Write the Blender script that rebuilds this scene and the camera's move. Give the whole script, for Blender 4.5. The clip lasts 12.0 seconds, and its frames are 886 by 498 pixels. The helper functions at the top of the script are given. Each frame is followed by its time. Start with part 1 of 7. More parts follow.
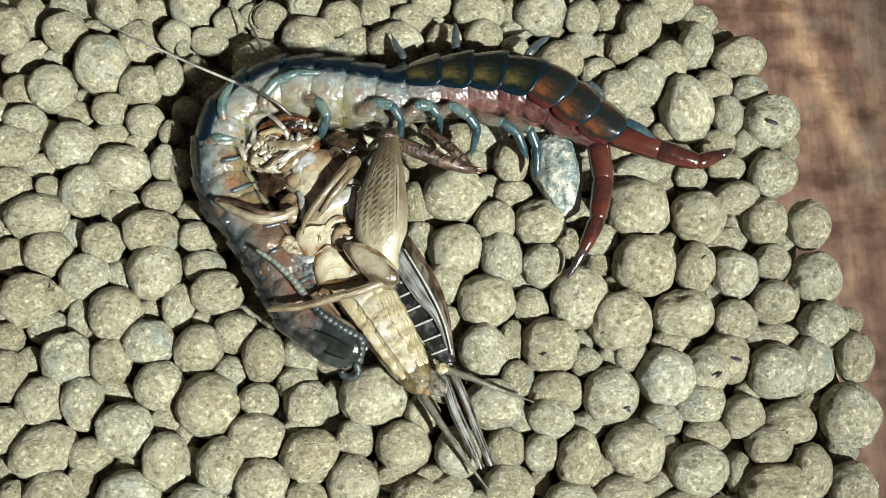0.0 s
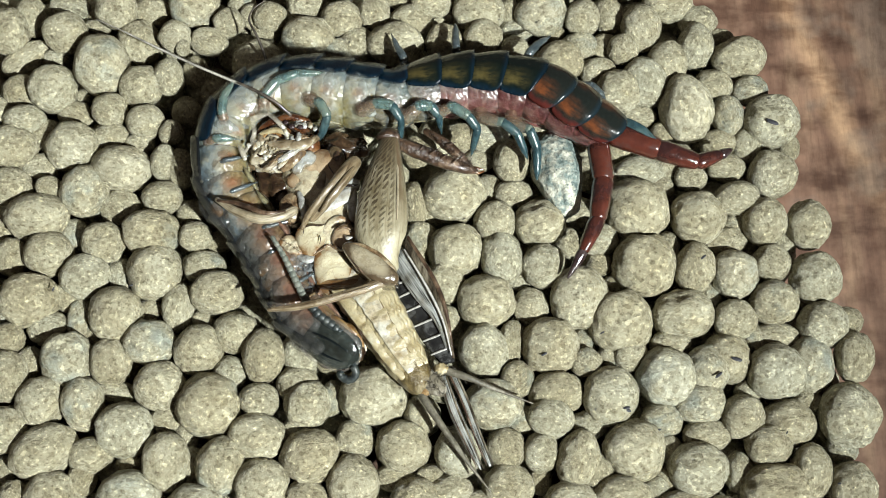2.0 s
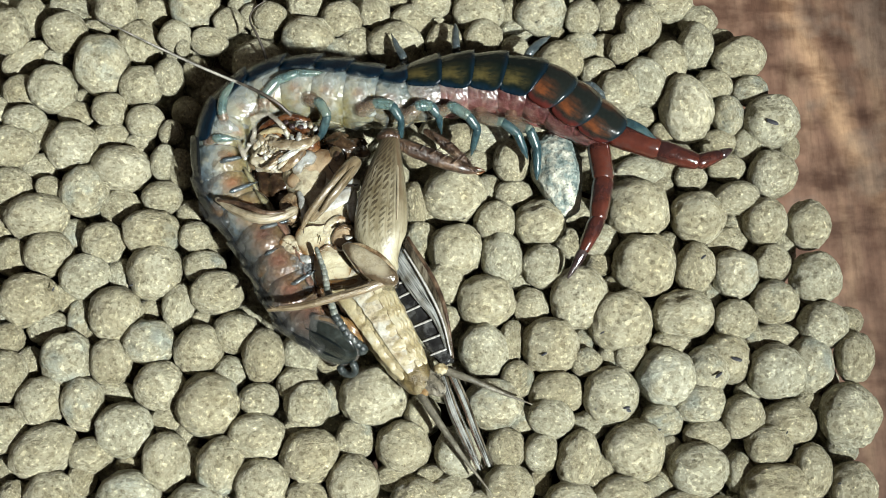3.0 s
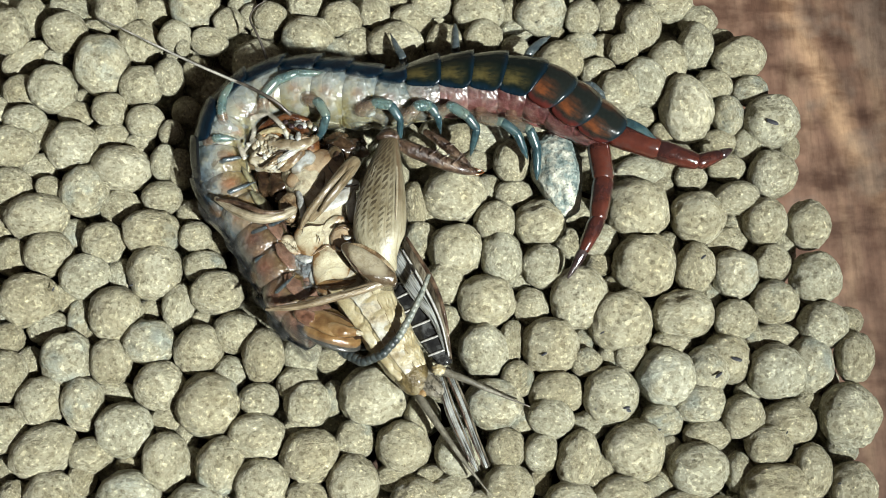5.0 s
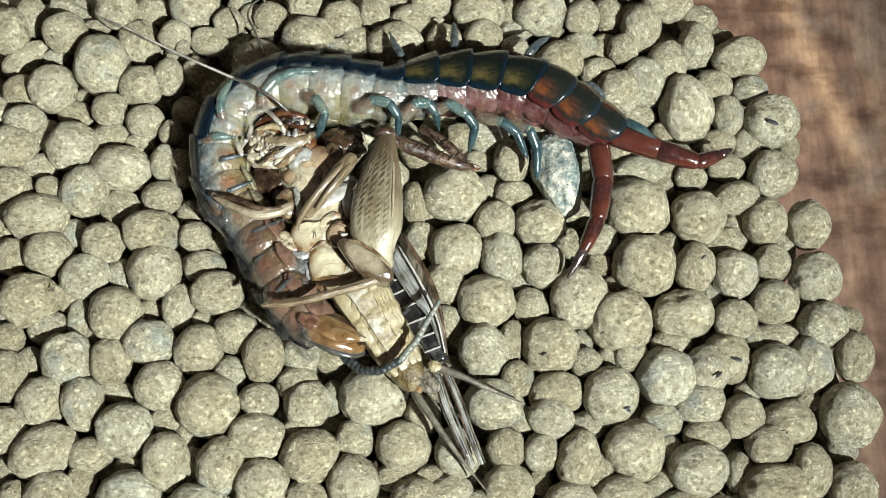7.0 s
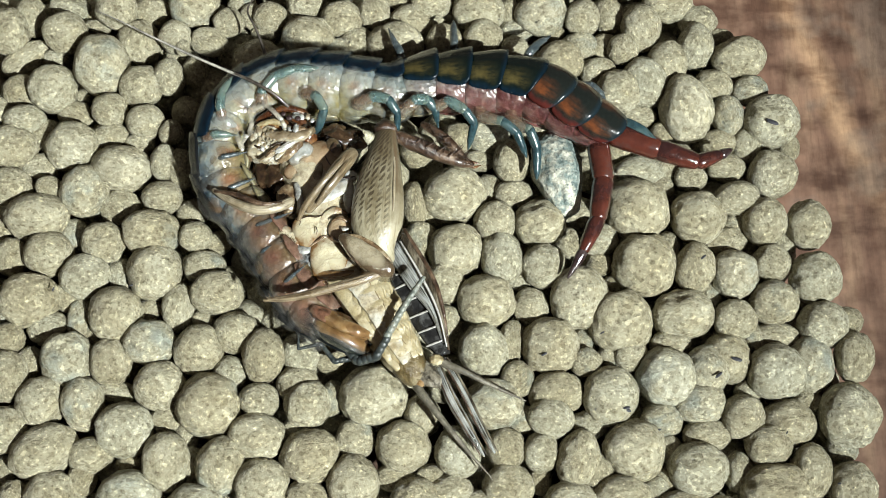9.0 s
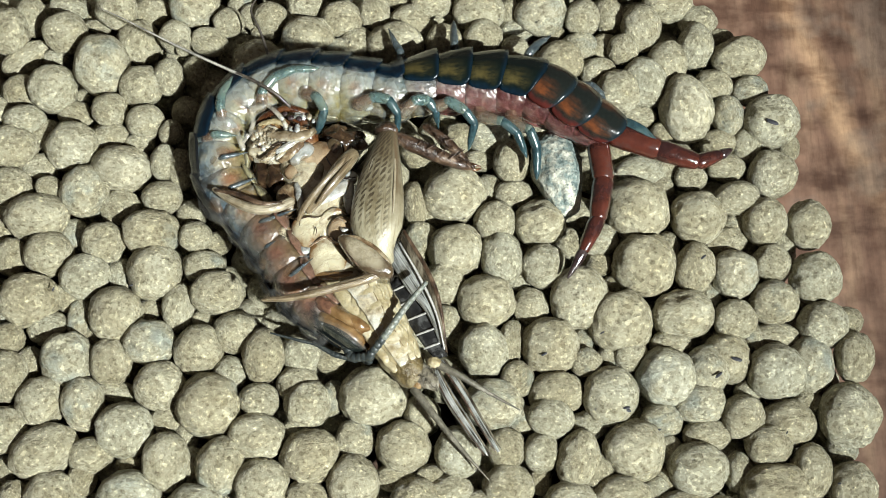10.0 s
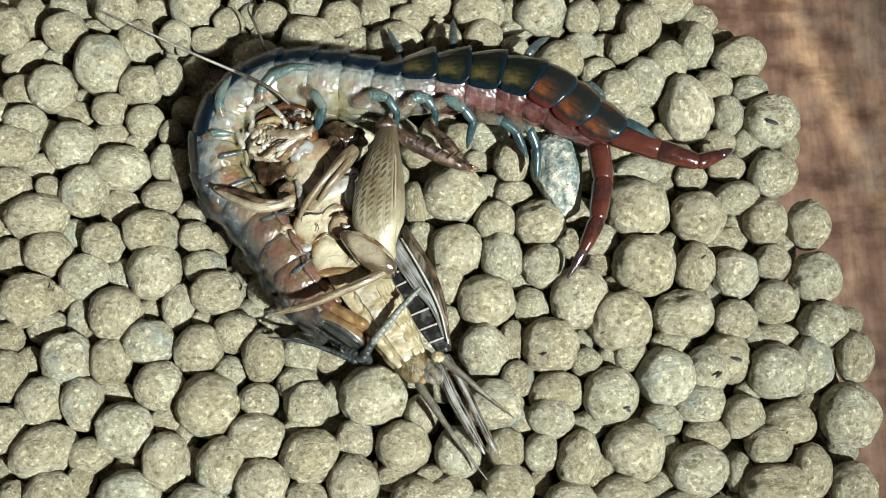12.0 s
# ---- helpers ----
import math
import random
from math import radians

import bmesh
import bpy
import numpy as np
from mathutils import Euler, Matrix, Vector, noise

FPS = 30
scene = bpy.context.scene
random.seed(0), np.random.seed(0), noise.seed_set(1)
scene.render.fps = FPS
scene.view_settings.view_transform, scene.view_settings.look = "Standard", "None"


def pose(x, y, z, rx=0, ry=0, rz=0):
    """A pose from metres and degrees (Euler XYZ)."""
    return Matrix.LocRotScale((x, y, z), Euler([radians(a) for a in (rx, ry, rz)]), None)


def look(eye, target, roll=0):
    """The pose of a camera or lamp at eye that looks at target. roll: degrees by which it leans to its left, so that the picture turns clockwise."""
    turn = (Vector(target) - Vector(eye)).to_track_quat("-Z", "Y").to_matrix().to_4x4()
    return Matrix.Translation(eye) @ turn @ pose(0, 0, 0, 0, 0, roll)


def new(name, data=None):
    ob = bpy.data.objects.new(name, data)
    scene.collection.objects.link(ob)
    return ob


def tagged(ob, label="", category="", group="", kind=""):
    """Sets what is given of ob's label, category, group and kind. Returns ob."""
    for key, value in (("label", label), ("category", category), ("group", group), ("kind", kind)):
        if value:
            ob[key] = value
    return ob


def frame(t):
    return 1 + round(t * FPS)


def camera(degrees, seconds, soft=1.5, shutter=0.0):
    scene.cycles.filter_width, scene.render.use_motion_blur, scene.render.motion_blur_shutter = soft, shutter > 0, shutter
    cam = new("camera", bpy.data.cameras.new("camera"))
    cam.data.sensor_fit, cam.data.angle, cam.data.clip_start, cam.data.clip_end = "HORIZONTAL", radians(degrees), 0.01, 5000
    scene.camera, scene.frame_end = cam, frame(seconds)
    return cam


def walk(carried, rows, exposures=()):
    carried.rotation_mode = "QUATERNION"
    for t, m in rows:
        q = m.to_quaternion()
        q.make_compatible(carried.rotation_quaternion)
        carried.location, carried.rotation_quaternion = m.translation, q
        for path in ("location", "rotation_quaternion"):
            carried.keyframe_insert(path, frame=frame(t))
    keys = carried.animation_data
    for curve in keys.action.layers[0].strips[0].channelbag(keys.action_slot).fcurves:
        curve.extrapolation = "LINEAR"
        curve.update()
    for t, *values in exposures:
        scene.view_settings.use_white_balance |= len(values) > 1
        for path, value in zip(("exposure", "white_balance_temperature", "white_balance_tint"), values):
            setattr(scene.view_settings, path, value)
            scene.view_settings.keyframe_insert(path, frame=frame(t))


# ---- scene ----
MM = 0.001

# ---------------------------------------------------------------- camera
cam = camera(40, 12.0, soft=0.8)
EYE = (0.0, -0.0353, 0.1085)
walk(cam, [(0.0, look(EYE, (0, 0, 0))), (12.0, look(EYE, (0, 0, 0)))])

# ---------------------------------------------------------------- light
world = bpy.data.worlds.new("dark_room")
world.use_nodes = True
world.node_tree.nodes["Background"].inputs["Color"].default_value = (0.85, 0.72, 0.6, 1)
world.node_tree.nodes["Background"].inputs["Strength"].default_value = 0.15
scene.world = world

torch = bpy.data.lights.new("torch_light", "SPOT")
torch.energy, torch.color, torch.shadow_soft_size = 23.0, (0.94, 1.0, 0.97), 0.0055
torch.spot_size, torch.spot_blend = radians(33), 1.0
new("torch_light", torch).matrix_world = look((0.19, -0.197, 0.285), (-0.050, 0.036, 0.0))
scene.view_settings.exposure = 0.0


# ---------------------------------------------------------------- materials
def nodes_of(m):
    m.use_nodes = True
    t = m.node_tree
    return t, t.nodes["Principled BSDF"]


def ramp(t, fac, stops):
    r = t.nodes.new("ShaderNodeValToRGB")
    while len(r.color_ramp.elements) < len(stops):
        r.color_ramp.elements.new(0.5)
    for e, (at, c) in zip(r.color_ramp.elements, stops):
        e.position, e.color = at, (*c, 1)
    t.links.new(fac, r.inputs[0])
    return r.outputs[0]


def math_node(t, op, a, b=0.0):
    n = t.nodes.new("ShaderNodeMath")
    n.operation = op
    for slot, v in ((0, a), (1, b)):
        if isinstance(v, (int, float)):
            n.inputs[slot].default_value = v
        else:
            t.links.new(v, n.inputs[slot])
    return n.outputs[0]


def blend(t, fac, a, b, how="MIX"):
    n = t.nodes.new("ShaderNodeMix")
    n.data_type, n.blend_type = "RGBA", how
    for slot, v in ((0, fac), (6, a), (7, b)):
        if isinstance(v, (int, float)):
            n.inputs[slot].default_value = v
        elif isinstance(v, tuple):
            n.inputs[slot].default_value = (*v, 1)
        else:
            t.links.new(v, n.inputs[slot])
    return n.outputs[2]


def noise_node(t, vector, scale, detail=4.0, rough=0.6):
    n = t.nodes.new("ShaderNodeTexNoise")
    n.inputs["Scale"].default_value, n.inputs["Detail"].default_value, n.inputs["Roughness"].default_value = scale, detail, rough
    t.links.new(vector, n.inputs["Vector"])
    return n.outputs["Fac"]


def bumped(t, bsdf, height, strength, distance):
    b = t.nodes.new("ShaderNodeBump")
    b.inputs["Strength"].default_value, b.inputs["Distance"].default_value = strength, distance
    t.links.new(height, b.inputs["Height"])
    t.links.new(b.outputs[0], bsdf.inputs["Normal"])


def finish(bsdf, rough, coat=0.0, sss=0.0, ior=1.45, transmission=0.0, alpha=1.0):
    bsdf.inputs["Roughness"].default_value = rough
    bsdf.inputs["Coat Weight"].default_value = coat
    bsdf.inputs["Coat Roughness"].default_value = 0.08
    bsdf.inputs["Subsurface Weight"].default_value = sss
    bsdf.inputs["Subsurface Radius"].default_value = (1.0, 0.85, 0.6)
    bsdf.inputs["Subsurface Scale"].default_value = 0.0006
    bsdf.inputs["IOR"].default_value = ior
    bsdf.inputs["Transmission Weight"].default_value = transmission
    bsdf.inputs["Alpha"].default_value = alpha


def mottled(name, stops, scale, rough=0.4, coat=0.0, sss=0.0, bump=0.3, bump_scale=2500, depth=0.0001, alpha=1.0, speck=None, stretch=(1, 1, 1), seams=None, mottle=0.7):
    """Two scales of mottling in object space, with a fine relief."""
    m = bpy.data.materials.new(name)
    t, bsdf = nodes_of(m)
    co = t.nodes.new("ShaderNodeTexCoord").outputs["Object"]
    mp = t.nodes.new("ShaderNodeMapping")
    mp.inputs["Scale"].default_value = stretch
    t.links.new(co, mp.inputs["Vector"])
    v = mp.outputs[0]
    colour = ramp(t, noise_node(t, v, scale, 6, 0.62), [(0.5 + (p - 0.5) * 0.62, c) for p, c in stops])
    fine = noise_node(t, v, scale * 5, 5, 0.65)
    colour = blend(t, mottle, colour, ramp(t, fine, ((0.36, (0.45, 0.42, 0.40)), (0.5, (0.95, 0.95, 0.95)), (0.64, (1.25, 1.25, 1.25)))), "MULTIPLY")
    if seams:
        crack = math_node(t, "ABSOLUTE", math_node(t, "SUBTRACT", noise_node(t, v, 620, 4), 0.5))
        colour = blend(t, ramp(t, crack, ((0.0, (0.8, 0.8, 0.8)), (0.012, (0.3, 0.3, 0.3)), (0.05, (0, 0, 0)))), colour, seams)
    if speck:
        colour = blend(t, ramp(t, noise_node(t, v, scale * 3.1, 2), ((0.62, (0, 0, 0)), (0.7, (1, 1, 1)))), colour, speck)
    t.links.new(colour, bsdf.inputs["Base Color"])
    bumped(t, bsdf, math_node(t, "ADD", noise_node(t, v, bump_scale, 4), noise_node(t, v, bump_scale * 0.35, 2)), min(1.0, bump * 1.4), depth * 1.3)
    finish(bsdf, rough, coat, sss, alpha=alpha)
    return m


def clay_material():
    m = bpy.data.materials.new("dry_clay")
    t, bsdf = nodes_of(m)
    co = t.nodes.new("ShaderNodeTexCoord").outputs["Object"]
    info = t.nodes.new("ShaderNodeObjectInfo").outputs["Random"]
    shift = t.nodes.new("ShaderNodeVectorMath")
    shift.operation = "ADD"
    t.links.new(co, shift.inputs[0])
    t.links.new(math_node(t, "MULTIPLY", info, 0.04), shift.inputs[1])
    v = shift.outputs[0]
    colour = ramp(t, noise_node(t, v, 420, 6, 0.6), ((0.30, (0.315, 0.290, 0.212)), (0.5, (0.375, 0.352, 0.268)), (0.70, (0.44, 0.423, 0.338))))
    grain = noise_node(t, v, 3000, 5, 0.6)
    # brightest steps: pale sand grains, and tiny white glints put into the colour
    colour = blend(t, 1.0, colour, ramp(t, grain, ((0.34, (0.56, 0.53, 0.47)), (0.42, (0.93, 0.92, 0.90)), (0.58, (1.0, 1.0, 1.0)), (0.62, (1.2, 1.2, 1.2)), (0.68, (1.85, 1.85, 1.8)))), "MULTIPLY")
    pits = t.nodes.new("ShaderNodeTexVoronoi")
    pits.inputs["Scale"].default_value = 620
    t.links.new(v, pits.inputs["Vector"])
    gate = math_node(t, "GREATER_THAN", noise_node(t, v, 260, 2), 0.57)
    dark = math_node(t, "MULTIPLY", ramp(t, pits.outputs["Distance"], ((0.05, (1, 1, 1)), (0.13, (0, 0, 0)))), gate)
    colour = blend(t, math_node(t, "MULTIPLY", dark, 0.85), colour, (0.06, 0.055, 0.05))
    stain = math_node(t, "MULTIPLY", math_node(t, "GREATER_THAN", math_node(t, "FRACT", math_node(t, "MULTIPLY", info, 7.3)), 0.8), ramp(t, noise_node(t, v, 330, 5), ((0.5, (0, 0, 0)), (0.64, (0.6, 0.6, 0.6)))))
    colour = blend(t, stain, colour, (0.235, 0.275, 0.27))
    # cream patches on about one pellet in eight
    pale_patch = math_node(t, "MULTIPLY", math_node(t, "GREATER_THAN", math_node(t, "FRACT", math_node(t, "MULTIPLY", info, 11.7)), 0.88), ramp(t, noise_node(t, v, 190, 3, 0.5), ((0.50, (0, 0, 0)), (0.58, (0.3, 0.3, 0.3)))))
    colour = blend(t, pale_patch, colour, (0.60, 0.575, 0.47))
    tone = ramp(t, info, ((0.0, (0.84, 0.80, 0.72)), (0.3, (0.97, 0.95, 0.90)), (0.7, (1.03, 1.02, 0.99)), (1.0, (1.0, 1.02, 1.03))))
    colour = blend(t, 1.0, colour, tone, "MULTIPLY")
    t.links.new(colour, bsdf.inputs["Base Color"])
    crust = noise_node(t, v, 750, 9, 0.78)
    height = math_node(t, "ADD", crust, math_node(t, "MULTIPLY", dark, -0.25))
    height = math_node(t, "ADD", height, math_node(t, "MULTIPLY", noise_node(t, v, 3200, 4, 0.6), 0.35))
    warp = t.nodes.new("ShaderNodeVectorMath")
    warp.operation = "MULTIPLY_ADD"
    wob = t.nodes.new("ShaderNodeTexNoise")
    wob.inputs["Scale"].default_value = 900
    t.links.new(v, wob.inputs["Vector"])
    t.links.new(wob.outputs["Color"], warp.inputs[0])
    warp.inputs[1].default_value = (0.0007, 0.0007, 0.0007)
    t.links.new(v, warp.inputs[2])
    flakes = t.nodes.new("ShaderNodeTexVoronoi")
    flakes.inputs["Scale"].default_value = 2700
    t.links.new(warp.outputs[0], flakes.inputs["Vector"])
    cell = t.nodes.new("ShaderNodeSeparateColor")
    t.links.new(flakes.outputs["Color"], cell.inputs[0])
    colour = blend(t, 1.0, colour, ramp(t, cell.outputs[0], ((0.0, (0.66, 0.63, 0.56)), (0.25, (0.95, 0.94, 0.91)), (0.8, (1.03, 1.03, 1.01)), (1.0, (1.48, 1.48, 1.43)))), "MULTIPLY")
    blotch = noise_node(t, v, 520, 5, 0.7)
    colour = blend(t, ramp(t, blotch, ((0.52, (0, 0, 0)), (0.64, (0.4, 0.4, 0.4)))), colour, blend(t, 1.0, colour, (0.80, 0.75, 0.64), "MULTIPLY"))
    height = math_node(t, "ADD", height, math_node(t, "MULTIPLY", cell.outputs[1], 0.16))
    # shading of the crust put into the colour: hollows darkened, bumps lightened
    colour = blend(t, 0.85, colour, ramp(t, crust, ((0.34, (0.56, 0.53, 0.46)), (0.45, (0.95, 0.95, 0.93)), (0.62, (1.24, 1.24, 1.22)))), "MULTIPLY")
    t.links.new(colour, bsdf.inputs["Base Color"])
    bumped(t, bsdf, height, 1.0, 0.0008)
    t.links.new(ramp(t, grain, ((0.40, (0.7, 0.7, 0.7)), (0.58, (0.28, 0.28, 0.28)))), bsdf.inputs["Roughness"])
    bsdf.inputs["Specular IOR Level"].default_value = 0.5
    return m


def wood_material():
    m = bpy.data.materials.new("brown_wood")
    t, bsdf = nodes_of(m)
    co = t.nodes.new("ShaderNodeTexCoord").outputs["Object"]
    mp = t.nodes.new("ShaderNodeMapping")
    mp.inputs["Rotation"].default_value = (0, 0, radians(14))
    mp.inputs["Scale"].default_value = (1, 0.16, 1)
    t.links.new(co, mp.inputs["Vector"])
    along = noise_node(t, mp.outputs[0], 290, 3, 0.55)
    cross = t.nodes.new("ShaderNodeMapping")
    cross.inputs["Rotation"].default_value = (0, 0, radians(-12))
    cross.inputs["Scale"].default_value = (0.45, 1, 1)
    t.links.new(co, cross.inputs["Vector"])
    smear = noise_node(t, cross.outputs[0], 260, 4, 0.55)
    colour = ramp(t, along, ((0.34, (0.125, 0.068, 0.047)), (0.46, (0.165, 0.095, 0.066)), (0.56, (0.20, 0.12, 0.083)), (0.66, (0.25, 0.16, 0.107))))
    # one pale streak along the grain: a band of light put into the colour
    sep = t.nodes.new("ShaderNodeSeparateXYZ")
    t.links.new(co, sep.inputs[0])
    off = math_node(t, "ADD", math_node(t, "ADD", sep.outputs[0], -0.00242), math_node(t, "MULTIPLY", sep.outputs[1], 0.338))
    off = math_node(t, "ABSOLUTE", math_node(t, "ADD", off, math_node(t, "MULTIPLY", math_node(t, "SUBTRACT", noise_node(t, co, 160, 3), 0.5), 0.002)))
    light_streak = ramp(t, math_node(t, "MULTIPLY", off, 100.0), ((0.03, (0.85, 0.85, 0.85)), (0.10, (0.5, 0.5, 0.5)), (0.24, (0, 0, 0))))
    light_streak = math_node(t, "MULTIPLY", light_streak, ramp(t, math_node(t, "MULTIPLY", sep.outputs[1], 10.0), ((0.08, (0.1, 0.1, 0.1)), (0.18, (1, 1, 1)))))
    colour = blend(t, light_streak, colour, (0.48, 0.31, 0.19))
    colour = blend(t, 0.95, colour, ramp(t, smear, ((0.36, (0.52, 0.45, 0.42)), (0.47, (0.92, 0.90, 0.88)), (0.62, (1.12, 1.1, 1.08)))), "MULTIPLY")
    colour = blend(t, ramp(t, noise_node(t, co, 110, 3), ((0.54, (0, 0, 0)), (0.64, (0.4, 0.4, 0.4)))), colour, (0.22, 0.18, 0.145))
    blots = noise_node(t, co, 420, 4, 0.55)
    colour = blend(t, 0.95, colour, ramp(t, blots, ((0.34, (0.7, 0.64, 0.61)), (0.5, (1.0, 1.0, 1.0)), (0.62, (1.22, 1.21, 1.2)))), "MULTIPLY")
    scratch = noise_node(t, mp.outputs[0], 1500, 4, 0.6)
    colour = blend(t, 0.5, colour, ramp(t, scratch, ((0.36, (0.74, 0.71, 0.7)), (0.46, (1, 1, 1)), (0.64, (1.18, 1.18, 1.18)))), "MULTIPLY")
    t.links.new(colour, bsdf.inputs["Base Color"])
    bumped(t, bsdf, math_node(t, "ADD", along, math_node(t, "MULTIPLY", scratch, 0.5)), 0.3, 0.0006)
    finish(bsdf, 0.55)
    return m


def plate_material(name, dark, patch, rim, patch_amount=1.0, hem=None, clear=0.0, ragged=0.0, glassy=None):
    """A glossy back plate: dark, with a lighter patch either side of the middle and a coloured rim."""
    m = bpy.data.materials.new(name)
    t, bsdf = nodes_of(m)
    coords = t.nodes.new("ShaderNodeTexCoord")
    sep = t.nodes.new("ShaderNodeSeparateXYZ")
    t.links.new(coords.outputs["UV"], sep.inputs[0])
    u, v = sep.outputs[0], sep.outputs[1]
    n = noise_node(t, coords.outputs["Object"], 500, 4)
    wobble = math_node(t, "MULTIPLY", math_node(t, "SUBTRACT", n, 0.5), 0.26)
    vv = math_node(t, "ADD", v, wobble)
    side = math_node(t, "ABSOLUTE", math_node(t, "SUBTRACT", vv, 0.5))
    band = ramp(t, side, ((0.08, (0, 0, 0)), (0.2, (0.35, 0.35, 0.35)), (0.32, (1, 1, 1)), (0.42, (0, 0, 0))))
    streak = t.nodes.new("ShaderNodeMapping")
    streak.inputs["Scale"].default_value = (1.2, 9, 1)
    t.links.new(coords.outputs["UV"], streak.inputs["Vector"])
    band = math_node(t, "MULTIPLY", band, ramp(t, noise_node(t, streak.outputs[0], 1.6, 3, 0.55), ((0.36, (0.25, 0.25, 0.25)), (0.56, (1, 1, 1)))))
    length = ramp(t, math_node(t, "ADD", u, wobble), ((0.14, (0, 0, 0)), (0.5, (1, 1, 1)), (0.75, (1, 1, 1)), (1.0, (0.35, 0.35, 0.35))))
    amount = math_node(t, "MULTIPLY", math_node(t, "MULTIPLY", band, length), patch_amount)
    colour = blend(t, amount, dark, patch)
    edge = ramp(t, side, ((0.40, (0, 0, 0)), (0.47, (1, 1, 1))))
    colour = blend(t, edge, colour, rim)
    colour = blend(t, 0.5, colour, ramp(t, noise_node(t, coords.outputs["Object"], 2500, 4), ((0.3, (0.6, 0.6, 0.6)), (0.7, (1.3, 1.3, 1.3)))), "MULTIPLY")
    t.links.new(colour, bsdf.inputs["Base Color"])
    bumped(t, bsdf, noise_node(t, coords.outputs["Object"], 520, 4, 0.5), 0.5, 0.0003)
    tatter = math_node(t, "ADD", side, math_node(t, "MULTIPLY", math_node(t, "SUBTRACT", noise_node(t, coords.outputs["Object"], 900, 3), 0.5), 0.2))
    rim_fade = ramp(t, tatter, ((0.44, (1, 1, 1)), (0.50, (1.0 - ragged,) * 3)))
    hem_fade = ramp(t, u, ((0.0, (0.75, 0.75, 0.75)), (0.05, (1, 1, 1))))
    colour = blend(t, ramp(t, u, ((0.05, (0.8, 0.8, 0.8)), (0.16, (0, 0, 0)))), colour, hem or rim)
    t.links.new(colour, bsdf.inputs["Base Color"])
    finish(bsdf, 0.2, coat=0.3)
    bsdf.inputs["Specular IOR Level"].default_value = 0.3
    thin = ramp(t, noise_node(t, coords.outputs["Object"], 330, 4, 0.55), ((0.42, (1 - clear,) * 3), (0.56, (1, 1, 1))))
    alpha = math_node(t, "MULTIPLY", math_node(t, "MULTIPLY", rim_fade, hem_fade), thin)
    if glassy:
        middle = ramp(t, tatter, ((0.20, (1, 1, 1)), (0.29, (0, 0, 0))))
        t.links.new(blend(t, middle, colour, glassy), bsdf.inputs["Base Color"])
        alpha = math_node(t, "MULTIPLY", alpha, ramp(t, tatter, ((0.20, (0.45, 0.45, 0.45)), (0.29, (1, 1, 1)))))
    t.links.new(alpha, bsdf.inputs["Alpha"])
    return m


def flesh_material(name, sets, wet=0.05, relief=0.0006):
    """Wet flesh: its colour goes round the body from belly (0.25) over the side (0.5) to the back (0.75),
    and from one set of colours to the next along the body. A set: share of the length, stops, spot by the leg, lobe."""
    m = bpy.data.materials.new(name)
    t, bsdf = nodes_of(m)
    coords = t.nodes.new("ShaderNodeTexCoord")
    sep = t.nodes.new("ShaderNodeSeparateXYZ")
    t.links.new(coords.outputs["UV"], sep.inputs[0])
    ob = coords.outputs["Object"]
    broad = noise_node(t, ob, 420, 4)
    fine = noise_node(t, ob, 1500, 5)
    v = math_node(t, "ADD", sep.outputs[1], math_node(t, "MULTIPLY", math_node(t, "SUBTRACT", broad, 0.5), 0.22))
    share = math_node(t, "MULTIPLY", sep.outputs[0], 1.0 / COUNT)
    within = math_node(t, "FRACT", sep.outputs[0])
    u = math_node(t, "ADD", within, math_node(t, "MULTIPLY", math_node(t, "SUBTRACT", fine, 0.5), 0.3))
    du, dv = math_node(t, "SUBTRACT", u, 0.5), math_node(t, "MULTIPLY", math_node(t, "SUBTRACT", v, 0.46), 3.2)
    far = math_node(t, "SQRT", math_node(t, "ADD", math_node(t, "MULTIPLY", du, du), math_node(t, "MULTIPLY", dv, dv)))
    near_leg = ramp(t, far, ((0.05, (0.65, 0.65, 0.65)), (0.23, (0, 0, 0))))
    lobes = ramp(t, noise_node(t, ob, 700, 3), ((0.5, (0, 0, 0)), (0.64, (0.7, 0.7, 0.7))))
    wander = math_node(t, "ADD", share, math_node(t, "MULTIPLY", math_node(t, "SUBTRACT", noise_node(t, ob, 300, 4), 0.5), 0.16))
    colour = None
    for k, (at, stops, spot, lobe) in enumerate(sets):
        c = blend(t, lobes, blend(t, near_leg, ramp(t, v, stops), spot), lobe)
        if colour is None:
            colour = c
        else:
            before = sets[k - 1][0]
            colour = blend(t, ramp(t, wander, ((before + 0.15 * (at - before), (0, 0, 0)), (at - 0.15 * (at - before), (1, 1, 1)))), colour, c)
    seam = math_node(t, "ABSOLUTE", math_node(t, "SUBTRACT", within, 0.5))
    colour = blend(t, ramp(t, seam, ((0.38, (0, 0, 0)), (0.48, (0.12, 0.12, 0.12)))), colour, blend(t, 1.0, colour, (0.5, 0.48, 0.46), "MULTIPLY"))
    colour = blend(t, 0.28, colour, ramp(t, fine, ((0.34, (0.6, 0.6, 0.6)), (0.5, (1, 1, 1)), (0.66, (1.25, 1.25, 1.25)))), "MULTIPLY")
    t.links.new(colour, bsdf.inputs["Base Color"])
    bumped(t, bsdf, math_node(t, "ADD", noise_node(t, ob, 700, 2), math_node(t, "MULTIPLY", fine, 0.06)), 0.8, relief)
    finish(bsdf, 0.28, coat=0.55, sss=0.75)
    bsdf.inputs["Subsurface Scale"].default_value = 0.0014
    bsdf.inputs["Coat Roughness"].default_value = wet
    return m


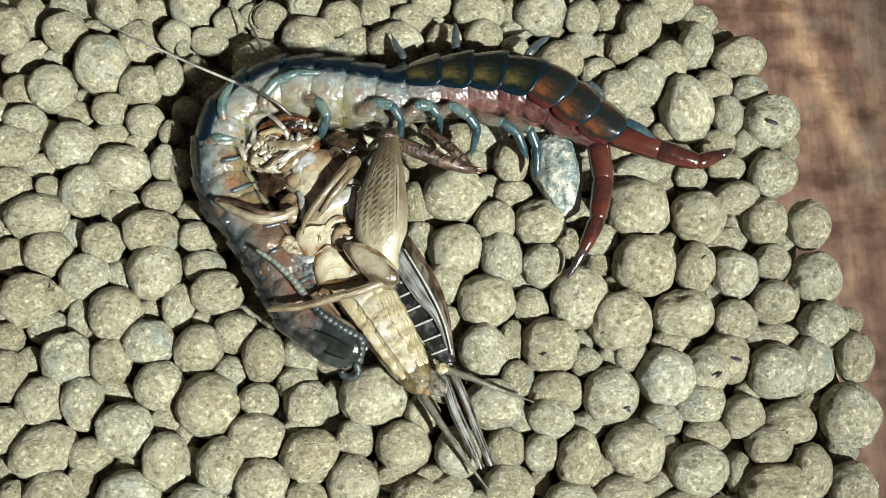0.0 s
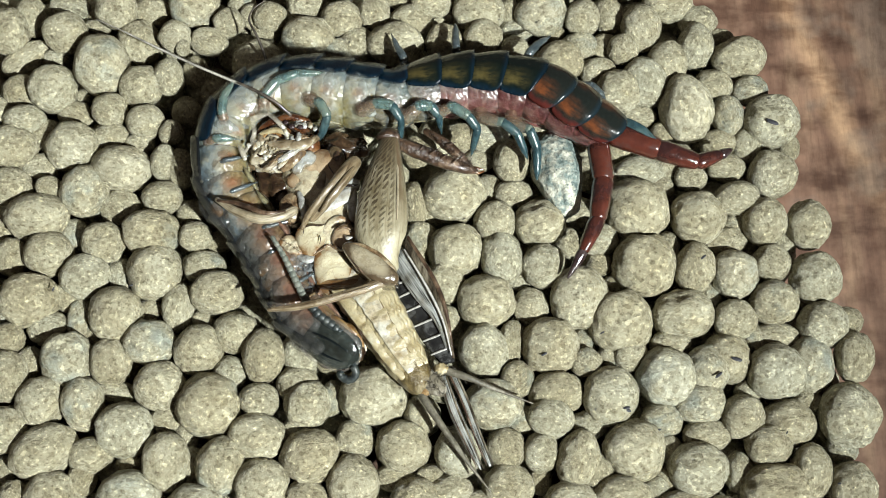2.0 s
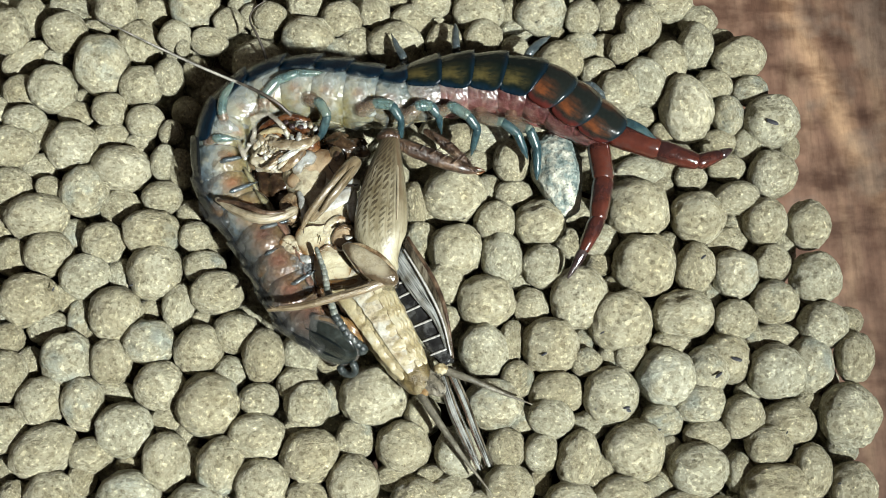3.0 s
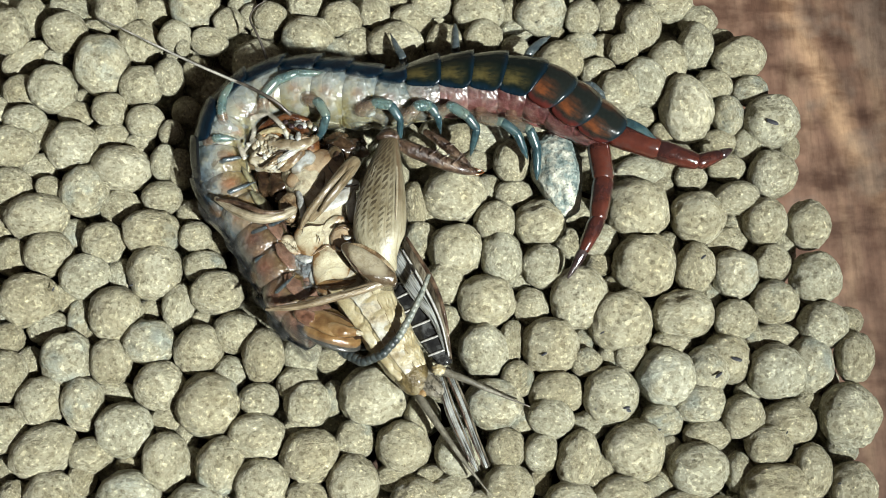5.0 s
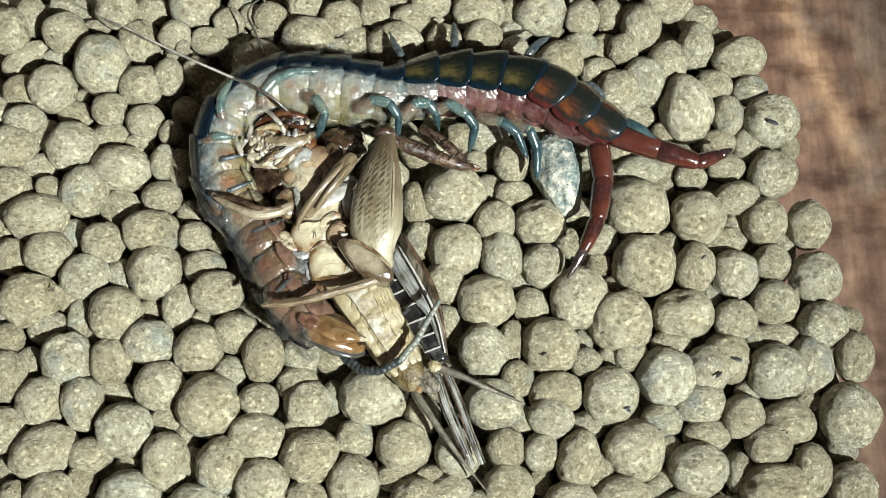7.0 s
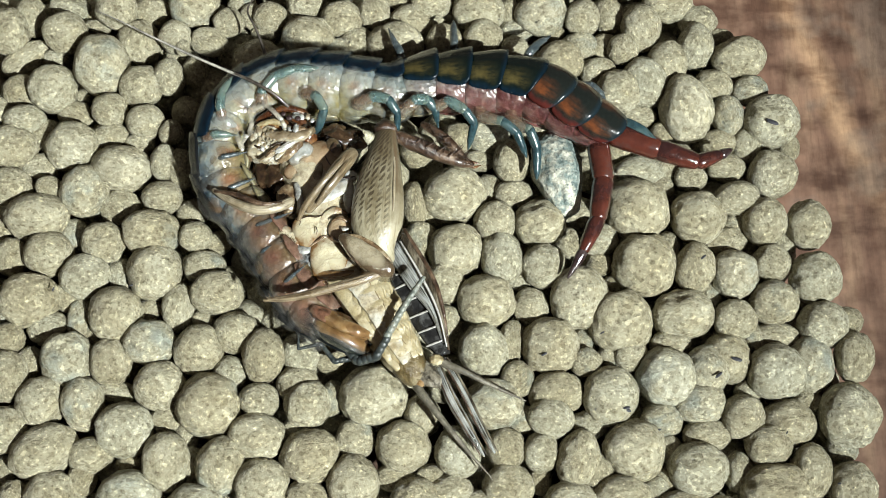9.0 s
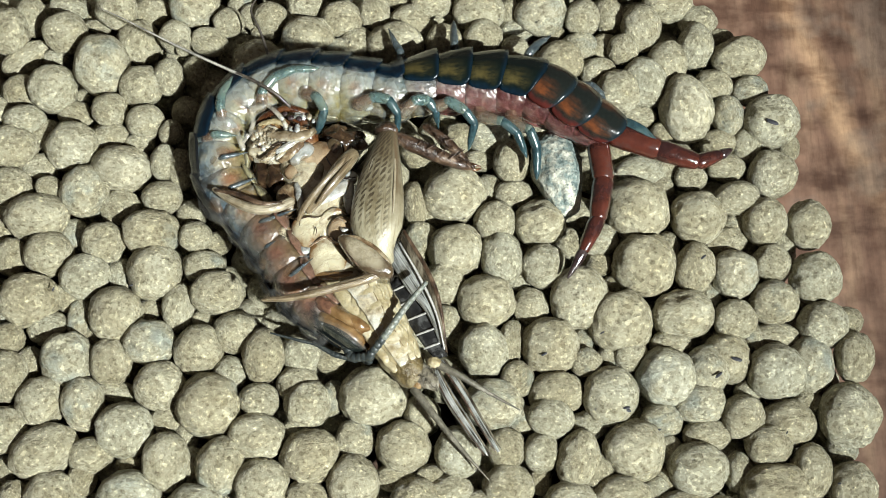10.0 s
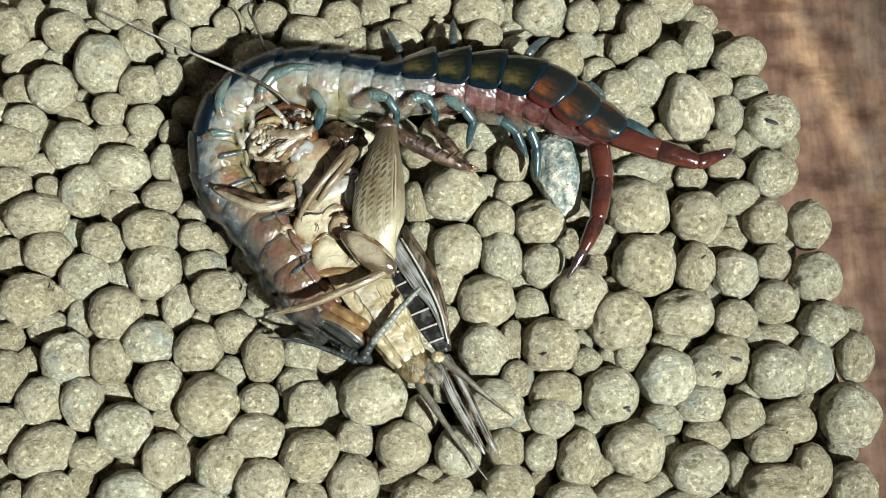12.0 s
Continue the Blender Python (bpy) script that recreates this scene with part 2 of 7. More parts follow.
def cuticle_material(name, tint, alpha, relief):
    """Clear wet skin over the flesh: mostly see-through, with a broken gloss."""
    m = bpy.data.materials.new(name)
    t, bsdf = nodes_of(m)
    ob = t.nodes.new("ShaderNodeTexCoord").outputs["Object"]
    t.links.new(ramp(t, noise_node(t, ob, 600, 4), ((0.38, tuple(0.6 * c for c in tint)), (0.62, tint))), bsdf.inputs["Base Color"])
    t.links.new(ramp(t, noise_node(t, ob, 420, 3), ((0.4, (alpha * 0.5,) * 3), (0.62, (alpha * 1.7,) * 3))), bsdf.inputs["Alpha"])
    bumped(t, bsdf, noise_node(t, ob, 560, 3, 0.55), 1.0, relief)
    bsdf.inputs["Roughness"].default_value, bsdf.inputs["Coat Weight"].default_value, bsdf.inputs["Coat Roughness"].default_value = 0.12, 0.6, 0.05
    return m


def femur_material():
    """Pale horn with rows of short brown dashes in a herringbone."""
    m = bpy.data.materials.new("herringbone_horn")
    t, bsdf = nodes_of(m)
    coords = t.nodes.new("ShaderNodeTexCoord")
    sep = t.nodes.new("ShaderNodeSeparateXYZ")
    t.links.new(coords.outputs["UV"], sep.inputs[0])
    u, v = sep.outputs[0], sep.outputs[1]
    wobble = math_node(t, "MULTIPLY", math_node(t, "SUBTRACT", noise_node(t, coords.outputs["Object"], 700, 3), 0.5), 1.3)
    slant = math_node(t, "ADD", math_node(t, "ADD", math_node(t, "MULTIPLY", u, 33.0), math_node(t, "MULTIPLY", v, 24.0)), wobble)
    dash = math_node(t, "SINE", math_node(t, "MULTIPLY", slant, 6.283))
    column = math_node(t, "SINE", math_node(t, "ADD", math_node(t, "ADD", math_node(t, "MULTIPLY", v, 6.283 * 18), math_node(t, "MULTIPLY", u, 7.0)), math_node(t, "MULTIPLY", wobble, 1.6)))
    cell = math_node(t, "MULTIPLY", math_node(t, "ADD", math_node(t, "MULTIPLY", dash, 0.5), 0.5), math_node(t, "ADD", math_node(t, "MULTIPLY", column, 0.4), 0.6))
    # the marks run together by the knee and shrink to dots towards the hip
    cell = math_node(t, "ADD", cell, math_node(t, "SUBTRACT", 0.50, math_node(t, "MULTIPLY", u, 0.80)))
    marks = ramp(t, cell, ((0.40, (0, 0, 0)), (0.58, (1, 1, 1))))
    marks = math_node(t, "MULTIPLY", marks, ramp(t, noise_node(t, coords.outputs["Object"], 900, 3), ((0.34, (0.3, 0.3, 0.3)), (0.52, (1, 1, 1)))))
    marks = math_node(t, "MULTIPLY", marks, ramp(t, v, ((0.30, (1, 1, 1)), (0.35, (0, 0, 0)))))
    zone = ramp(t, u, ((0.1, (0.9, 0.9, 0.9)), (0.50, (0.85, 0.85, 0.85)), (0.66, (0.4, 0.4, 0.4)), (0.85, (0, 0, 0))))
    n = noise_node(t, coords.outputs["Object"], 700, 5)
    pale = ramp(t, n, ((0.36, (0.17, 0.148, 0.092)), (0.62, (0.29, 0.265, 0.185))))
    knee = ramp(t, u, ((0.0, (1, 1, 1)), (0.12, (0.9, 0.9, 0.9)), (0.30, (0.75, 0.75, 0.75)), (0.5, (0.3, 0.3, 0.3)), (0.7, (0, 0, 0))))
    colour = blend(t, knee, pale, (0.052, 0.036, 0.018))
    mp = t.nodes.new("ShaderNodeMapping")
    mp.inputs["Scale"].default_value = (2.0, 22.0, 1.0)
    t.links.new(coords.outputs["UV"], mp.inputs["Vector"])
    lines = noise_node(t, mp.outputs[0], 1.5, 4, 0.6)
    colour = blend(t, ramp(t, lines, ((0.40, (0.55, 0.55, 0.55)), (0.52, (0, 0, 0)))), colour, blend(t, 1.0, colour, (0.5, 0.43, 0.33), "MULTIPLY"))
    colour = blend(t, ramp(t, lines, ((0.62, (0, 0, 0)), (0.7, (0.6, 0.6, 0.6)))), colour, (0.30, 0.285, 0.22))
    band = math_node(t, "MULTIPLY", ramp(t, v, ((0.355, (0, 0, 0)), (0.37, (0.8, 0.8, 0.8)), (0.40, (0.7, 0.7, 0.7)), (0.43, (0, 0, 0)))), ramp(t, u, ((0.3, (1, 1, 1)), (0.6, (0.15, 0.15, 0.15)))))
    colour = blend(t, band, colour, (0.08, 0.052, 0.028))
    flank = ramp(t, v, ((0.47, (0, 0, 0)), (0.52, (0.8, 0.8, 0.8)), (0.9, (0.8, 0.8, 0.8)), (0.99, (0.1, 0.1, 0.1))))
    colour = blend(t, flank, colour, (0.075, 0.047, 0.026))
    outer = math_node(t, "MULTIPLY", ramp(t, v, ((0.0, (0.85, 0.85, 0.85)), (0.09, (0, 0, 0)))), ramp(t, u, ((0.45, (1, 1, 1)), (0.7, (0, 0, 0)))))
    colour = blend(t, outer, colour, (0.05, 0.033, 0.017))
    colour = blend(t, math_node(t, "MULTIPLY", math_node(t, "MULTIPLY", marks, zone), 1.0), colour, (0.030, 0.020, 0.010))
    t.links.new(colour, bsdf.inputs["Base Color"])
    bumped(t, bsdf, noise_node(t, coords.outputs["Object"], 2600, 4), 0.4, 0.00012)
    finish(bsdf, 0.4, coat=0.35, sss=0.15)
    return m


def streaked_material(name, pale, dark, share, rough=0.28, coat=0.5):
    """Horn with long dark streaks down its length."""
    m = bpy.data.materials.new(name)
    t, bsdf = nodes_of(m)
    coords = t.nodes.new("ShaderNodeTexCoord")
    mp = t.nodes.new("ShaderNodeMapping")
    mp.inputs["Scale"].default_value = (2.2, 9.0, 1.0)
    t.links.new(coords.outputs["UV"], mp.inputs["Vector"])
    lines = noise_node(t, mp.outputs[0], 1.6, 5, 0.6)
    ob = coords.outputs["Object"]
    colour = ramp(t, lines, ((share - 0.12, dark), (share + 0.02, tuple(0.65 * a + 0.35 * b for a, b in zip(pale, dark))), (share + 0.12, pale), (share + 0.25, tuple(1.25 * c for c in pale))))
    colour = blend(t, 0.8, colour, ramp(t, noise_node(t, ob, 650, 5), ((0.36, (0.5, 0.44, 0.36)), (0.5, (1, 1, 1)), (0.64, (1.2, 1.2, 1.2)))), "MULTIPLY")
    t.links.new(colour, bsdf.inputs["Base Color"])
    bumped(t, bsdf, math_node(t, "ADD", lines, noise_node(t, ob, 2500, 3)), 0.5, 0.0002)
    finish(bsdf, rough, coat=coat, sss=0.2)
    return m


def rimmed_material(name, pale, rim, scale=600, rough=0.22, coat=0.8):
    """A horny plate, pale in its middle and stained towards its rim in an uneven line."""
    m = bpy.data.materials.new(name)
    t, bsdf = nodes_of(m)
    coords = t.nodes.new("ShaderNodeTexCoord")
    sep = t.nodes.new("ShaderNodeSeparateXYZ")
    t.links.new(coords.outputs["UV"], sep.inputs[0])
    ob = coords.outputs["Object"]
    broad, fine = noise_node(t, ob, scale, 5), noise_node(t, ob, scale * 4, 5, 0.65)
    out = math_node(t, "ADD", sep.outputs[0], math_node(t, "MULTIPLY", math_node(t, "SUBTRACT", broad, 0.5), 1.7))
    mid = tuple(0.55 * a + 0.45 * b for a, b in zip(pale, rim))
    colour = ramp(t, out, ((0.25, tuple(1.12 * c for c in pale)), (0.58, pale), (0.8, mid), (0.96, rim)))
    colour = blend(t, 0.4, colour, ramp(t, fine, ((0.36, (0.6, 0.55, 0.48)), (0.5, (1, 1, 1)), (0.64, (1.2, 1.2, 1.2)))), "MULTIPLY")
    stain = noise_node(t, ob, scale * 1.7, 6, 0.65)
    colour = blend(t, ramp(t, stain, ((0.34, (0.7, 0.7, 0.7)), (0.46, (0, 0, 0)))), colour, mid)
    vein = math_node(t, "ABSOLUTE", math_node(t, "SUBTRACT", noise_node(t, ob, 1100, 5, 0.6), 0.5))
    colour = blend(t, ramp(t, vein, ((0.0, (0.3, 0.3, 0.3)), (0.03, (0, 0, 0)))), colour, rim)
    crack = math_node(t, "ABSOLUTE", math_node(t, "SUBTRACT", noise_node(t, ob, 380, 3), 0.5))
    colour = blend(t, ramp(t, crack, ((0.0, (0.22, 0.22, 0.22)), (0.03, (0, 0, 0)))), colour, rim)
    t.links.new(colour, bsdf.inputs["Base Color"])
    bumped(t, bsdf, math_node(t, "ADD", noise_node(t, ob, scale * 0.6, 2), math_node(t, "MULTIPLY", fine, 0.16)), 0.8, 0.0007)
    finish(bsdf, rough, coat=coat, sss=0.3)
    return m


COUNT = 21
CLAY = clay_material()
WOOD = wood_material()
BLUE_ROCK = mottled("pale_blue_rock", ((0.3, (0.06, 0.085, 0.08)), (0.42, (0.15, 0.185, 0.17)), (0.52, (0.235, 0.25, 0.215)), (0.6, (0.33, 0.335, 0.28)), (0.72, (0.42, 0.41, 0.34))), 900, 0.8, bump=0.6, bump_scale=1500, depth=0.0003, speck=(0.05, 0.065, 0.068))
GRIT = mottled("black_grit", ((0.3, (0.015, 0.016, 0.02)), (0.7, (0.06, 0.06, 0.07))), 1500, 0.5)

# the bluish hem puts the highlight along the overlapping edge into the colour
TAIL_PLATE = plate_material("orange_green_plate", (0.007, 0.009, 0.008), (0.105, 0.032, 0.011), (0.05, 0.010, 0.008), 0.9, hem=(0.006, 0.013, 0.018))
MID_PLATE = plate_material("dark_green_plate", (0.002, 0.0055, 0.005), (0.060, 0.047, 0.016), (0.0015, 0.007, 0.013), 0.9)
BLUE_PLATE = plate_material("deep_blue_plate", (0.0015, 0.006, 0.012), (0.004, 0.018, 0.028), (0.002, 0.010, 0.020), 0.9, clear=0.15, ragged=0.75, glassy=(0.10, 0.105, 0.09))
NECK_PLATE = plate_material("blackish_plate", (0.00256, 0.00384, 0.00448), (0.00896, 0.01152, 0.01152), (0.0064, 0.00768, 0.00896), 0.6)
PINK_FLESH = mottled("pink_flesh", ((0.3, (0.0832, 0.0224, 0.02112)), (0.5, (0.1344, 0.0512, 0.0448)), (0.7, (0.16, 0.1024, 0.0864))), 450, 0.22, 0.5, 0.35)
PALE_FLESH = mottled("pale_wet_flesh", ((0.28, (0.2432, 0.256, 0.2176)), (0.45, (0.32, 0.32, 0.2688)), (0.6, (0.4096, 0.4032, 0.352)), (0.75, (0.3584, 0.2688, 0.1984))), 330, 0.18, 0.6, 0.4)
YELLOW_FLESH = mottled("yellow_grey_flesh", ((0.28, (0.09216, 0.09984, 0.0768)), (0.5, (0.1613, 0.1459, 0.08448)), (0.62, (0.192, 0.1728, 0.1152)), (0.75, (0.1997, 0.096, 0.0576))), 360, 0.18, 0.6, 0.4)
RED_FLESH = mottled("peach_flesh", ((0.28, (0.065, 0.038, 0.025)), (0.45, (0.11, 0.06, 0.041)), (0.6, (0.14, 0.088, 0.063)), (0.75, (0.14, 0.108, 0.09))), 420, 0.2, 0.6, 0.4)
CUTICLE = cuticle_material("clear_wet_cuticle", (0.36, 0.40, 0.39), 0.10, 0.0009)
GREY_CUTICLE = cuticle_material("smoky_wet_cuticle", (0.17, 0.13, 0.10), 0.08, 0.0014)
TAIL_CUTICLE = cuticle_material("rosy_wet_cuticle", (0.22, 0.11, 0.10), 0.08, 0.0013)
NECK_PINK = mottled("pink_throat", ((0.3, (0.09, 0.04, 0.024)), (0.55, (0.14, 0.072, 0.045)), (0.75, (0.20, 0.13, 0.095))), 380, 0.18, 0.7, 0.35, bump=0.6, bump_scale=900, depth=0.0003)
AMBER_SKIN = cuticle_material("amber_skin", (0.13, 0.072, 0.03), 0.3, 0.0006)
CLEAR_LOBE = cuticle_material("clear_lobe", (0.22, 0.20, 0.175), 0.2, 0.0006)
BASE_SKIN = mottled("peach_leg_base", ((0.3, (0.17, 0.095, 0.06)), (0.5, (0.20, 0.135, 0.09)), (0.7, (0.19, 0.17, 0.13))), 420, 0.16, 0.7, 0.5, alpha=0.5, mottle=0.3)
POUCH = cuticle_material("milky_pouch", (0.31, 0.325, 0.30), 0.40, 0.0007)
SMOKY_LOBE = cuticle_material("smoky_lobe", (0.075, 0.075, 0.07), 0.16, 0.0008)
# belly stops (0.24-0.36): the flesh's own hue, dimmed for shade under the curl
BODY_FLESH = flesh_material("wet_body_flesh", (
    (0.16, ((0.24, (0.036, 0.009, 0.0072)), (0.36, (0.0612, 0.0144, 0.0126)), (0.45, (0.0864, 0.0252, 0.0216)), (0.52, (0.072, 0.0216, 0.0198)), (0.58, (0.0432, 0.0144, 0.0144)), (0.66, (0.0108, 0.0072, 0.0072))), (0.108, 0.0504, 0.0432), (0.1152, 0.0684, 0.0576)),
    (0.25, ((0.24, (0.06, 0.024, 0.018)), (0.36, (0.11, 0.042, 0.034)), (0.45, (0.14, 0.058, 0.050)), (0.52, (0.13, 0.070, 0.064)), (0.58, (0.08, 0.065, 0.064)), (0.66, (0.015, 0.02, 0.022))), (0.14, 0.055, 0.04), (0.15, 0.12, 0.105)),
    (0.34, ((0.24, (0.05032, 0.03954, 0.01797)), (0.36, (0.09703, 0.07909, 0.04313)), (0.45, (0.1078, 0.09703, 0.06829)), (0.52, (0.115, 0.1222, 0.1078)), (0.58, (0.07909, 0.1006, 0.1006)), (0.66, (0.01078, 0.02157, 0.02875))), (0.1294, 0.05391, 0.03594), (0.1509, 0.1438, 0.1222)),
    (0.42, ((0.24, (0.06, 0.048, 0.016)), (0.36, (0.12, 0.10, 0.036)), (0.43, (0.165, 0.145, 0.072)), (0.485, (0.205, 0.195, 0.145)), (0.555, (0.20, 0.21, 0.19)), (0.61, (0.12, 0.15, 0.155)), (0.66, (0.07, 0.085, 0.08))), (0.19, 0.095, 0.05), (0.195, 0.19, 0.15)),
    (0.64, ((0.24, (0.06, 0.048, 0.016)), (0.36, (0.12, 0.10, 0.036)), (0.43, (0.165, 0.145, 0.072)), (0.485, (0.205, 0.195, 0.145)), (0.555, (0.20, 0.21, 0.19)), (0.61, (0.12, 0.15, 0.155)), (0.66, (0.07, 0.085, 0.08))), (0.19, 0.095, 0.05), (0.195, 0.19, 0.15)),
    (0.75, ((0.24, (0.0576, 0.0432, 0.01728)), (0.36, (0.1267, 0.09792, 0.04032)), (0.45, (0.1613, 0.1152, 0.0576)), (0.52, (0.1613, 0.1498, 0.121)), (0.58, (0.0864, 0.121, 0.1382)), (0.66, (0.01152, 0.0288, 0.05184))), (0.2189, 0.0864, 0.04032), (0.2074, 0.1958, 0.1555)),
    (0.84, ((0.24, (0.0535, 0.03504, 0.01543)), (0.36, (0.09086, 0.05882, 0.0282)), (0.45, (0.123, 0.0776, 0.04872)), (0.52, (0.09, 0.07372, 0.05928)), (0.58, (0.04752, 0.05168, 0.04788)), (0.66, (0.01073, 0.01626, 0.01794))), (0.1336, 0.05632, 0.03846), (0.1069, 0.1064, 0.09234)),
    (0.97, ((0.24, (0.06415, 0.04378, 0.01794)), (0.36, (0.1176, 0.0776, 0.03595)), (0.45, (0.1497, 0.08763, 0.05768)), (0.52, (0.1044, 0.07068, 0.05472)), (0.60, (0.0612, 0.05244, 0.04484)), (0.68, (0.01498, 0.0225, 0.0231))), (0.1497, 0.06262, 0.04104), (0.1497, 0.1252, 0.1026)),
))
GLASSY = cuticle_material("glassy_membrane", (0.24, 0.26, 0.27), 0.3, 0.0012)
TEAL_LEG = mottled("teal_leg", ((0.3, (0.012, 0.0312, 0.0384)), (0.55, (0.024, 0.048, 0.0528)), (0.75, (0.0408, 0.0648, 0.0648))), 600, 0.2, 0.5, 0.25)
PALE_LEG = mottled("pale_green_leg", ((0.25, (0.050, 0.090, 0.090)), (0.5, (0.080, 0.122, 0.112)), (0.75, (0.12, 0.145, 0.118)), (0.95, (0.18, 0.13, 0.08))), 420, 0.18, 0.7, 0.3, alpha=0.74, mottle=0.4)
GREY_LEG = mottled("slate_leg", ((0.3, (0.03, 0.043, 0.05)), (0.7, (0.075, 0.09, 0.092))), 600, 0.2, 0.5, 0.2, alpha=0.8)
RED_LEG = mottled("mahogany_leg", ((0.32, (0.022, 0.008, 0.008)), (0.5, (0.042, 0.0105, 0.007)), (0.66, (0.062, 0.015, 0.009)), (0.78, (0.05, 0.024, 0.02))), 200, 0.17, 0.7, 0.2, mottle=0.3)
RED_TIP = mottled("dark_claw", ((0.3, (0.0128, 0.00512, 0.00512)), (0.7, (0.0448, 0.032, 0.032))), 600, 0.2, 0.5)
HEAD_SHIELD = mottled("smoky_green_shield", ((0.3, (0.007, 0.010, 0.009)), (0.55, (0.016, 0.021, 0.019)), (0.75, (0.040, 0.046, 0.041))), 420, 0.13, 0.9, 0.1, depth=0.00006, alpha=0.88)
AMBER = mottled("amber_jaw", ((0.3, (0.11, 0.057, 0.02)), (0.5, (0.185, 0.11, 0.046)), (0.68, (0.24, 0.165, 0.085)), (0.8, (0.19, 0.10, 0.065))), 300, 0.14, 0.8, 0.5, alpha=0.86, mottle=0.25, bump=0.5, bump_scale=800, depth=0.0003)
BLACK_TIP = mottled("black_fang", ((0.3, (0.00384, 0.00256, 0.00256)), (0.7, (0.0192, 0.0096, 0.00768))), 600, 0.15, 0.6)
BEAD = mottled("slate_bead", ((0.3, (0.01129, 0.01553, 0.01623)), (0.55, (0.02258, 0.02822, 0.02822)), (0.75, (0.04234, 0.04797, 0.04376))), 1400, 0.42, 0.0, 0.2)
PALE_BEAD = mottled("pale_bead", ((0.3, (0.06656, 0.07657, 0.06656)), (0.55, (0.1198, 0.1298, 0.1099)), (0.75, (0.1664, 0.1664, 0.1398))), 1400, 0.42, 0.0, 0.2)

CREAM = mottled("cream_belly", ((0.28, (0.19, 0.145, 0.075)), (0.45, (0.27, 0.225, 0.13)), (0.6, (0.325, 0.282, 0.18)), (0.78, (0.37, 0.34, 0.25))), 520, 0.32, 0.25, 0.3, bump=0.5, bump_scale=1800, depth=0.0002, mottle=0.4)
IVORY = mottled("ivory_plate", ((0.28, (0.2136, 0.1672, 0.09289)), (0.5, (0.3065, 0.2695, 0.195)), (0.7, (0.3715, 0.3576, 0.3065))), 480, 0.28, 0.35, 0.3, bump=0.4, bump_scale=1500, depth=0.0002)
MILK = mottled("milky_membrane", ((0.3, (0.15, 0.15, 0.135)), (0.55, (0.25, 0.25, 0.235)), (0.8, (0.36, 0.36, 0.34))), 700, 0.2, 0.5, 0.3)
TAN = mottled("tan_horn", ((0.28, (0.05632, 0.03328, 0.01536)), (0.45, (0.1126, 0.07168, 0.0384)), (0.6, (0.1843, 0.1382, 0.08192)), (0.78, (0.2662, 0.2304, 0.1638))), 650, 0.26, 0.4, 0.15, bump=0.5, bump_scale=2200, depth=0.00015)
STERNITE = rimmed_material("stained_ivory_plate", (0.40, 0.365, 0.255), (0.13, 0.068, 0.025), 420)
THIGH_HORN = rimmed_material("brown_edged_horn", (0.23, 0.20, 0.14), (0.06, 0.041, 0.023), 420, 0.16, 0.9)
COXA = rimmed_material("stained_cream_lobe", (0.37, 0.33, 0.235), (0.13, 0.07, 0.03), 900)
NECK_HORN = rimmed_material("pinkish_beige_horn", (0.28, 0.212, 0.135), (0.11, 0.062, 0.03), 420, 0.2, 0.6)
BLUISH = rimmed_material("bluish_white_membrane", (0.25, 0.258, 0.245), (0.13, 0.11, 0.08), 700, 0.18, 0.7)
STRIPED = streaked_material("striped_horn", (0.25, 0.215, 0.15), (0.055, 0.035, 0.018), 0.43)
HORN_CLEAR = streaked_material("clear_horn", (0.135, 0.104, 0.063), (0.06, 0.04, 0.021), 0.42, 0.24, 0.6)
SHIN_HORN = streaked_material("streaked_shin", (0.19, 0.15, 0.096), (0.062, 0.04, 0.02), 0.46)
BROWN = mottled("dark_brown_horn", ((0.3, (0.01408, 0.00768, 0.00512)), (0.55, (0.048, 0.02688, 0.016)), (0.75, (0.1216, 0.08, 0.0512))), 800, 0.28, 0.4, bump=0.6, bump_scale=2600, depth=0.00015)
RUST = mottled("rust_capsule", ((0.3, (0.0312, 0.009152, 0.003744)), (0.55, (0.08112, 0.0312, 0.01082)), (0.75, (0.1373, 0.07488, 0.0312))), 500, 0.2, 0.6, 0.15)
SHELL = mottled("beige_clear_shell", ((0.3, (0.08, 0.056, 0.03)), (0.45, (0.16, 0.125, 0.08)), (0.6, (0.27, 0.24, 0.18))), 300, 0.18, 0.7, 0.4, mottle=0.25, bump=0.4, bump_scale=900, depth=0.0002)
PEARL = mottled("pearly_membrane", ((0.3, (0.22, 0.205, 0.17)), (0.5, (0.33, 0.325, 0.30)), (0.7, (0.44, 0.445, 0.43))), 500, 0.16, 0.8, 0.4, mottle=0.35)
PALP = cuticle_material("clear_palp", (0.36, 0.33, 0.27), 0.30, 0.0004)
WET_BEAD = mottled("wet_ivory_bead", ((0.3, (0.15, 0.115, 0.065)), (0.5, (0.26, 0.235, 0.175)), (0.7, (0.34, 0.33, 0.29))), 500, 0.14, 1.0, 0.3, mottle=0.35)
# wet dark tissue; also used for a lump that stands for shade
WET_DARK = mottled("dark_tissue_and_shade", ((0.3, (0.010, 0.005, 0.003)), (0.55, (0.032, 0.018, 0.009)), (0.75, (0.08, 0.05, 0.027))), 600, 0.2, 0.5)
BARE = mottled("olive_skin", ((0.3, (0.032, 0.0224, 0.01152)), (0.55, (0.0896, 0.0608, 0.032)), (0.75, (0.1728, 0.128, 0.0768))), 480, 0.3, 0.4, 0.2)
FEMUR = femur_material()
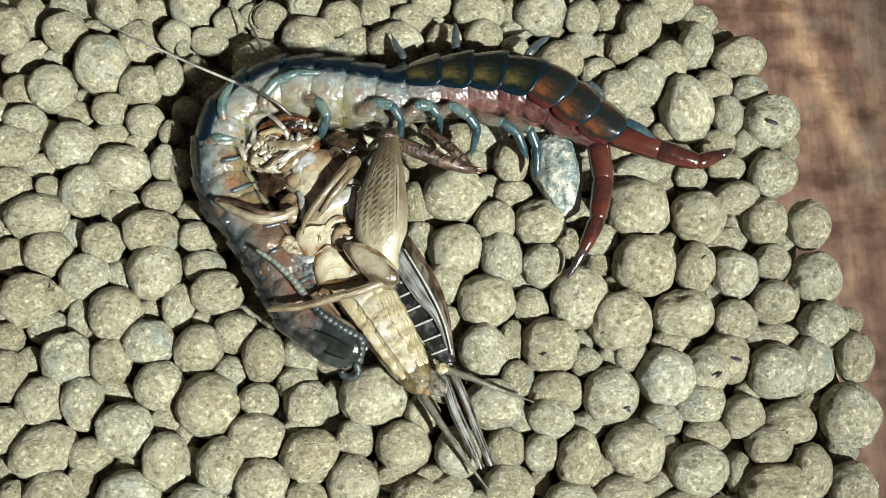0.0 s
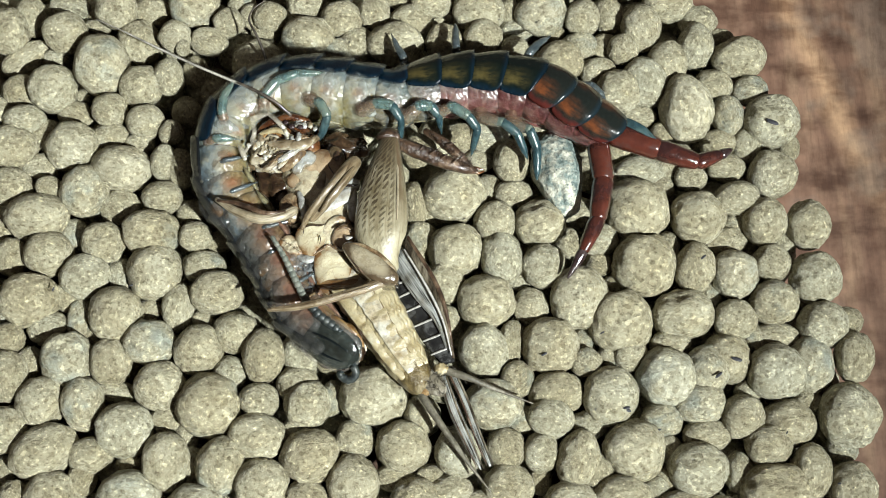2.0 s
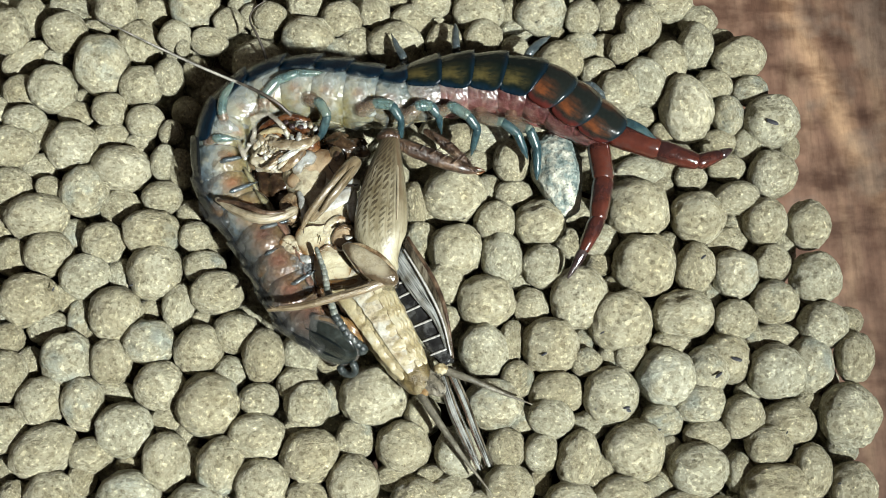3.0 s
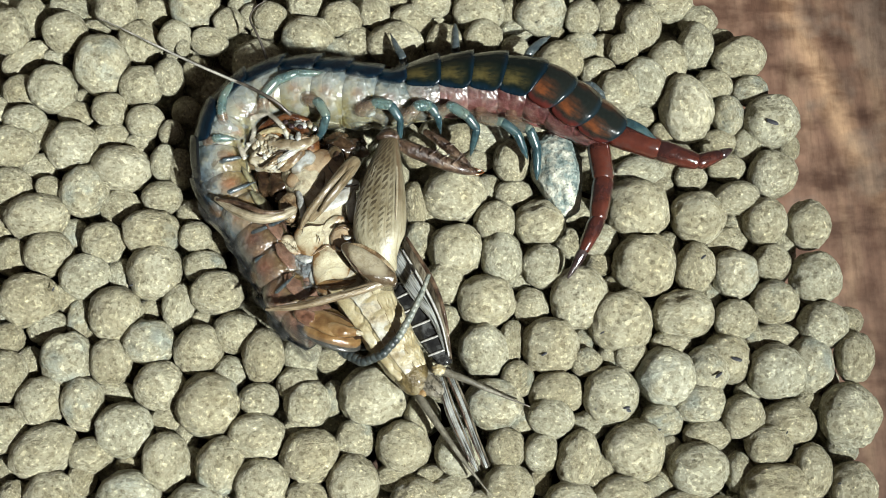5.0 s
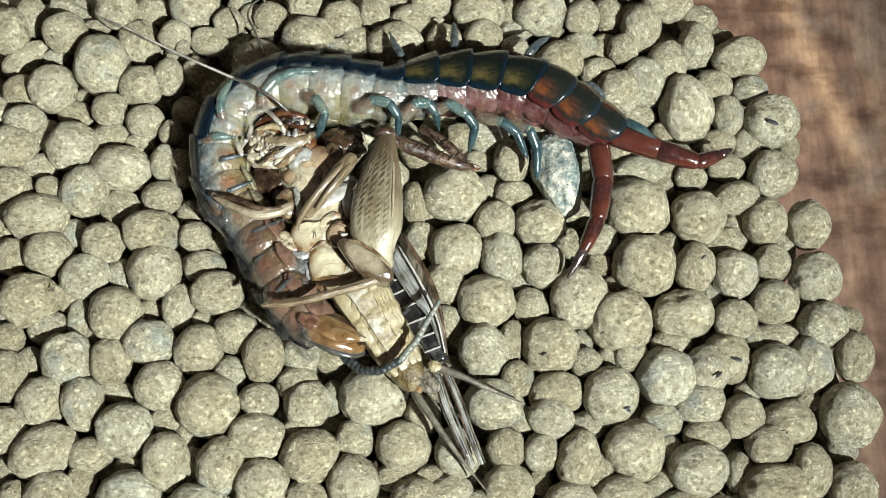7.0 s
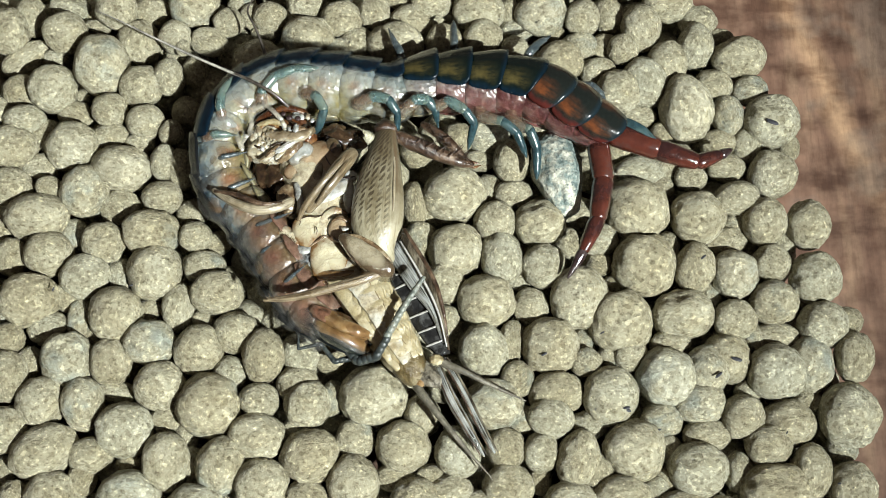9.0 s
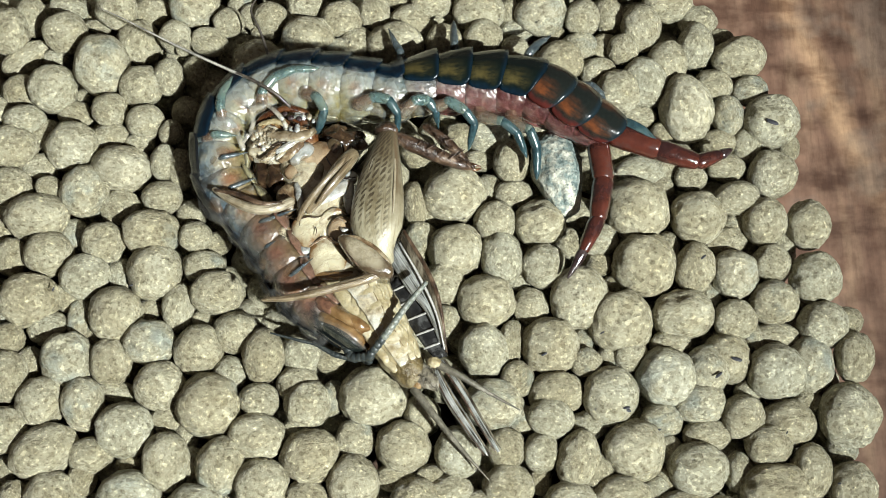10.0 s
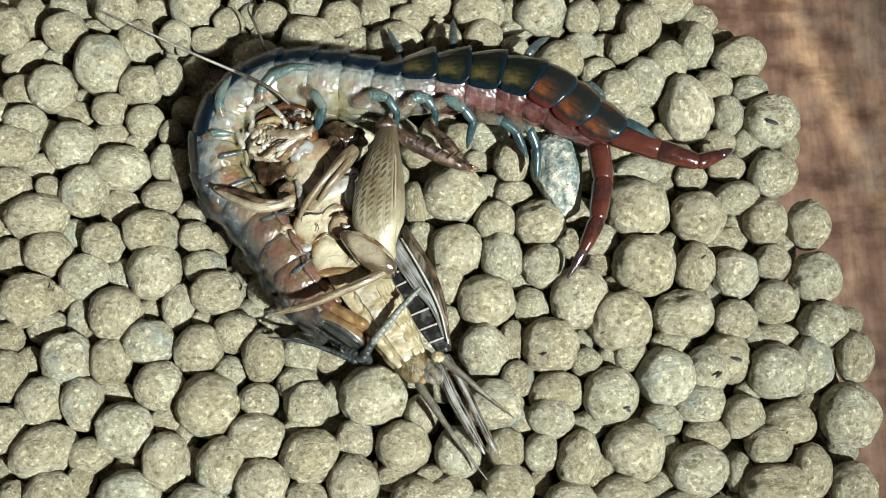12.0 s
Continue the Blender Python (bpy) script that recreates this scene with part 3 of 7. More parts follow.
WING_DARK = mottled("smoky_wing", ((0.3, (0.00512, 0.00512, 0.00576)), (0.55, (0.01408, 0.01408, 0.01408)), (0.75, (0.0576, 0.0576, 0.05632))), 800, 0.2, 0.5, bump=0.5, bump_scale=1500, depth=0.0002)
WING_BROWN = mottled("bronze_wing", ((0.3, (0.016, 0.0128, 0.00832)), (0.5, (0.048, 0.0384, 0.0256)), (0.7, (0.1408, 0.1216, 0.0896))), 500, 0.16, 0.7, bump=0.4, bump_scale=1500, depth=0.0002, stretch=(2.2, 0.5, 1))
# the pale streaks carry the wing's silver highlights in their colour
WING_STREAK = streaked_material("streaked_silver_wing", (0.27, 0.275, 0.26), (0.018, 0.017, 0.014), 0.48, 0.14, 1.0)
VEIN = mottled("pale_vein", ((0.3, (0.224, 0.2176, 0.2048)), (0.7, (0.3968, 0.384, 0.3584))), 900, 0.3, 0.3)
TAIL_BAND = mottled("olive_amber_band", ((0.3, (0.05, 0.035, 0.012)), (0.5, (0.10, 0.072, 0.028)), (0.7, (0.17, 0.14, 0.08))), 420, 0.4, 0.15, 0.2, bump=0.7, bump_scale=1600, depth=0.0003)
FUZZ = mottled("hairy_grey_tip", ((0.3, (0.06, 0.05, 0.035)), (0.55, (0.13, 0.112, 0.078)), (0.75, (0.22, 0.20, 0.16))), 700, 0.6, 0.0, bump=0.8, bump_scale=3000, depth=0.0002)
CERCUS = mottled("olive_grey_cercus", ((0.3, (0.05, 0.044, 0.031)), (0.55, (0.105, 0.094, 0.07)), (0.75, (0.185, 0.17, 0.135))), 900, 0.5, 0.1, bump=0.5, bump_scale=4000)
WHISKER = mottled("grey_feeler", ((0.3, (0.1408, 0.1344, 0.1152)), (0.7, (0.2944, 0.2816, 0.2496))), 900, 0.35, 0.3)
WHISKER_DARK = mottled("dark_feeler", ((0.3, (0.0192, 0.016, 0.0128)), (0.7, (0.0768, 0.064, 0.0512))), 900, 0.35, 0.3)

# ---------------------------------------------------------------- shape tools
ORIGIN = {}
UP = Vector((0, 0, 1))


def thing(name, origin, label, category, group=""):
    """An empty at the base of a thing; its parts are modelled in millimetres of the whole place."""
    ob = new(name)
    ob.empty_display_size = 0.002
    ob.location = Vector(origin) * MM
    ORIGIN[ob.name] = Vector(origin)
    return tagged(ob, label, category, group)


def part(name, bm, material, parent, label="", at=None):
    """Links a bmesh, in millimetres, as one mesh object under a thing or a part."""
    if at is None:
        at = sum((v.co for v in bm.verts), Vector()) / len(bm.verts)
    at = Vector(at)
    me = bpy.data.meshes.new(name)
    bmesh.ops.recalc_face_normals(bm, faces=bm.faces)
    for v in bm.verts:
        v.co = (v.co - at) * MM
    bm.to_mesh(me)
    bm.free()
    me.shade_smooth()
    me.materials.append(material)
    ob = new(name, me)
    ob.parent = parent
    ob.location = (at - ORIGIN[parent.name]) * MM
    ORIGIN[ob.name] = at
    if label:
        tagged(ob, label)
    return ob


def spline(points, steps):
    """A smooth run through rows of numbers."""
    p = [np.array(a, float) for a in points]
    p = [2 * p[0] - p[1]] + p + [2 * p[-1] - p[-2]]
    out = []
    for i in range(1, len(p) - 2):
        for s in range(steps):
            u = s / steps
            out.append(0.5 * (2 * p[i] + (p[i + 1] - p[i - 1]) * u + (2 * p[i - 1] - 5 * p[i] + 4 * p[i + 1] - p[i + 2]) * u * u + (3 * p[i] - p[i - 1] - 3 * p[i + 1] + p[i + 2]) * u ** 3))
    return out + [p[-2]]


def loft(bm, points, sizes, n=12, steps=4, up=UP, lump=0.0, grain=1.2):
    """A tube along points with half widths and half heights, its ends rounded off."""
    uv = bm.loops.layers.uv.verify()
    up = Vector(up)
    sizes = [s if isinstance(s, tuple) else (s, s) for s in sizes]
    run = spline([(*p, *s) for p, s in zip(points, sizes)], steps)
    rows = [(Vector(r[:3]), max(r[3], 0.01), max(r[4], 0.01)) for r in run]
    rings = []
    count = len(rows)
    for i, (c, w, h) in enumerate(rows):
        d = (rows[min(i + 1, count - 1)][0] - rows[max(i - 1, 0)][0]).normalized()
        side = d.cross(up)
        side = side.normalized() if side.length > 1e-4 else Vector((1, 0, 0))
        top = side.cross(d)
        if i in (0, count - 1):
            sign = -1 if i == 0 else 1
            for back, shrink in ((0.55, 0.55), (0.28, 0.83)) if i == 0 else ():
                rings.append((c + d * sign * back * min(w, h), side, top, w * shrink, h * shrink, i))
            rings.append((c, side, top, w, h, i))
            for back, shrink in ((0.28, 0.83), (0.55, 0.55)) if i else ():
                rings.append((c + d * sign * back * min(w, h), side, top, w * shrink, h * shrink, i))
        else:
            rings.append((c, side, top, w, h, i))
    vs = []
    for c, side, top, w, h, i in rings:
        ring = []
        for j in range(n):
            a = 2 * math.pi * j / n
            k = 1 + (lump * noise.noise((c + side * w * math.cos(a) + top * h * math.sin(a)) * grain) if lump else 0)
            ring.append(bm.verts.new(c + side * w * k * math.cos(a) + top * h * k * math.sin(a)))
        vs.append(ring)
    m = len(vs)
    for i in range(m - 1):
        for j in range(n):
            f = bm.faces.new((vs[i][j], vs[i][(j + 1) % n], vs[i + 1][(j + 1) % n], vs[i + 1][j]))
            for lp, (a, b) in zip(f.loops, ((i, j), (i, j + 1), (i + 1, j + 1), (i + 1, j))):
                lp[uv].uv = (a / (m - 1), b / n)
    for ring in (vs[0], vs[-1]):
        bm.faces.new(ring)
    return bm


def tube(points, sizes, **more):
    return loft(bmesh.new(), points, sizes, **more)


def ball(bm, centre, radii, lump=0.0, grain=0.8, level=3, turn=0.0):
    made = bmesh.ops.create_icosphere(bm, subdivisions=level, radius=1.0)["verts"]
    rot = Matrix.Rotation(radians(turn), 3, "Z")
    centre = Vector(centre)
    for v in made:
        k = 1 + lump * noise.noise(v.co * grain * 2 + centre)
        v.co = centre + rot @ Vector((v.co.x * radii[0] * k, v.co.y * radii[1] * k, v.co.z * radii[2] * k))
    return bm


def blob(centre, radii, **more):
    return ball(bmesh.new(), centre, radii, **more)


def slab(centre, radii, turn=0.0, lump=0.0, grain=0.8, square=0.5):
    """A block with soft corners."""
    bm = bmesh.new()
    rot = Matrix.Rotation(radians(turn), 3, "Z")
    centre = Vector(centre)
    for v in bmesh.ops.create_icosphere(bm, subdivisions=4, radius=1.0)["verts"]:
        k = 1 + lump * noise.noise(v.co * grain * 2 + centre)
        p = Vector([math.copysign(abs(c) ** square, c) * r * k for c, r in zip(v.co, radii)])
        v.co = centre + rot @ p
    return bm


def sheet(a, b, c, d, nu, nv, bow, thick, ripple=0.0):
    """A thin bowed sheet between two edges a-b and c-d (runs of points), with thickness."""
    bm = bmesh.new()
    uv = bm.loops.layers.uv.verify()
    left, right = spline((a, *b), nu), spline((c, *d), nu)
    n = min(len(left), len(right))
    layers = []
    for off in (0.0, -thick):
        grid = []
        for i in range(n):
            p, q = Vector(left[i]), Vector(right[i])
            row = []
            for j in range(nv + 1):
                s = j / nv
                z = bow * 4 * s * (1 - s) + ripple * math.sin(9 * s + 0.5 * i) + off
                row.append(bm.verts.new(p.lerp(q, s) + Vector((0, 0, z))))
            grid.append(row)
        layers.append(grid)
    top, low = layers
    for g in layers:
        for i in range(n - 1):
            for j in range(nv):
                f = bm.faces.new((g[i][j], g[i + 1][j], g[i + 1][j + 1], g[i][j + 1]))
                for lp, (p, q) in zip(f.loops, ((i, j), (i + 1, j), (i + 1, j + 1), (i, j + 1))):
                    lp[uv].uv = (p / (n - 1), q / nv)
    for i in range(n - 1):
        bm.faces.new((top[i][0], top[i + 1][0], low[i + 1][0], low[i][0]))
        bm.faces.new((top[i][nv], low[i][nv], low[i + 1][nv], top[i + 1][nv]))
    for j in range(nv):
        bm.faces.new((top[0][j], low[0][j], low[0][j + 1], top[0][j + 1]))
        bm.faces.new((top[n - 1][j], top[n - 1][j + 1], low[n - 1][j + 1], low[n - 1][j]))
    return bm


def dome(outline, z, rise, depth=0.5, lump=0.06, grain=1.2, lean=(0.0, 0.0)):
    """A plate with a smooth uneven outline, domed over its middle and closed below. The UV's x runs from the middle to the rim."""
    bm = bmesh.new()
    uv = bm.loops.layers.uv.verify()
    ring = [Vector((*p, 0)) for p in outline]
    heart = sum(ring, Vector()) / len(ring)
    ring = [heart.lerp(p, 1.14) for p in ring]
    loop = [Vector((*q, 0)) for q in spline([p[:2] for p in (ring[-1], *ring, ring[0], ring[1])], 5)][5:-5][:5 * len(ring)]
    mid = sum(loop, Vector()) / len(loop)
    steps = [1.0, 1.0, 0.97, 0.88, 0.74, 0.56, 0.36, 0.16]
    rows = []
    for k, share in enumerate(steps):
        row = []
        for p in loop:
            q = mid.lerp(p, share)
            high = z - depth if k == 0 else z + rise * 0.7 * math.sqrt(max(0.0, 1 - share ** 3))
            high += (q - mid).x * lean[0] + (q - mid).y * lean[1]
            high += lump * noise.noise(Vector((q.x, q.y, z)) * grain) * (0 if k == 0 else 1)
            row.append(bm.verts.new((q.x, q.y, high)))
        rows.append(row)
    n = len(loop)
    for k in range(len(rows) - 1):
        for j in range(n):
            face = bm.faces.new((rows[k][j], rows[k][(j + 1) % n], rows[k + 1][(j + 1) % n], rows[k + 1][j]))
            for lp, share in zip(face.loops, (steps[k], steps[k], steps[k + 1], steps[k + 1])):
                lp[uv].uv = (share, j / n)
    bm.faces.new(rows[0])
    top = bm.faces.new(rows[-1])
    for lp in top.loops:
        lp[uv].uv = (0.1, 0)
    return bm


def bristles(parent, runs, count, length, material, seed, thick=0.025):
    """Short stiff hairs standing off along runs of points: one mesh."""
    rng = random.Random(seed)
    bm = bmesh.new()
    for _ in range(count):
        run = rng.choice(runs)
        u = rng.uniform(0, len(run) - 1.001)
        k = int(u)
        a, b = Vector(run[k]), Vector(run[k + 1])
        d = (b - a).normalized()
        way = (d.cross(UP).normalized() * rng.uniform(-1, 1) + UP * rng.uniform(0.1, 0.9) + d * rng.uniform(-0.3, 0.9)).normalized()
        c = a.lerp(b, u - k)
        tip = c + way * length * rng.uniform(0.5, 1.2)
        loft(bm, [c, c.lerp(tip, 0.6) + UP * 0.03, tip], [thick, thick * 0.7, thick * 0.2], n=4, steps=1)
    return part("bristle", bm, material, parent)


def link(a, b):
    """The pose of a rigid link whose x axis runs from a to b (millimetres)."""
    a, b = Vector(a), Vector(b)
    x = (b - a).normalized()
    y = UP.cross(x).normalized()
    z = x.cross(y)
    return Matrix.Translation(a * MM) @ Matrix((x, y, z)).transposed().to_4x4()


def rolled(a, b, roll):
    """A pose at a that looks along a-b, its back leaning over by roll degrees to the outside of the curl."""
    a, b = Vector(a), Vector(b)
    x = (b - a).normalized()
    out = x.cross(UP).normalized()
    up = out.cross(x)
    z = up * math.cos(radians(roll)) + out * math.sin(radians(roll))
    return Matrix.Translation(a * MM) @ Matrix((x, z.cross(x), z)).transposed().to_4x4()


# ---------------------------------------------------------------- table
def table_top():
    bm = bmesh.new()
    bmesh.ops.create_cube(bm, size=1.0)
    for v in bm.verts:
        v.co = Vector((v.co.x * 0.9, v.co.y * 0.7, v.co.z * 0.025))
    bmesh.ops.bevel(bm, geom=list(bm.edges), offset=0.003, segments=3, affect="EDGES")
    me = bpy.data.meshes.new("table_top")
    bm.to_mesh(me)
    bm.free()
    me.materials.append(WOOD)
    ob = new("table_top", me)
    ob.location = (0.05, 0, -0.0185 - 0.0125)
    return tagged(ob, "brown wooden table top with a pale streak of light in its colour", "table", kind="structure")


table_top()


# ---------------------------------------------------------------- clay pellets
def pellet_mesh(seed, level, rough):
    bm = bmesh.new()
    bmesh.ops.create_icosphere(bm, subdivisions=level, radius=1.0)
    rng = random.Random(seed)
    off = Vector((rng.uniform(-50, 50), rng.uniform(-50, 50), rng.uniform(-50, 50)))
    flats = []
    for _ in range(5):
        d = Vector((rng.gauss(0, 1), rng.gauss(0, 1), rng.gauss(0, 0.6))).normalized()
        flats.append((d, rng.uniform(0.89, 0.985)))
    for v in bm.verts:
        p = v.co.normalized()
        r = 1.0
        for d, reach in flats:
            k = p.dot(d)
            if k > 0.3:
                soft = reach / k
                if soft < r:
                    r = soft * 0.75 + r * 0.25
        r += rough * (0.085 * noise.noise(p * 1.3 + off) + 0.042 * noise.noise(p * 3.1 + off) + 0.034 * (abs(noise.noise(p * 4.6 - off)) - 0.25) + 0.036 * noise.noise(p * 7 + off) - 0.034 * abs(noise.noise(p * 9 - off)) + 0.026 * noise.noise(p * 15 + off))
        v.co = p * r * 0.0025
    return bm


def pellet_data(seed, level):
    bm = pellet_mesh(seed, level, 1.0)
    me = bpy.data.meshes.new("clay_pellet")
    bm.to_mesh(me)
    bm.free()
    me.shade_smooth()
    me.materials.append(CLAY)
    return me


PELLETS = [pellet_data(s, 4) for s in range(14)]
PLACED = []
dice = random.Random(5)


def clay_pellet(x, y, z, wide, deep, turn=None):
    """One pellet of the top layers, in millimetres."""
    ob = new("clay_pellet", dice.choice(PELLETS))
    ob.location = Vector((x, y, z)) * MM
    ob.scale = Vector((wide, deep, 0.5 * (wide + deep) if deep > 0.7 * wide else deep * 1.15)) * 1.04 / 5
    flip = dice.choice((0, 180))
    ob.rotation_euler = (dice.choice((0, 180)), 0, radians((turn if turn is not None else dice.uniform(-9, 9)) + flip))
    ob.rotation_euler.x = radians(ob.rotation_euler.x)
    PLACED.append((x, y, 0.25 * (wide + deep), z))
    return tagged(ob, "rough beige fired clay pellet in a bed of pellets", "clay pellet", "clay pellets of the bed")


clay_pellet(-43.1, 22.7, -0.0, 3.7, 4.9)
clay_pellet(-41.7, 25.1, -1.5, 3.1, 4.3)
clay_pellet(-37.6, 22.5, -0.0, 4.3, 4.2)
clay_pellet(-41.6, 20.5, -1.5, 5.2, 2.8, 35)
clay_pellet(-38.7, 20.5, -1.5, 2.5, 2.0)
clay_pellet(-37.8, 26.2, -1.5, 4.0, 2.6)
clay_pellet(-32.7, 25.2, -0.0, 4.1, 4.0)
clay_pellet(-34.8, 24.1, -1.5, 2.6, 1.4)
clay_pellet(-29.4, 25.7, -1.5, 4.1, 3.0)
clay_pellet(-24.9, 25.8, -0.0, 4.9, 4.9)
clay_pellet(-21.4, 23.7, -0.0, 3.0, 2.9)
clay_pellet(-30.6, 22.2, -1.5, 4.3, 4.7)
clay_pellet(-26.6, 22.1, -0.0, 3.3, 3.3)
clay_pellet(-25.6, 20.6, 0.6, 1.4, 1.7)
clay_pellet(-23.3, 21.8, -0.4, 3.7, 2.8)
clay_pellet(-33.6, 19.0, -0.0, 5.5, 6.2)
clay_pellet(-29.6, 16.7, -0.0, 4.1, 4.1)
clay_pellet(-26.9, 17.7, -0.0, 3.0, 3.8)
clay_pellet(-24.7, 18.9, -1.5, 2.8, 3.4)
clay_pellet(-38.2, 16.5, -0.0, 4.6, 4.8)
clay_pellet(-41.6, 16.5, -0.9, 3.6, 3.5)
clay_pellet(-44.2, 16.8, -1.5, 1.9, 2.2)
clay_pellet(-40.6, 13.1, -0.0, 4.1, 3.0)
clay_pellet(-35.6, 16.3, -1.5, 1.6, 1.5)
clay_pellet(-36.1, 14.3, -1.5, 3.6, 2.7)
clay_pellet(-32.4, 14.2, -0.0, 3.4, 3.3)
clay_pellet(-30.8, 15.5, -1.5, 2.5, 2.6)
clay_pellet(-28.9, 13.0, -0.0, 3.6, 3.3)
clay_pellet(-25.3, 14.6, -1.5, 2.8, 3.3)
clay_pellet(-26.3, 11.8, -0.0, 2.3, 2.5)
clay_pellet(-38.7, 11.9, -1.0, 2.6, 3.2)
clay_pellet(-35.6, 10.3, -0.0, 5.1, 4.8)
clay_pellet(-32.4, 11.7, -1.0, 3.7, 3.0)
clay_pellet(-41.6, 10.2, -0.0, 4.7, 4.4)
clay_pellet(-29.6, 11.1, -1.5, 3.0, 2.7)
clay_pellet(-30.8, 8.0, -0.0, 5.5, 4.5)
clay_pellet(-26.7, 8.7, -0.0, 2.8, 3.6)
clay_pellet(-25.1, 8.1, -0.3, 2.5, 4.1)
clay_pellet(-38.9, 8.6, -1.2, 3.6, 2.8)
clay_pellet(-41.3, 6.3, -0.3, 4.2, 3.7)
clay_pellet(-37.5, 6.1, -0.0, 2.7, 2.3)
clay_pellet(-34.1, 5.7, -0.0, 4.5, 4.9)
clay_pellet(-30.8, 4.5, -1.2, 4.0, 3.4)
clay_pellet(-26.7, 5.1, -0.0, 3.7, 3.1)
clay_pellet(-38.4, 3.1, -0.0, 5.8, 4.5)
clay_pellet(-42.2, 2.5, -1.5, 2.7, 2.7)
clay_pellet(-35.0, 1.7, -1.5, 2.9, 3.4)
clay_pellet(-31.9, 0.6, -0.0, 4.1, 3.9)
clay_pellet(-27.5, 1.6, -0.0, 5.3, 4.5)
clay_pellet(-24.0, 3.9, -1.2, 3.0, 2.7)
clay_pellet(-23.3, 1.2, -0.0, 3.2, 2.9)
clay_pellet(-21.5, 1.0, -1.5, 2.7, 2.3)
clay_pellet(-40.6, -0.5, -0.9, 3.4, 3.7)
clay_pellet(-36.9, -0.5, -0.0, 4.7, 4.2)
clay_pellet(-33.3, -2.7, -0.0, 4.5, 4.2)
clay_pellet(-30.2, -2.3, -1.2, 2.8, 3.3)
clay_pellet(-26.9, -2.3, -0.0, 4.8, 5.3)
clay_pellet(-22.4, -1.5, -0.8, 4.0, 3.1)
clay_pellet(-38.3, -4.9, -0.0, 5.3, 5.0)
clay_pellet(-35.1, -4.3, -1.2, 3.1, 3.0)
clay_pellet(-30.1, -6.4, -0.0, 4.8, 5.2)
clay_pellet(-33.6, -6.6, -1.2, 2.6, 4.1)
clay_pellet(-27.4, -5.6, -1.5, 2.7, 2.2)
clay_pellet(-24.6, -5.5, -0.8, 3.0, 4.6)
clay_pellet(-21.0, -4.3, -0.0, 4.8, 4.1)
clay_pellet(-22.2, -6.4, -1.5, 2.4, 2.1)
clay_pellet(-36.5, -7.4, -1.2, 3.8, 3.3)
clay_pellet(-40.9, -6.5, -1.5, 2.3, 2.3)
clay_pellet(-26.8, -9.0, -0.0, 4.8, 4.3)
clay_pellet(-40.0, -8.6, -0.3, 3.1, 3.0)
clay_pellet(-39.4, -12.2, -0.0, 3.6, 4.6)
clay_pellet(-38.0, -10.8, -1.2, 2.4, 3.3)
clay_pellet(-34.2, -10.6, -0.0, 4.8, 5.1)
clay_pellet(-30.2, -10.8, -0.0, 3.9, 4.3)
clay_pellet(-32.5, -8.3, -1.5, 2.2, 2.7)
clay_pellet(-31.5, -7.2, -1.5, 2.7, 2.7)
clay_pellet(-36.2, -14.5, -0.0, 4.4, 4.5)
clay_pellet(-32.4, -14.6, -0.0, 3.8, 5.0)
clay_pellet(-29.8, -13.3, -1.5, 3.7, 2.1)
clay_pellet(-25.6, -13.0, -0.0, 4.6, 4.4)
clay_pellet(-22.3, -9.7, -0.0, 4.4, 4.6)
clay_pellet(-21.0, -14.8, -0.0, 5.8, 5.9)
clay_pellet(-39.1, -17.0, -0.0, 4.0, 4.2)
clay_pellet(-35.4, -19.0, -0.0, 6.2, 4.6, 22)
clay_pellet(-28.5, -17.0, -0.0, 5.0, 5.0)
clay_pellet(-25.0, -15.9, -1.5, 3.4, 2.9)
clay_pellet(-23.1, -17.2, -1.5, 2.1, 2.7)
clay_pellet(-31.4, -19.3, -0.0, 3.9, 3.3)
clay_pellet(-32.0, -21.3, -0.4, 2.5, 3.2)
clay_pellet(-27.9, -19.9, -1.5, 2.9, 2.5)
clay_pellet(-24.6, -19.8, -0.0, 4.2, 5.3)
clay_pellet(-22.5, -20.0, -1.5, 2.3, 3.7)
clay_pellet(-19.7, -20.2, -0.0, 4.3, 5.1)
clay_pellet(-39.2, -20.5, -1.5, 1.9, 3.1)
clay_pellet(-37.8, -22.8, -0.0, 2.2, 2.7)
clay_pellet(-34.4, -22.9, -0.0, 4.8, 4.6)
clay_pellet(-27.5, -23.1, -0.0, 5.8, 4.9)
clay_pellet(-21.7, -24.2, -0.0, 5.5, 4.8)
clay_pellet(-20.4, 26.4, -1.5, 3.0, 2.4)
clay_pellet(-17.3, 24.4, -0.0, 3.3, 3.0)
clay_pellet(-19.3, 24.9, -0.8, 2.2, 2.8)
clay_pellet(-17.9, 23.4, -1.5, 3.0, 2.4)
clay_pellet(-13.9, 25.8, -0.0, 3.5, 2.9)
clay_pellet(-13.4, 22.0, -0.0, 5.1, 4.2)
clay_pellet(-10.1, 24.1, -0.0, 4.1, 3.5)
clay_pellet(-6.9, 25.0, -0.0, 3.1, 3.3)
clay_pellet(-8.6, 21.7, -0.8, 3.5, 3.5)
clay_pellet(-10.4, 20.9, -0.8, 3.4, 2.6)
clay_pellet(-3.2, 24.2, -0.8, 4.5, 3.2)
clay_pellet(-4.7, 21.3, -0.0, 5.5, 4.3)
clay_pellet(-4.3, 26.6, -0.8, 3.0, 1.8)
clay_pellet(-1.2, 25.8, -0.0, 4.0, 3.2)
clay_pellet(0.1, 21.6, -0.0, 3.7, 3.5)
clay_pellet(3.7, 25.1, -0.3, 5.3, 4.0)
clay_pellet(4.0, 22.1, -0.0, 3.8, 3.4)
clay_pellet(6.7, 25.5, -0.9, 1.9, 3.0)
clay_pellet(9.8, 24.7, -0.0, 5.0, 4.3)
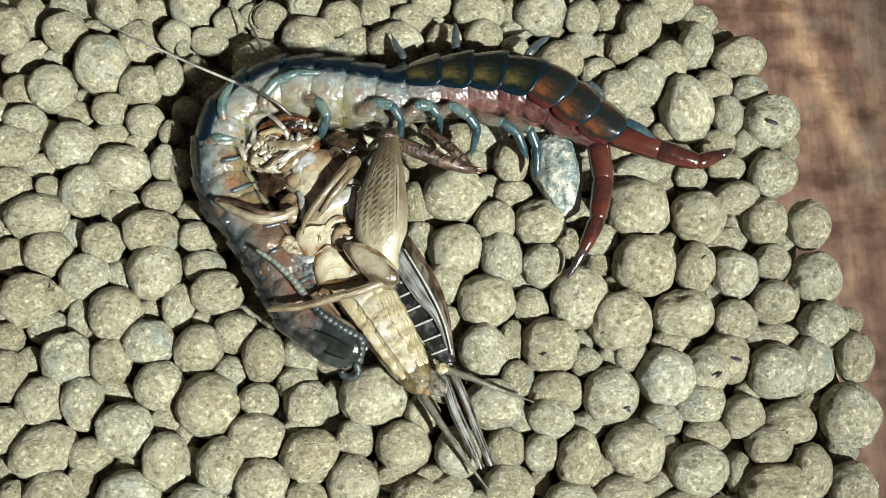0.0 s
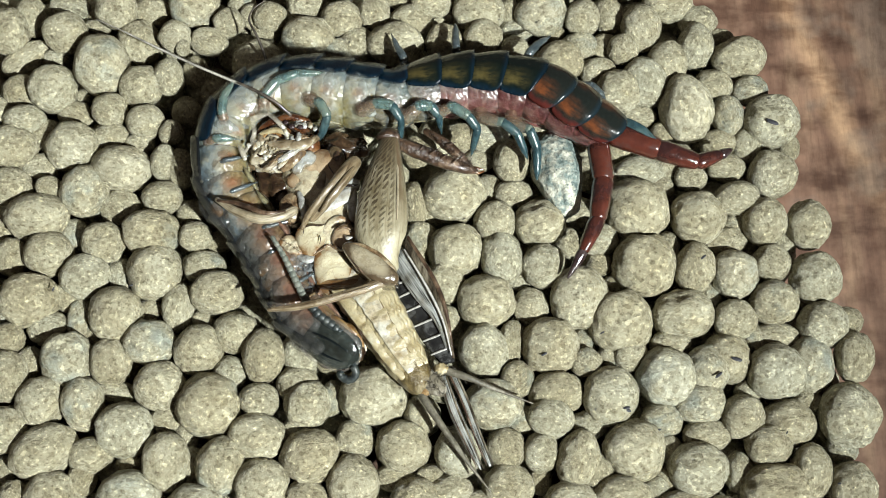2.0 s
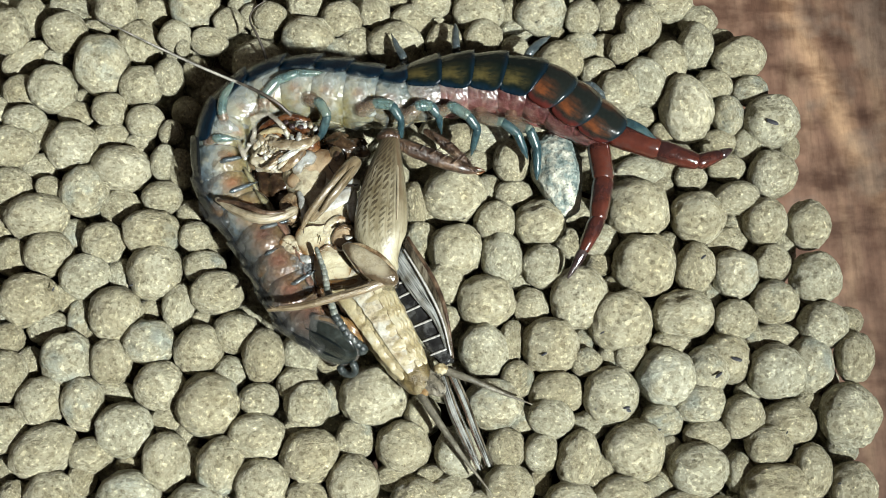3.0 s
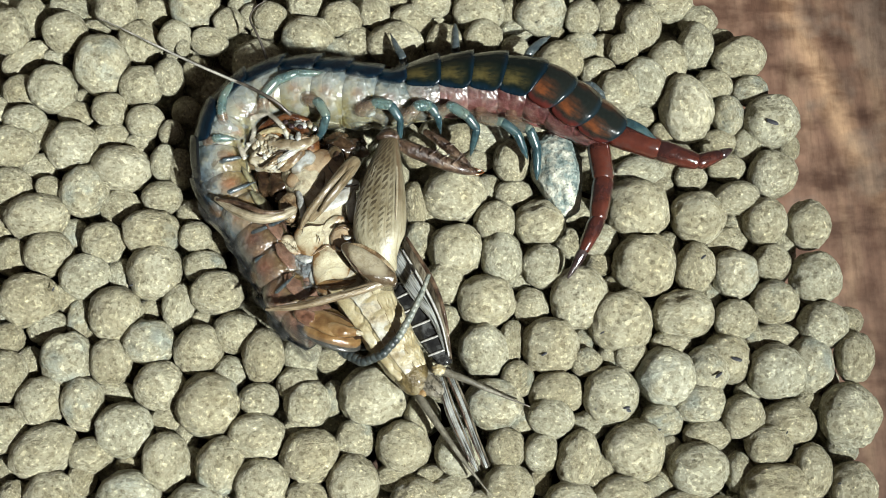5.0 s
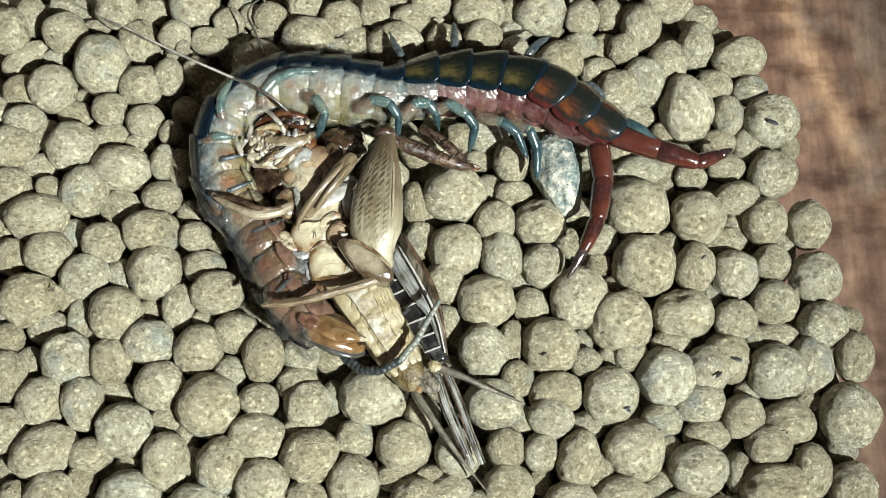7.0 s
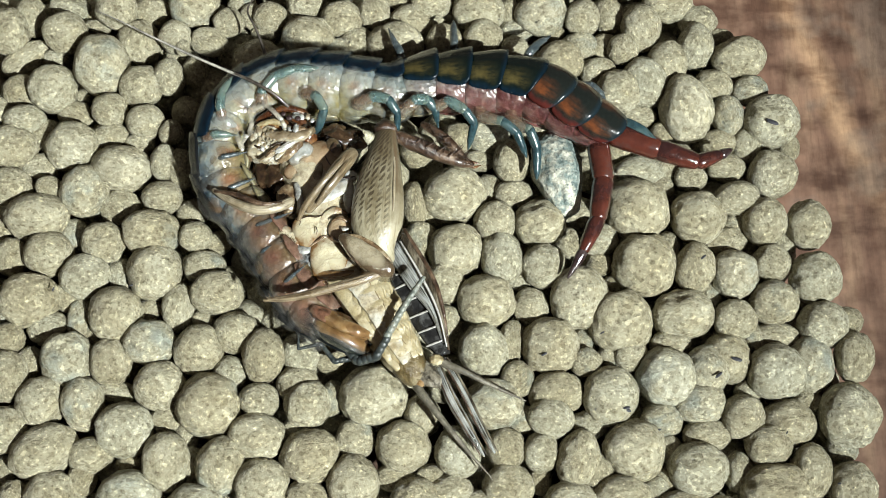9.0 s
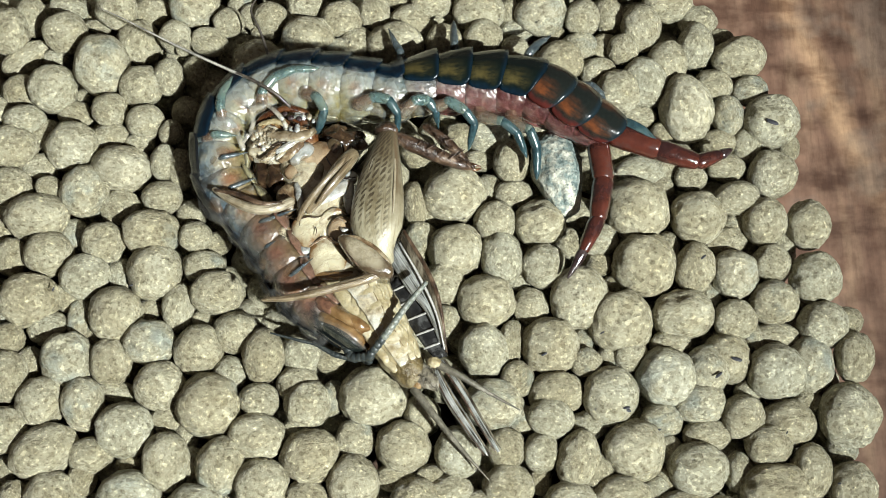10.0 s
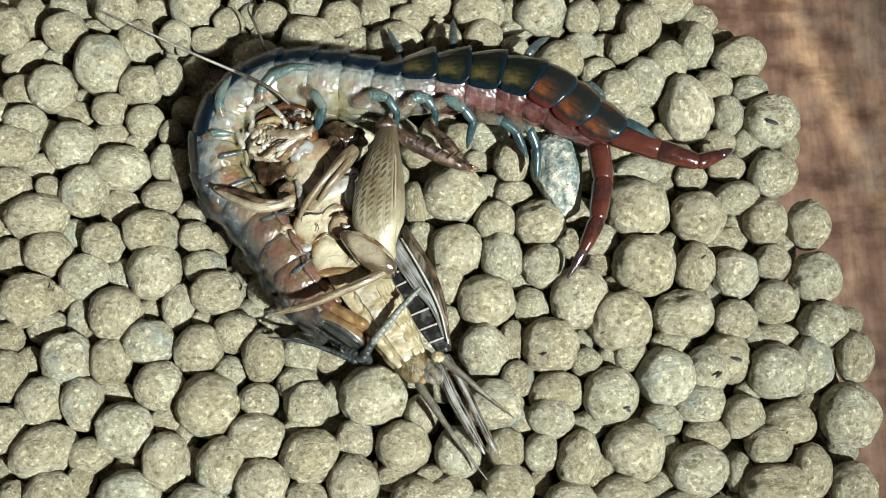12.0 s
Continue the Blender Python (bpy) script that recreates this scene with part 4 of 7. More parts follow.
clay_pellet(7.5, 23.6, -1.5, 3.5, 2.4)
clay_pellet(7.1, 21.2, -0.8, 2.9, 2.6)
clay_pellet(11.2, 23.2, -1.5, 2.4, 1.9)
clay_pellet(11.5, 19.4, -0.0, 4.6, 4.1)
clay_pellet(13.9, 24.2, -0.0, 3.5, 3.7)
clay_pellet(13.6, 21.5, -0.8, 3.5, 2.9)
clay_pellet(16.8, 25.2, -1.5, 3.2, 4.1)
clay_pellet(16.2, 21.7, -1.5, 2.7, 3.0)
clay_pellet(19.7, 23.1, -0.0, 3.9, 4.8)
clay_pellet(17.8, 20.8, -0.0, 3.0, 3.1)
clay_pellet(15.4, 18.7, -0.9, 3.5, 2.9)
clay_pellet(17.2, 16.2, -0.0, 4.2, 4.2)
clay_pellet(19.8, 17.5, -0.6, 4.6, 5.2)
clay_pellet(22.5, 26.0, -0.0, 5.1, 3.9)
clay_pellet(19.3, 14.1, -1.5, 3.3, 2.3)
clay_pellet(1.5, 11.7, -1.0, 2.9, 3.0)
clay_pellet(4.5, 11.9, -0.9, 3.9, 3.6)
clay_pellet(3.6, 9.5, -1.5, 2.9, 2.1)
clay_pellet(6.6, 8.8, -0.0, 3.5, 4.2)
clay_pellet(17.2, 10.7, -1.5, 2.9, 3.4)
clay_pellet(22.1, 19.4, -0.0, 3.8, 4.1)
clay_pellet(25.6, 24.2, -0.8, 3.7, 3.3)
clay_pellet(25.0, 21.0, -0.0, 3.5, 4.6)
clay_pellet(27.9, 22.8, -1.5, 2.6, 1.8)
clay_pellet(29.2, 19.8, -0.0, 5.1, 4.2)
clay_pellet(26.5, 16.8, -0.0, 3.7, 3.2)
clay_pellet(30.1, 16.4, -0.3, 3.4, 3.0)
clay_pellet(27.6, 13.6, -0.0, 3.0, 4.0)
clay_pellet(31.9, 13.1, -0.0, 5.3, 5.0)
clay_pellet(26.7, 11.0, -0.8, 3.5, 2.7)
clay_pellet(21.7, 12.2, -1.5, 3.0, 2.8)
clay_pellet(29.5, 10.9, -1.5, 2.9, 4.0)
clay_pellet(31.6, 7.7, -0.4, 4.5, 4.6)
clay_pellet(27.3, 8.5, -0.9, 3.9, 2.6)
clay_pellet(23.8, 7.4, -0.6, 3.0, 2.6)
clay_pellet(33.7, 10.9, -1.5, 2.1, 2.9)
clay_pellet(24.1, 3.1, -0.0, 5.2, 4.9)
clay_pellet(27.9, 5.0, -0.0, 4.2, 3.3)
clay_pellet(21.6, 8.6, -1.5, 2.3, 2.9)
clay_pellet(21.2, 6.6, -1.5, 2.3, 2.3)
clay_pellet(30.3, 2.7, -0.0, 4.1, 4.6)
clay_pellet(27.9, 2.9, -1.5, 2.8, 2.3)
clay_pellet(26.7, 1.1, -1.5, 4.4, 2.8)
clay_pellet(34.4, 2.3, -0.0, 4.1, 4.8)
clay_pellet(32.3, 0.8, -1.5, 2.4, 2.8)
clay_pellet(23.5, -1.9, -0.0, 3.8, 4.6)
clay_pellet(27.2, -2.5, -0.0, 4.2, 4.5)
clay_pellet(30.7, -1.4, -0.0, 3.5, 3.5)
clay_pellet(34.6, -2.8, -0.0, 4.6, 4.8)
clay_pellet(30.6, -5.2, -0.0, 4.3, 4.0)
clay_pellet(22.2, -6.4, -0.0, 5.5, 4.5)
clay_pellet(26.9, -6.8, -0.0, 3.8, 3.7)
clay_pellet(34.9, -7.3, -0.0, 4.5, 4.3)
clay_pellet(37.5, -6.8, -0.9, 2.7, 2.7)
clay_pellet(30.8, -8.3, -0.9, 4.4, 2.7)
clay_pellet(37.4, -10.3, -0.0, 3.4, 4.8)
clay_pellet(21.3, 0.5, -1.5, 2.3, 3.3)
clay_pellet(25.0, -4.2, -1.5, 2.3, 2.8)
clay_pellet(25.9, -10.4, -0.6, 4.5, 4.7)
clay_pellet(20.2, -12.2, -0.0, 5.4, 5.3)
clay_pellet(24.1, -11.5, -0.0, 3.9, 4.4)
clay_pellet(23.3, -14.6, -0.4, 4.6, 3.7)
clay_pellet(20.9, -8.9, -0.9, 3.8, 2.7)
clay_pellet(30.3, -11.7, -0.0, 5.1, 5.0)
clay_pellet(33.5, -11.1, -0.3, 4.4, 5.0)
clay_pellet(36.5, -15.7, -0.0, 5.3, 5.7)
clay_pellet(26.9, -15.9, -0.0, 3.8, 4.1)
clay_pellet(31.0, -16.4, -0.2, 4.7, 4.1)
clay_pellet(28.9, -18.5, 0.3, 4.1, 3.6)
clay_pellet(32.5, -20.7, -0.0, 3.7, 4.9)
clay_pellet(23.7, -17.4, -0.9, 4.2, 3.0)
clay_pellet(22.6, -20.6, -0.0, 5.4, 4.9)
clay_pellet(26.4, -20.6, -0.9, 2.6, 3.7)
clay_pellet(29.5, -22.4, -0.0, 6.4, 4.9)
clay_pellet(36.1, -22.2, -0.0, 4.2, 4.6)
clay_pellet(36.0, -18.5, -1.5, 2.7, 2.7)
clay_pellet(19.7, -16.0, -0.9, 3.7, 3.2)
clay_pellet(20.3, -18.6, -0.9, 2.2, 2.6)
clay_pellet(19.8, -21.5, -1.5, 2.6, 3.1)
clay_pellet(20.9, -23.5, -0.0, 4.6, 2.2)
clay_pellet(28.0, -13.3, -1.5, 2.7, 2.2)
clay_pellet(33.3, -14.1, -1.5, 2.7, 2.7)
clay_pellet(28.7, -8.4, -0.9, 2.1, 2.7)
clay_pellet(1.1, 5.4, -0.0, 6.1, 5.3)
clay_pellet(4.4, 6.6, -1.5, 2.4, 2.8)
clay_pellet(6.7, 5.7, -0.8, 3.7, 2.9)
clay_pellet(4.9, 2.7, -0.0, 3.9, 3.9)
clay_pellet(9.2, 2.5, -0.0, 4.7, 4.4)
clay_pellet(1.2, -0.1, -0.0, 5.1, 5.0)
clay_pellet(5.5, -0.9, -0.0, 3.8, 5.0)
clay_pellet(9.4, -1.7, -0.0, 4.1, 4.1)
clay_pellet(0.1, -3.1, -0.4, 3.8, 4.1)
clay_pellet(7.0, -2.8, -1.5, 2.3, 2.3)
clay_pellet(4.0, -5.1, -0.0, 5.2, 4.9)
clay_pellet(8.2, -5.5, -0.8, 3.4, 3.6)
clay_pellet(12.7, -4.7, -0.0, 5.3, 5.8)
clay_pellet(14.8, 1.1, -0.8, 3.6, 3.1)
clay_pellet(14.8, -1.0, -1.5, 2.6, 2.6)
clay_pellet(16.0, -3.3, -1.5, 2.2, 2.4)
clay_pellet(18.4, 3.9, -0.0, 5.9, 5.9)
clay_pellet(18.7, 7.9, -0.8, 5.1, 3.0)
clay_pellet(18.8, -1.6, -0.0, 5.9, 5.8)
clay_pellet(16.3, -7.0, -0.0, 5.9, 5.7)
clay_pellet(11.9, 1.1, -1.5, 2.3, 2.8)
clay_pellet(0.3, -6.8, -0.9, 2.7, 3.2)
clay_pellet(-2.7, 4.6, -0.4, 2.4, 4.3)
clay_pellet(-1.2, 4.0, -1.5, 2.8, 2.4)
clay_pellet(-2.2, 1.1, -0.8, 3.1, 3.8)
clay_pellet(-2.4, 10.2, -0.9, 3.5, 3.6)
clay_pellet(3.7, -9.8, -0.0, 4.7, 4.9)
clay_pellet(6.3, -8.8, -0.6, 2.5, 4.0)
clay_pellet(9.8, -9.3, -0.0, 5.1, 5.1)
clay_pellet(12.9, -8.5, -1.5, 2.1, 2.4)
clay_pellet(13.0, -10.9, -0.0, 2.9, 2.7)
clay_pellet(15.3, -10.0, -0.9, 2.2, 2.2)
clay_pellet(17.1, -10.1, -0.3, 3.2, 3.0)
clay_pellet(6.7, -12.4, -0.0, 3.0, 3.3)
clay_pellet(10.2, -13.6, -0.3, 4.9, 3.9)
clay_pellet(9.7, -16.1, 0.3, 4.2, 3.6)
clay_pellet(4.6, -14.7, -0.0, 5.4, 4.6)
clay_pellet(15.1, -14.0, -0.0, 5.1, 5.4)
clay_pellet(7.2, -16.0, -0.9, 3.2, 2.8)
clay_pellet(13.1, -16.5, -0.9, 3.2, 2.7)
clay_pellet(5.6, -18.7, -0.0, 3.4, 3.7)
clay_pellet(8.7, -19.0, -0.0, 3.1, 3.6)
clay_pellet(12.0, -19.6, -0.0, 3.9, 5.4)
clay_pellet(13.6, -20.7, -0.4, 3.1, 3.3)
clay_pellet(17.0, -18.8, -0.0, 5.5, 5.5)
clay_pellet(8.6, -21.3, -1.5, 2.2, 2.6)
clay_pellet(5.8, -22.0, -0.3, 4.5, 4.3)
clay_pellet(11.3, -23.5, -0.0, 4.6, 4.0)
clay_pellet(15.7, -22.9, -0.0, 5.3, 3.8)
clay_pellet(18.9, -22.2, -0.9, 2.6, 2.6)
clay_pellet(1.3, -19.0, -0.0, 4.1, 4.7)
clay_pellet(0.6, -22.4, -0.6, 4.2, 3.1)
clay_pellet(3.3, -23.3, -0.8, 3.6, 2.2)
clay_pellet(-19.0, -8.0, -0.4, 4.1, 3.8)
clay_pellet(-16.3, -10.2, -0.0, 3.9, 4.9)
clay_pellet(-19.4, -11.7, -0.6, 3.0, 3.2)
clay_pellet(-13.0, -9.9, -0.4, 3.7, 3.6)
clay_pellet(-10.3, -10.4, -0.9, 3.0, 2.6)
clay_pellet(-13.3, -12.7, -0.6, 3.8, 3.4)
clay_pellet(-12.2, -14.7, -0.0, 4.1, 4.4)
clay_pellet(-10.0, -14.0, -0.9, 2.2, 3.2)
clay_pellet(-16.6, -14.4, -0.0, 3.5, 3.2)
clay_pellet(-6.3, -13.9, -0.0, 6.0, 5.4)
clay_pellet(-2.0, -15.6, -0.4, 3.0, 3.7)
clay_pellet(-16.6, -17.6, -0.0, 5.1, 4.2)
clay_pellet(-13.4, -17.1, -0.9, 2.6, 2.6)
clay_pellet(-11.8, -19.4, -0.0, 5.3, 4.9, 20)
clay_pellet(-7.9, -17.8, -0.4, 3.6, 3.5)
clay_pellet(-3.5, -18.5, -0.0, 5.0, 4.6)
clay_pellet(-7.9, -21.7, -0.0, 4.6, 5.0)
clay_pellet(-4.2, -21.2, -0.9, 3.7, 2.5)
clay_pellet(-16.0, -22.0, -0.0, 4.8, 5.1)
clay_pellet(-12.1, -23.1, -0.4, 3.9, 3.4)
clay_pellet(-2.4, -23.4, -0.0, 4.4, 4.2)
clay_pellet(-1.0, -21.1, -0.9, 2.9, 2.4)
clay_pellet(23.7, 14.2, -0.0, 5.1, 6.6, 10)


def bed_edge(y):
    """How far the bed reaches towards the bare table at y (millimetres)."""
    return 33.5 - 0.0042 * (y + 24) ** 2 if y > -24 else 33.5


def heap_of_pellets():
    """The rest of the bed: lower layers and what lies round the counted pellets."""
    rng = random.Random(11)
    shapes = []
    for s in range(5):
        bm = pellet_mesh(40 + s, 2, 1.0)
        bm.verts.ensure_lookup_table()
        shapes.append((np.array([v.co[:] for v in bm.verts]), np.array([[v.index for v in f.verts] for f in bm.faces])))
        bm.free()
    spots = []
    for x in np.arange(-62, 40, 4.3):
        for y in np.arange(-44, 50, 4.1):
            px, py = x + rng.uniform(-0.9, 0.9) + (2.1 if round(y / 4.1) % 2 else 0), y + rng.uniform(-0.9, 0.9)
            if px > bed_edge(py) + 4.5:
                continue
            spots.append((px, py, -4.1 + rng.uniform(-0.5, 0.3), rng.uniform(4.2, 5.4)))
            rim = px > bed_edge(py) - 11 or px < -50 or py > 38 or py < -33
            for k in (1, 2, 3):
                if rim:
                    spots.append((px + rng.uniform(-0.8, 0.4), py + rng.uniform(-0.8, 0.8), -4.1 - 3.6 * k + rng.uniform(-0.3, 0.3), rng.uniform(4.2, 5.2)))
    for _ in range(9000):
        px, py = rng.uniform(-60, bed_edge(0) + 2), rng.uniform(-42, 47)
        if px > bed_edge(py) - 1.8:
            continue
        r = rng.uniform(1.9, 2.7)
        if all((px - a) ** 2 + (py - b) ** 2 > (0.9 * (r + c)) ** 2 for a, b, c, _ in PLACED):
            z = -0.5 + rng.uniform(-0.8, 0.2)
            PLACED.append((px, py, r, z))
            spots.append((px, py, z, 2 * r))
    verts, faces, base = [], [], 0
    for px, py, pz, d in spots:
        v, f = rng.choice(shapes)
        q = np.array(Euler((rng.uniform(0, 6), rng.uniform(0, 6), rng.uniform(0, 6))).to_matrix())
        verts.append(v @ q.T * (d / 5) * np.array((1.05, 1.0, 0.98)) + np.array((px, py, pz)) * MM)
        faces.append(f + base)
        base += len(v)
    me = bpy.data.meshes.new("pellet_bed")
    me.from_pydata(np.concatenate(verts).tolist(), [], np.concatenate(faces).tolist())
    me.shade_smooth()
    me.materials.append(CLAY)
    return tagged(new("pellet_bed", me), "deep bed of rough beige clay pellets on the table", "clay pellets", kind="stuff")


heap_of_pellets()


def blue_stone():
    root = bmesh.new()
    bmesh.ops.create_icosphere(root, subdivisions=5, radius=1.0)
    for v in root.verts:
        p = v.co.copy()
        taper = 1.0 + 0.30 * p.y
        k = 1 + 0.12 * noise.noise(p * 1.6) + 0.06 * noise.noise(p * 5) + 0.035 * noise.noise(p * 11) + 0.02 * noise.noise(p * 19)
        v.co = Vector((p.x * 2.35 * taper, p.y * 4.2, p.z * 2.2)) * k * MM
    me = bpy.data.meshes.new("stone")
    root.to_mesh(me)
    root.free()
    me.shade_smooth()
    me.materials.append(BLUE_ROCK)
    ob = new("stone", me)
    ob.location = Vector((11.07, 7.09, 0.6)) * MM
    ob.rotation_euler = (0, 0, radians(12))
    return tagged(ob, "pale blue-grey speckled stone wedged among clay pellets", "stone")


blue_stone()


def grit(where, size, turn):
    bm = blob((0, 0, 0), (size * MM, size * 0.35 * MM, size * 0.25 * MM), lump=0.3, grain=1.5, level=2)
    me = bpy.data.meshes.new("grit")
    bm.to_mesh(me)
    bm.free()
    me.materials.append(GRIT)
    ob = new("grit", me)
    ob.location, ob.rotation_euler = Vector(where) * MM, (0, 0, radians(turn))
    tagged(ob, "tiny black splinter stuck on a clay pellet", "grit", "black specks on the pellets")


grit((31.25, 11.88, 2.45), 0.62, -24)
grit((24.47, -12.52, 2.35), 0.4, 40)
grit((26.29, -10.98, 1.9), 0.5, -15)
grit((23.87, -1.48, 2.2), 0.3, 40)
grit((16.17, -15.47, 1.9), 0.5, -30)
grit((9.02, -10.64, 2.4), 0.3, 30)
grit((14.30, -8.64, 2.30), 0.22, 30)
grit((17.26, -17.24, 2.00), 0.26, -20)
grit((19.12, -17.17, 1.00), 0.24, 15)
grit((30.18, -17.59, 2.00), 0.18, 50)
grit((34.52, -21.95, 1.60), 0.22, 0)
grit((16.16, -15.45, 2.30), 0.34, 10)
grit((-28.37, -4.18, 2.20), 0.2, 20)
grit((-35.43, -4.55, 2.20), 0.24, 70)
grit((15.29, 10.61, 1.50), 0.2, 80)


# ---------------------------------------------------------------- centipede
centipede = thing("centipede", (0, 0, 0), "blue-green centipede with a red tail, curled round a cricket", "centipede")

# centre line from the tail to the neck: point, half width, lean of the back
SPINE_TAIL = (
    ((15.78, 10.33, 3.36), 2.0, 6), ((14.01, 11.28, 3.42), 2.4, 10), ((11.93, 12.6, 3.44), 2.75, 17), ((9.15, 14.23, 3.46), 3.0, 25),
    ((6.22, 14.99, 3.46), 3.1, 29), ((3.54, 15.17, 3.46), 3.1, 32), ((0.86, 15.05, 3.46), 3.05, 37), ((-1.82, 14.57, 3.48), 2.95, 48),
)
SPINE_CURL = (
    ((-4.49, 13.74, 3.5), 2.95, 64), ((-6.89, 13.87, 3.6), 3.2, 68), ((-9.82, 14.12, 3.7), 3.45, 70), ((-13.03, 14.41, 3.7), 3.45, 71), ((-15.97, 14.16, 3.6), 3.3, 71),
    ((-18.47, 12.76, 3.6), 3.1, 72), ((-20.06, 10.49, 3.5), 3.0, 74), ((-20.48, 7.48, 3.48), 2.9, 78),
)
SPINE_NECK = (
    ((-19.81, 4.7, 3.42), 2.8, 90), ((-17.96, 2, 3.38), 2.7, 97), ((-16.2, -0.5, 3.36), 2.8, 97), ((-14.49, -3.19, 3.36), 2.85, 97), ((-13.06, -6.05, 3.38), 2.75, 97),
    ((-11.63, -7.83, 3.42), 2.5, 88), ((-10.48, -8.89, 3.48), 2.2, 84),
)
SPINE = spline([(*p, w, roll) for p, w, roll in SPINE_TAIL + SPINE_CURL + SPINE_NECK], 10)
STEP = [0.0]
for p, q in zip(SPINE, SPINE[1:]):
    STEP.append(STEP[-1] + math.dist(p[:3], q[:3]))
BODY = STEP[-1]


def spine(s):
    """Point, half width and lean at the share s of the body's length."""
    return np.array([np.interp(s * BODY, STEP, [row[k] for row in SPINE]) for k in range(5)])


def back_way(s):
    a, b = spine(max(0, s - 0.008)), spine(min(1, s + 0.008))
    d = Vector(b[:3] - a[:3]).normalized()
    out = d.cross(UP).normalized()
    roll = radians(spine(s)[4])
    z = out.cross(d) * math.cos(roll) + out * math.sin(roll)
    return d, z, z.cross(d)


def trunk_segment(i):
    """One body ring with its back plate, side lobe and belly plate."""
    s0, s1 = i / COUNT, (i + 1) / COUNT
    mid = (s0 + s1) / 2
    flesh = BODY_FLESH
    plate = TAIL_PLATE if i < 3 else (MID_PLATE if i < 7 else (BLUE_PLATE if i < 14 else NECK_PLATE))
    skin = PINK_FLESH if i < 6 else (YELLOW_FLESH if i < 17 else RED_FLESH)
    at = Vector(spine(mid)[:3])
    flat = 0.97 - 0.2 * min(1, max(0, (i - 12) / 3))
    bm = bmesh.new()
    n, m = 32, 12
    grid = []
    for a in range(m + 1):
        u = a / m
        s = min(1, max(0, s0 + (s1 - s0) * (-0.12 + 1.24 * u)))
        row = spine(s)
        d, z, y = back_way(s)
        swell = 1.0 - (0.09 if i < 7 else (0.10 if i < 14 else 0.22)) * abs(2 * u - 1) ** 3
        ring = []
        for j in range(n):
            t = 2 * math.pi * j / n
            lobes = 1 + 0.03 * math.cos(4 * t) + (0.05 if i > 13 else 0.025) * noise.noise(Vector(row[:3]) * 0.9 + Vector((math.cos(t), math.sin(t), i)) * 1.4)
            k = row[3] * swell * lobes
            ring.append(bm.verts.new(Vector(row[:3]) + y * k * flat * math.cos(t) + z * k * 0.92 * math.sin(t)))
        grid.append(ring)
    uv = bm.loops.layers.uv.verify()
    for a in range(m):
        for j in range(n):
            f = bm.faces.new((grid[a][j], grid[a][(j + 1) % n], grid[a + 1][(j + 1) % n], grid[a + 1][j]))
            for lp, (p, q) in zip(f.loops, ((a, j), (a, j + 1), (a + 1, j + 1), (a + 1, j))):
                lp[uv].uv = (i + 0.02 + 0.96 * p / m, (q / n + 0.5) - (1 if j >= n // 2 else 0))
    bm.faces.new(grid[0])
    bm.faces.new(grid[-1])
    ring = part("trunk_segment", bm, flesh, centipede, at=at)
    # small translucent lumps that show through the side
    if i > 6:
        rng = random.Random(60 + i)
        row, (d, z, y) = spine(mid), back_way(mid)
        for k in range(5 if i > 13 else 3):
            turn = radians(rng.uniform(-38, 62))
            out = y * math.cos(turn) * flat + z * math.sin(turn) * 0.92
            c = Vector(row[:3]) + out * row[3] * rng.uniform(0.74, 0.80) + d * rng.uniform(-0.45, 0.45) * BODY / COUNT
            wide = rng.uniform(0.45, 0.85)
            away = d.lerp(z, rng.uniform(0, 0.8)).normalized() * wide * rng.uniform(0.5, 1.1)
            stuff = rng.choice((AMBER_SKIN, SMOKY_LOBE, SMOKY_LOBE, CLEAR_LOBE)) if i > 13 else rng.choice((POUCH, CLEAR_LOBE))
            part("flesh_lobe", tube([c - away, c, c + away], [wide * 0.7, wide, wide * 0.65], n=14, steps=4, lump=0.25), stuff, ring)

    # back plate: a thin shell over the back, flaring over the next ring towards the tail
    bm = bmesh.new()
    uv = bm.loops.layers.uv.verify()
    n, m, arc = 18, 10, radians(64 if i < 7 else (60 if i < 14 else 42))
    shells = []
    for lift in (1.04, 0.985):
        grid = []
        for a in range(m + 1):
            u = a / m
            grid.append([])
            for j in range(n + 1):
                v = 2 * j / n - 1
                want = s0 + (s1 - s0) * (-0.10 + 1.08 * u - (0.26 if i < 4 else 0.12) * (1 - u) * (1 - v * v))
                s = min(1, max(0, want))
                row = spine(s)
                d, z, y = back_way(s)
                corner = 1 - 0.20 * max(0, 1 - 2 * u) ** 4 - 0.08 * max(0, 2 * u - 1) ** 4
                t = math.pi / 2 + v * arc * corner
                flare = lift * ((1.115 - 0.165 * u) if i < 8 else (1.095 - 0.135 * u)) - 0.012 * math.cos(3 * v * math.pi)
                if i < 3:
                    flare = lift * (0.99 + 0.115 * math.sin(2.5 * (1 - u))) - 0.012 * math.cos(3 * v * math.pi)
                k = row[3] * flare * (1 + 4 * min(0, want))
                grid[-1].append(bm.verts.new(Vector(row[:3]) + d * min(0, want) * BODY + y * k * flat * math.cos(t) + z * k * 0.95 * math.sin(t)))
        shells.append(grid)
    for g in shells:
        for a in range(m):
            for j in range(n):
                f = bm.faces.new((g[a][j], g[a][j + 1], g[a + 1][j + 1], g[a + 1][j]))
                for lp, (p, q) in zip(f.loops, ((a, j), (a, j + 1), (a + 1, j + 1), (a + 1, j))):
                    lp[uv].uv = (p / m, q / n)
    g, h = shells
    edge = [(a, 0) for a in range(m)] + [(m, j) for j in range(n)] + [(a, n) for a in range(m, 0, -1)] + [(0, j) for j in range(n, 0, -1)]
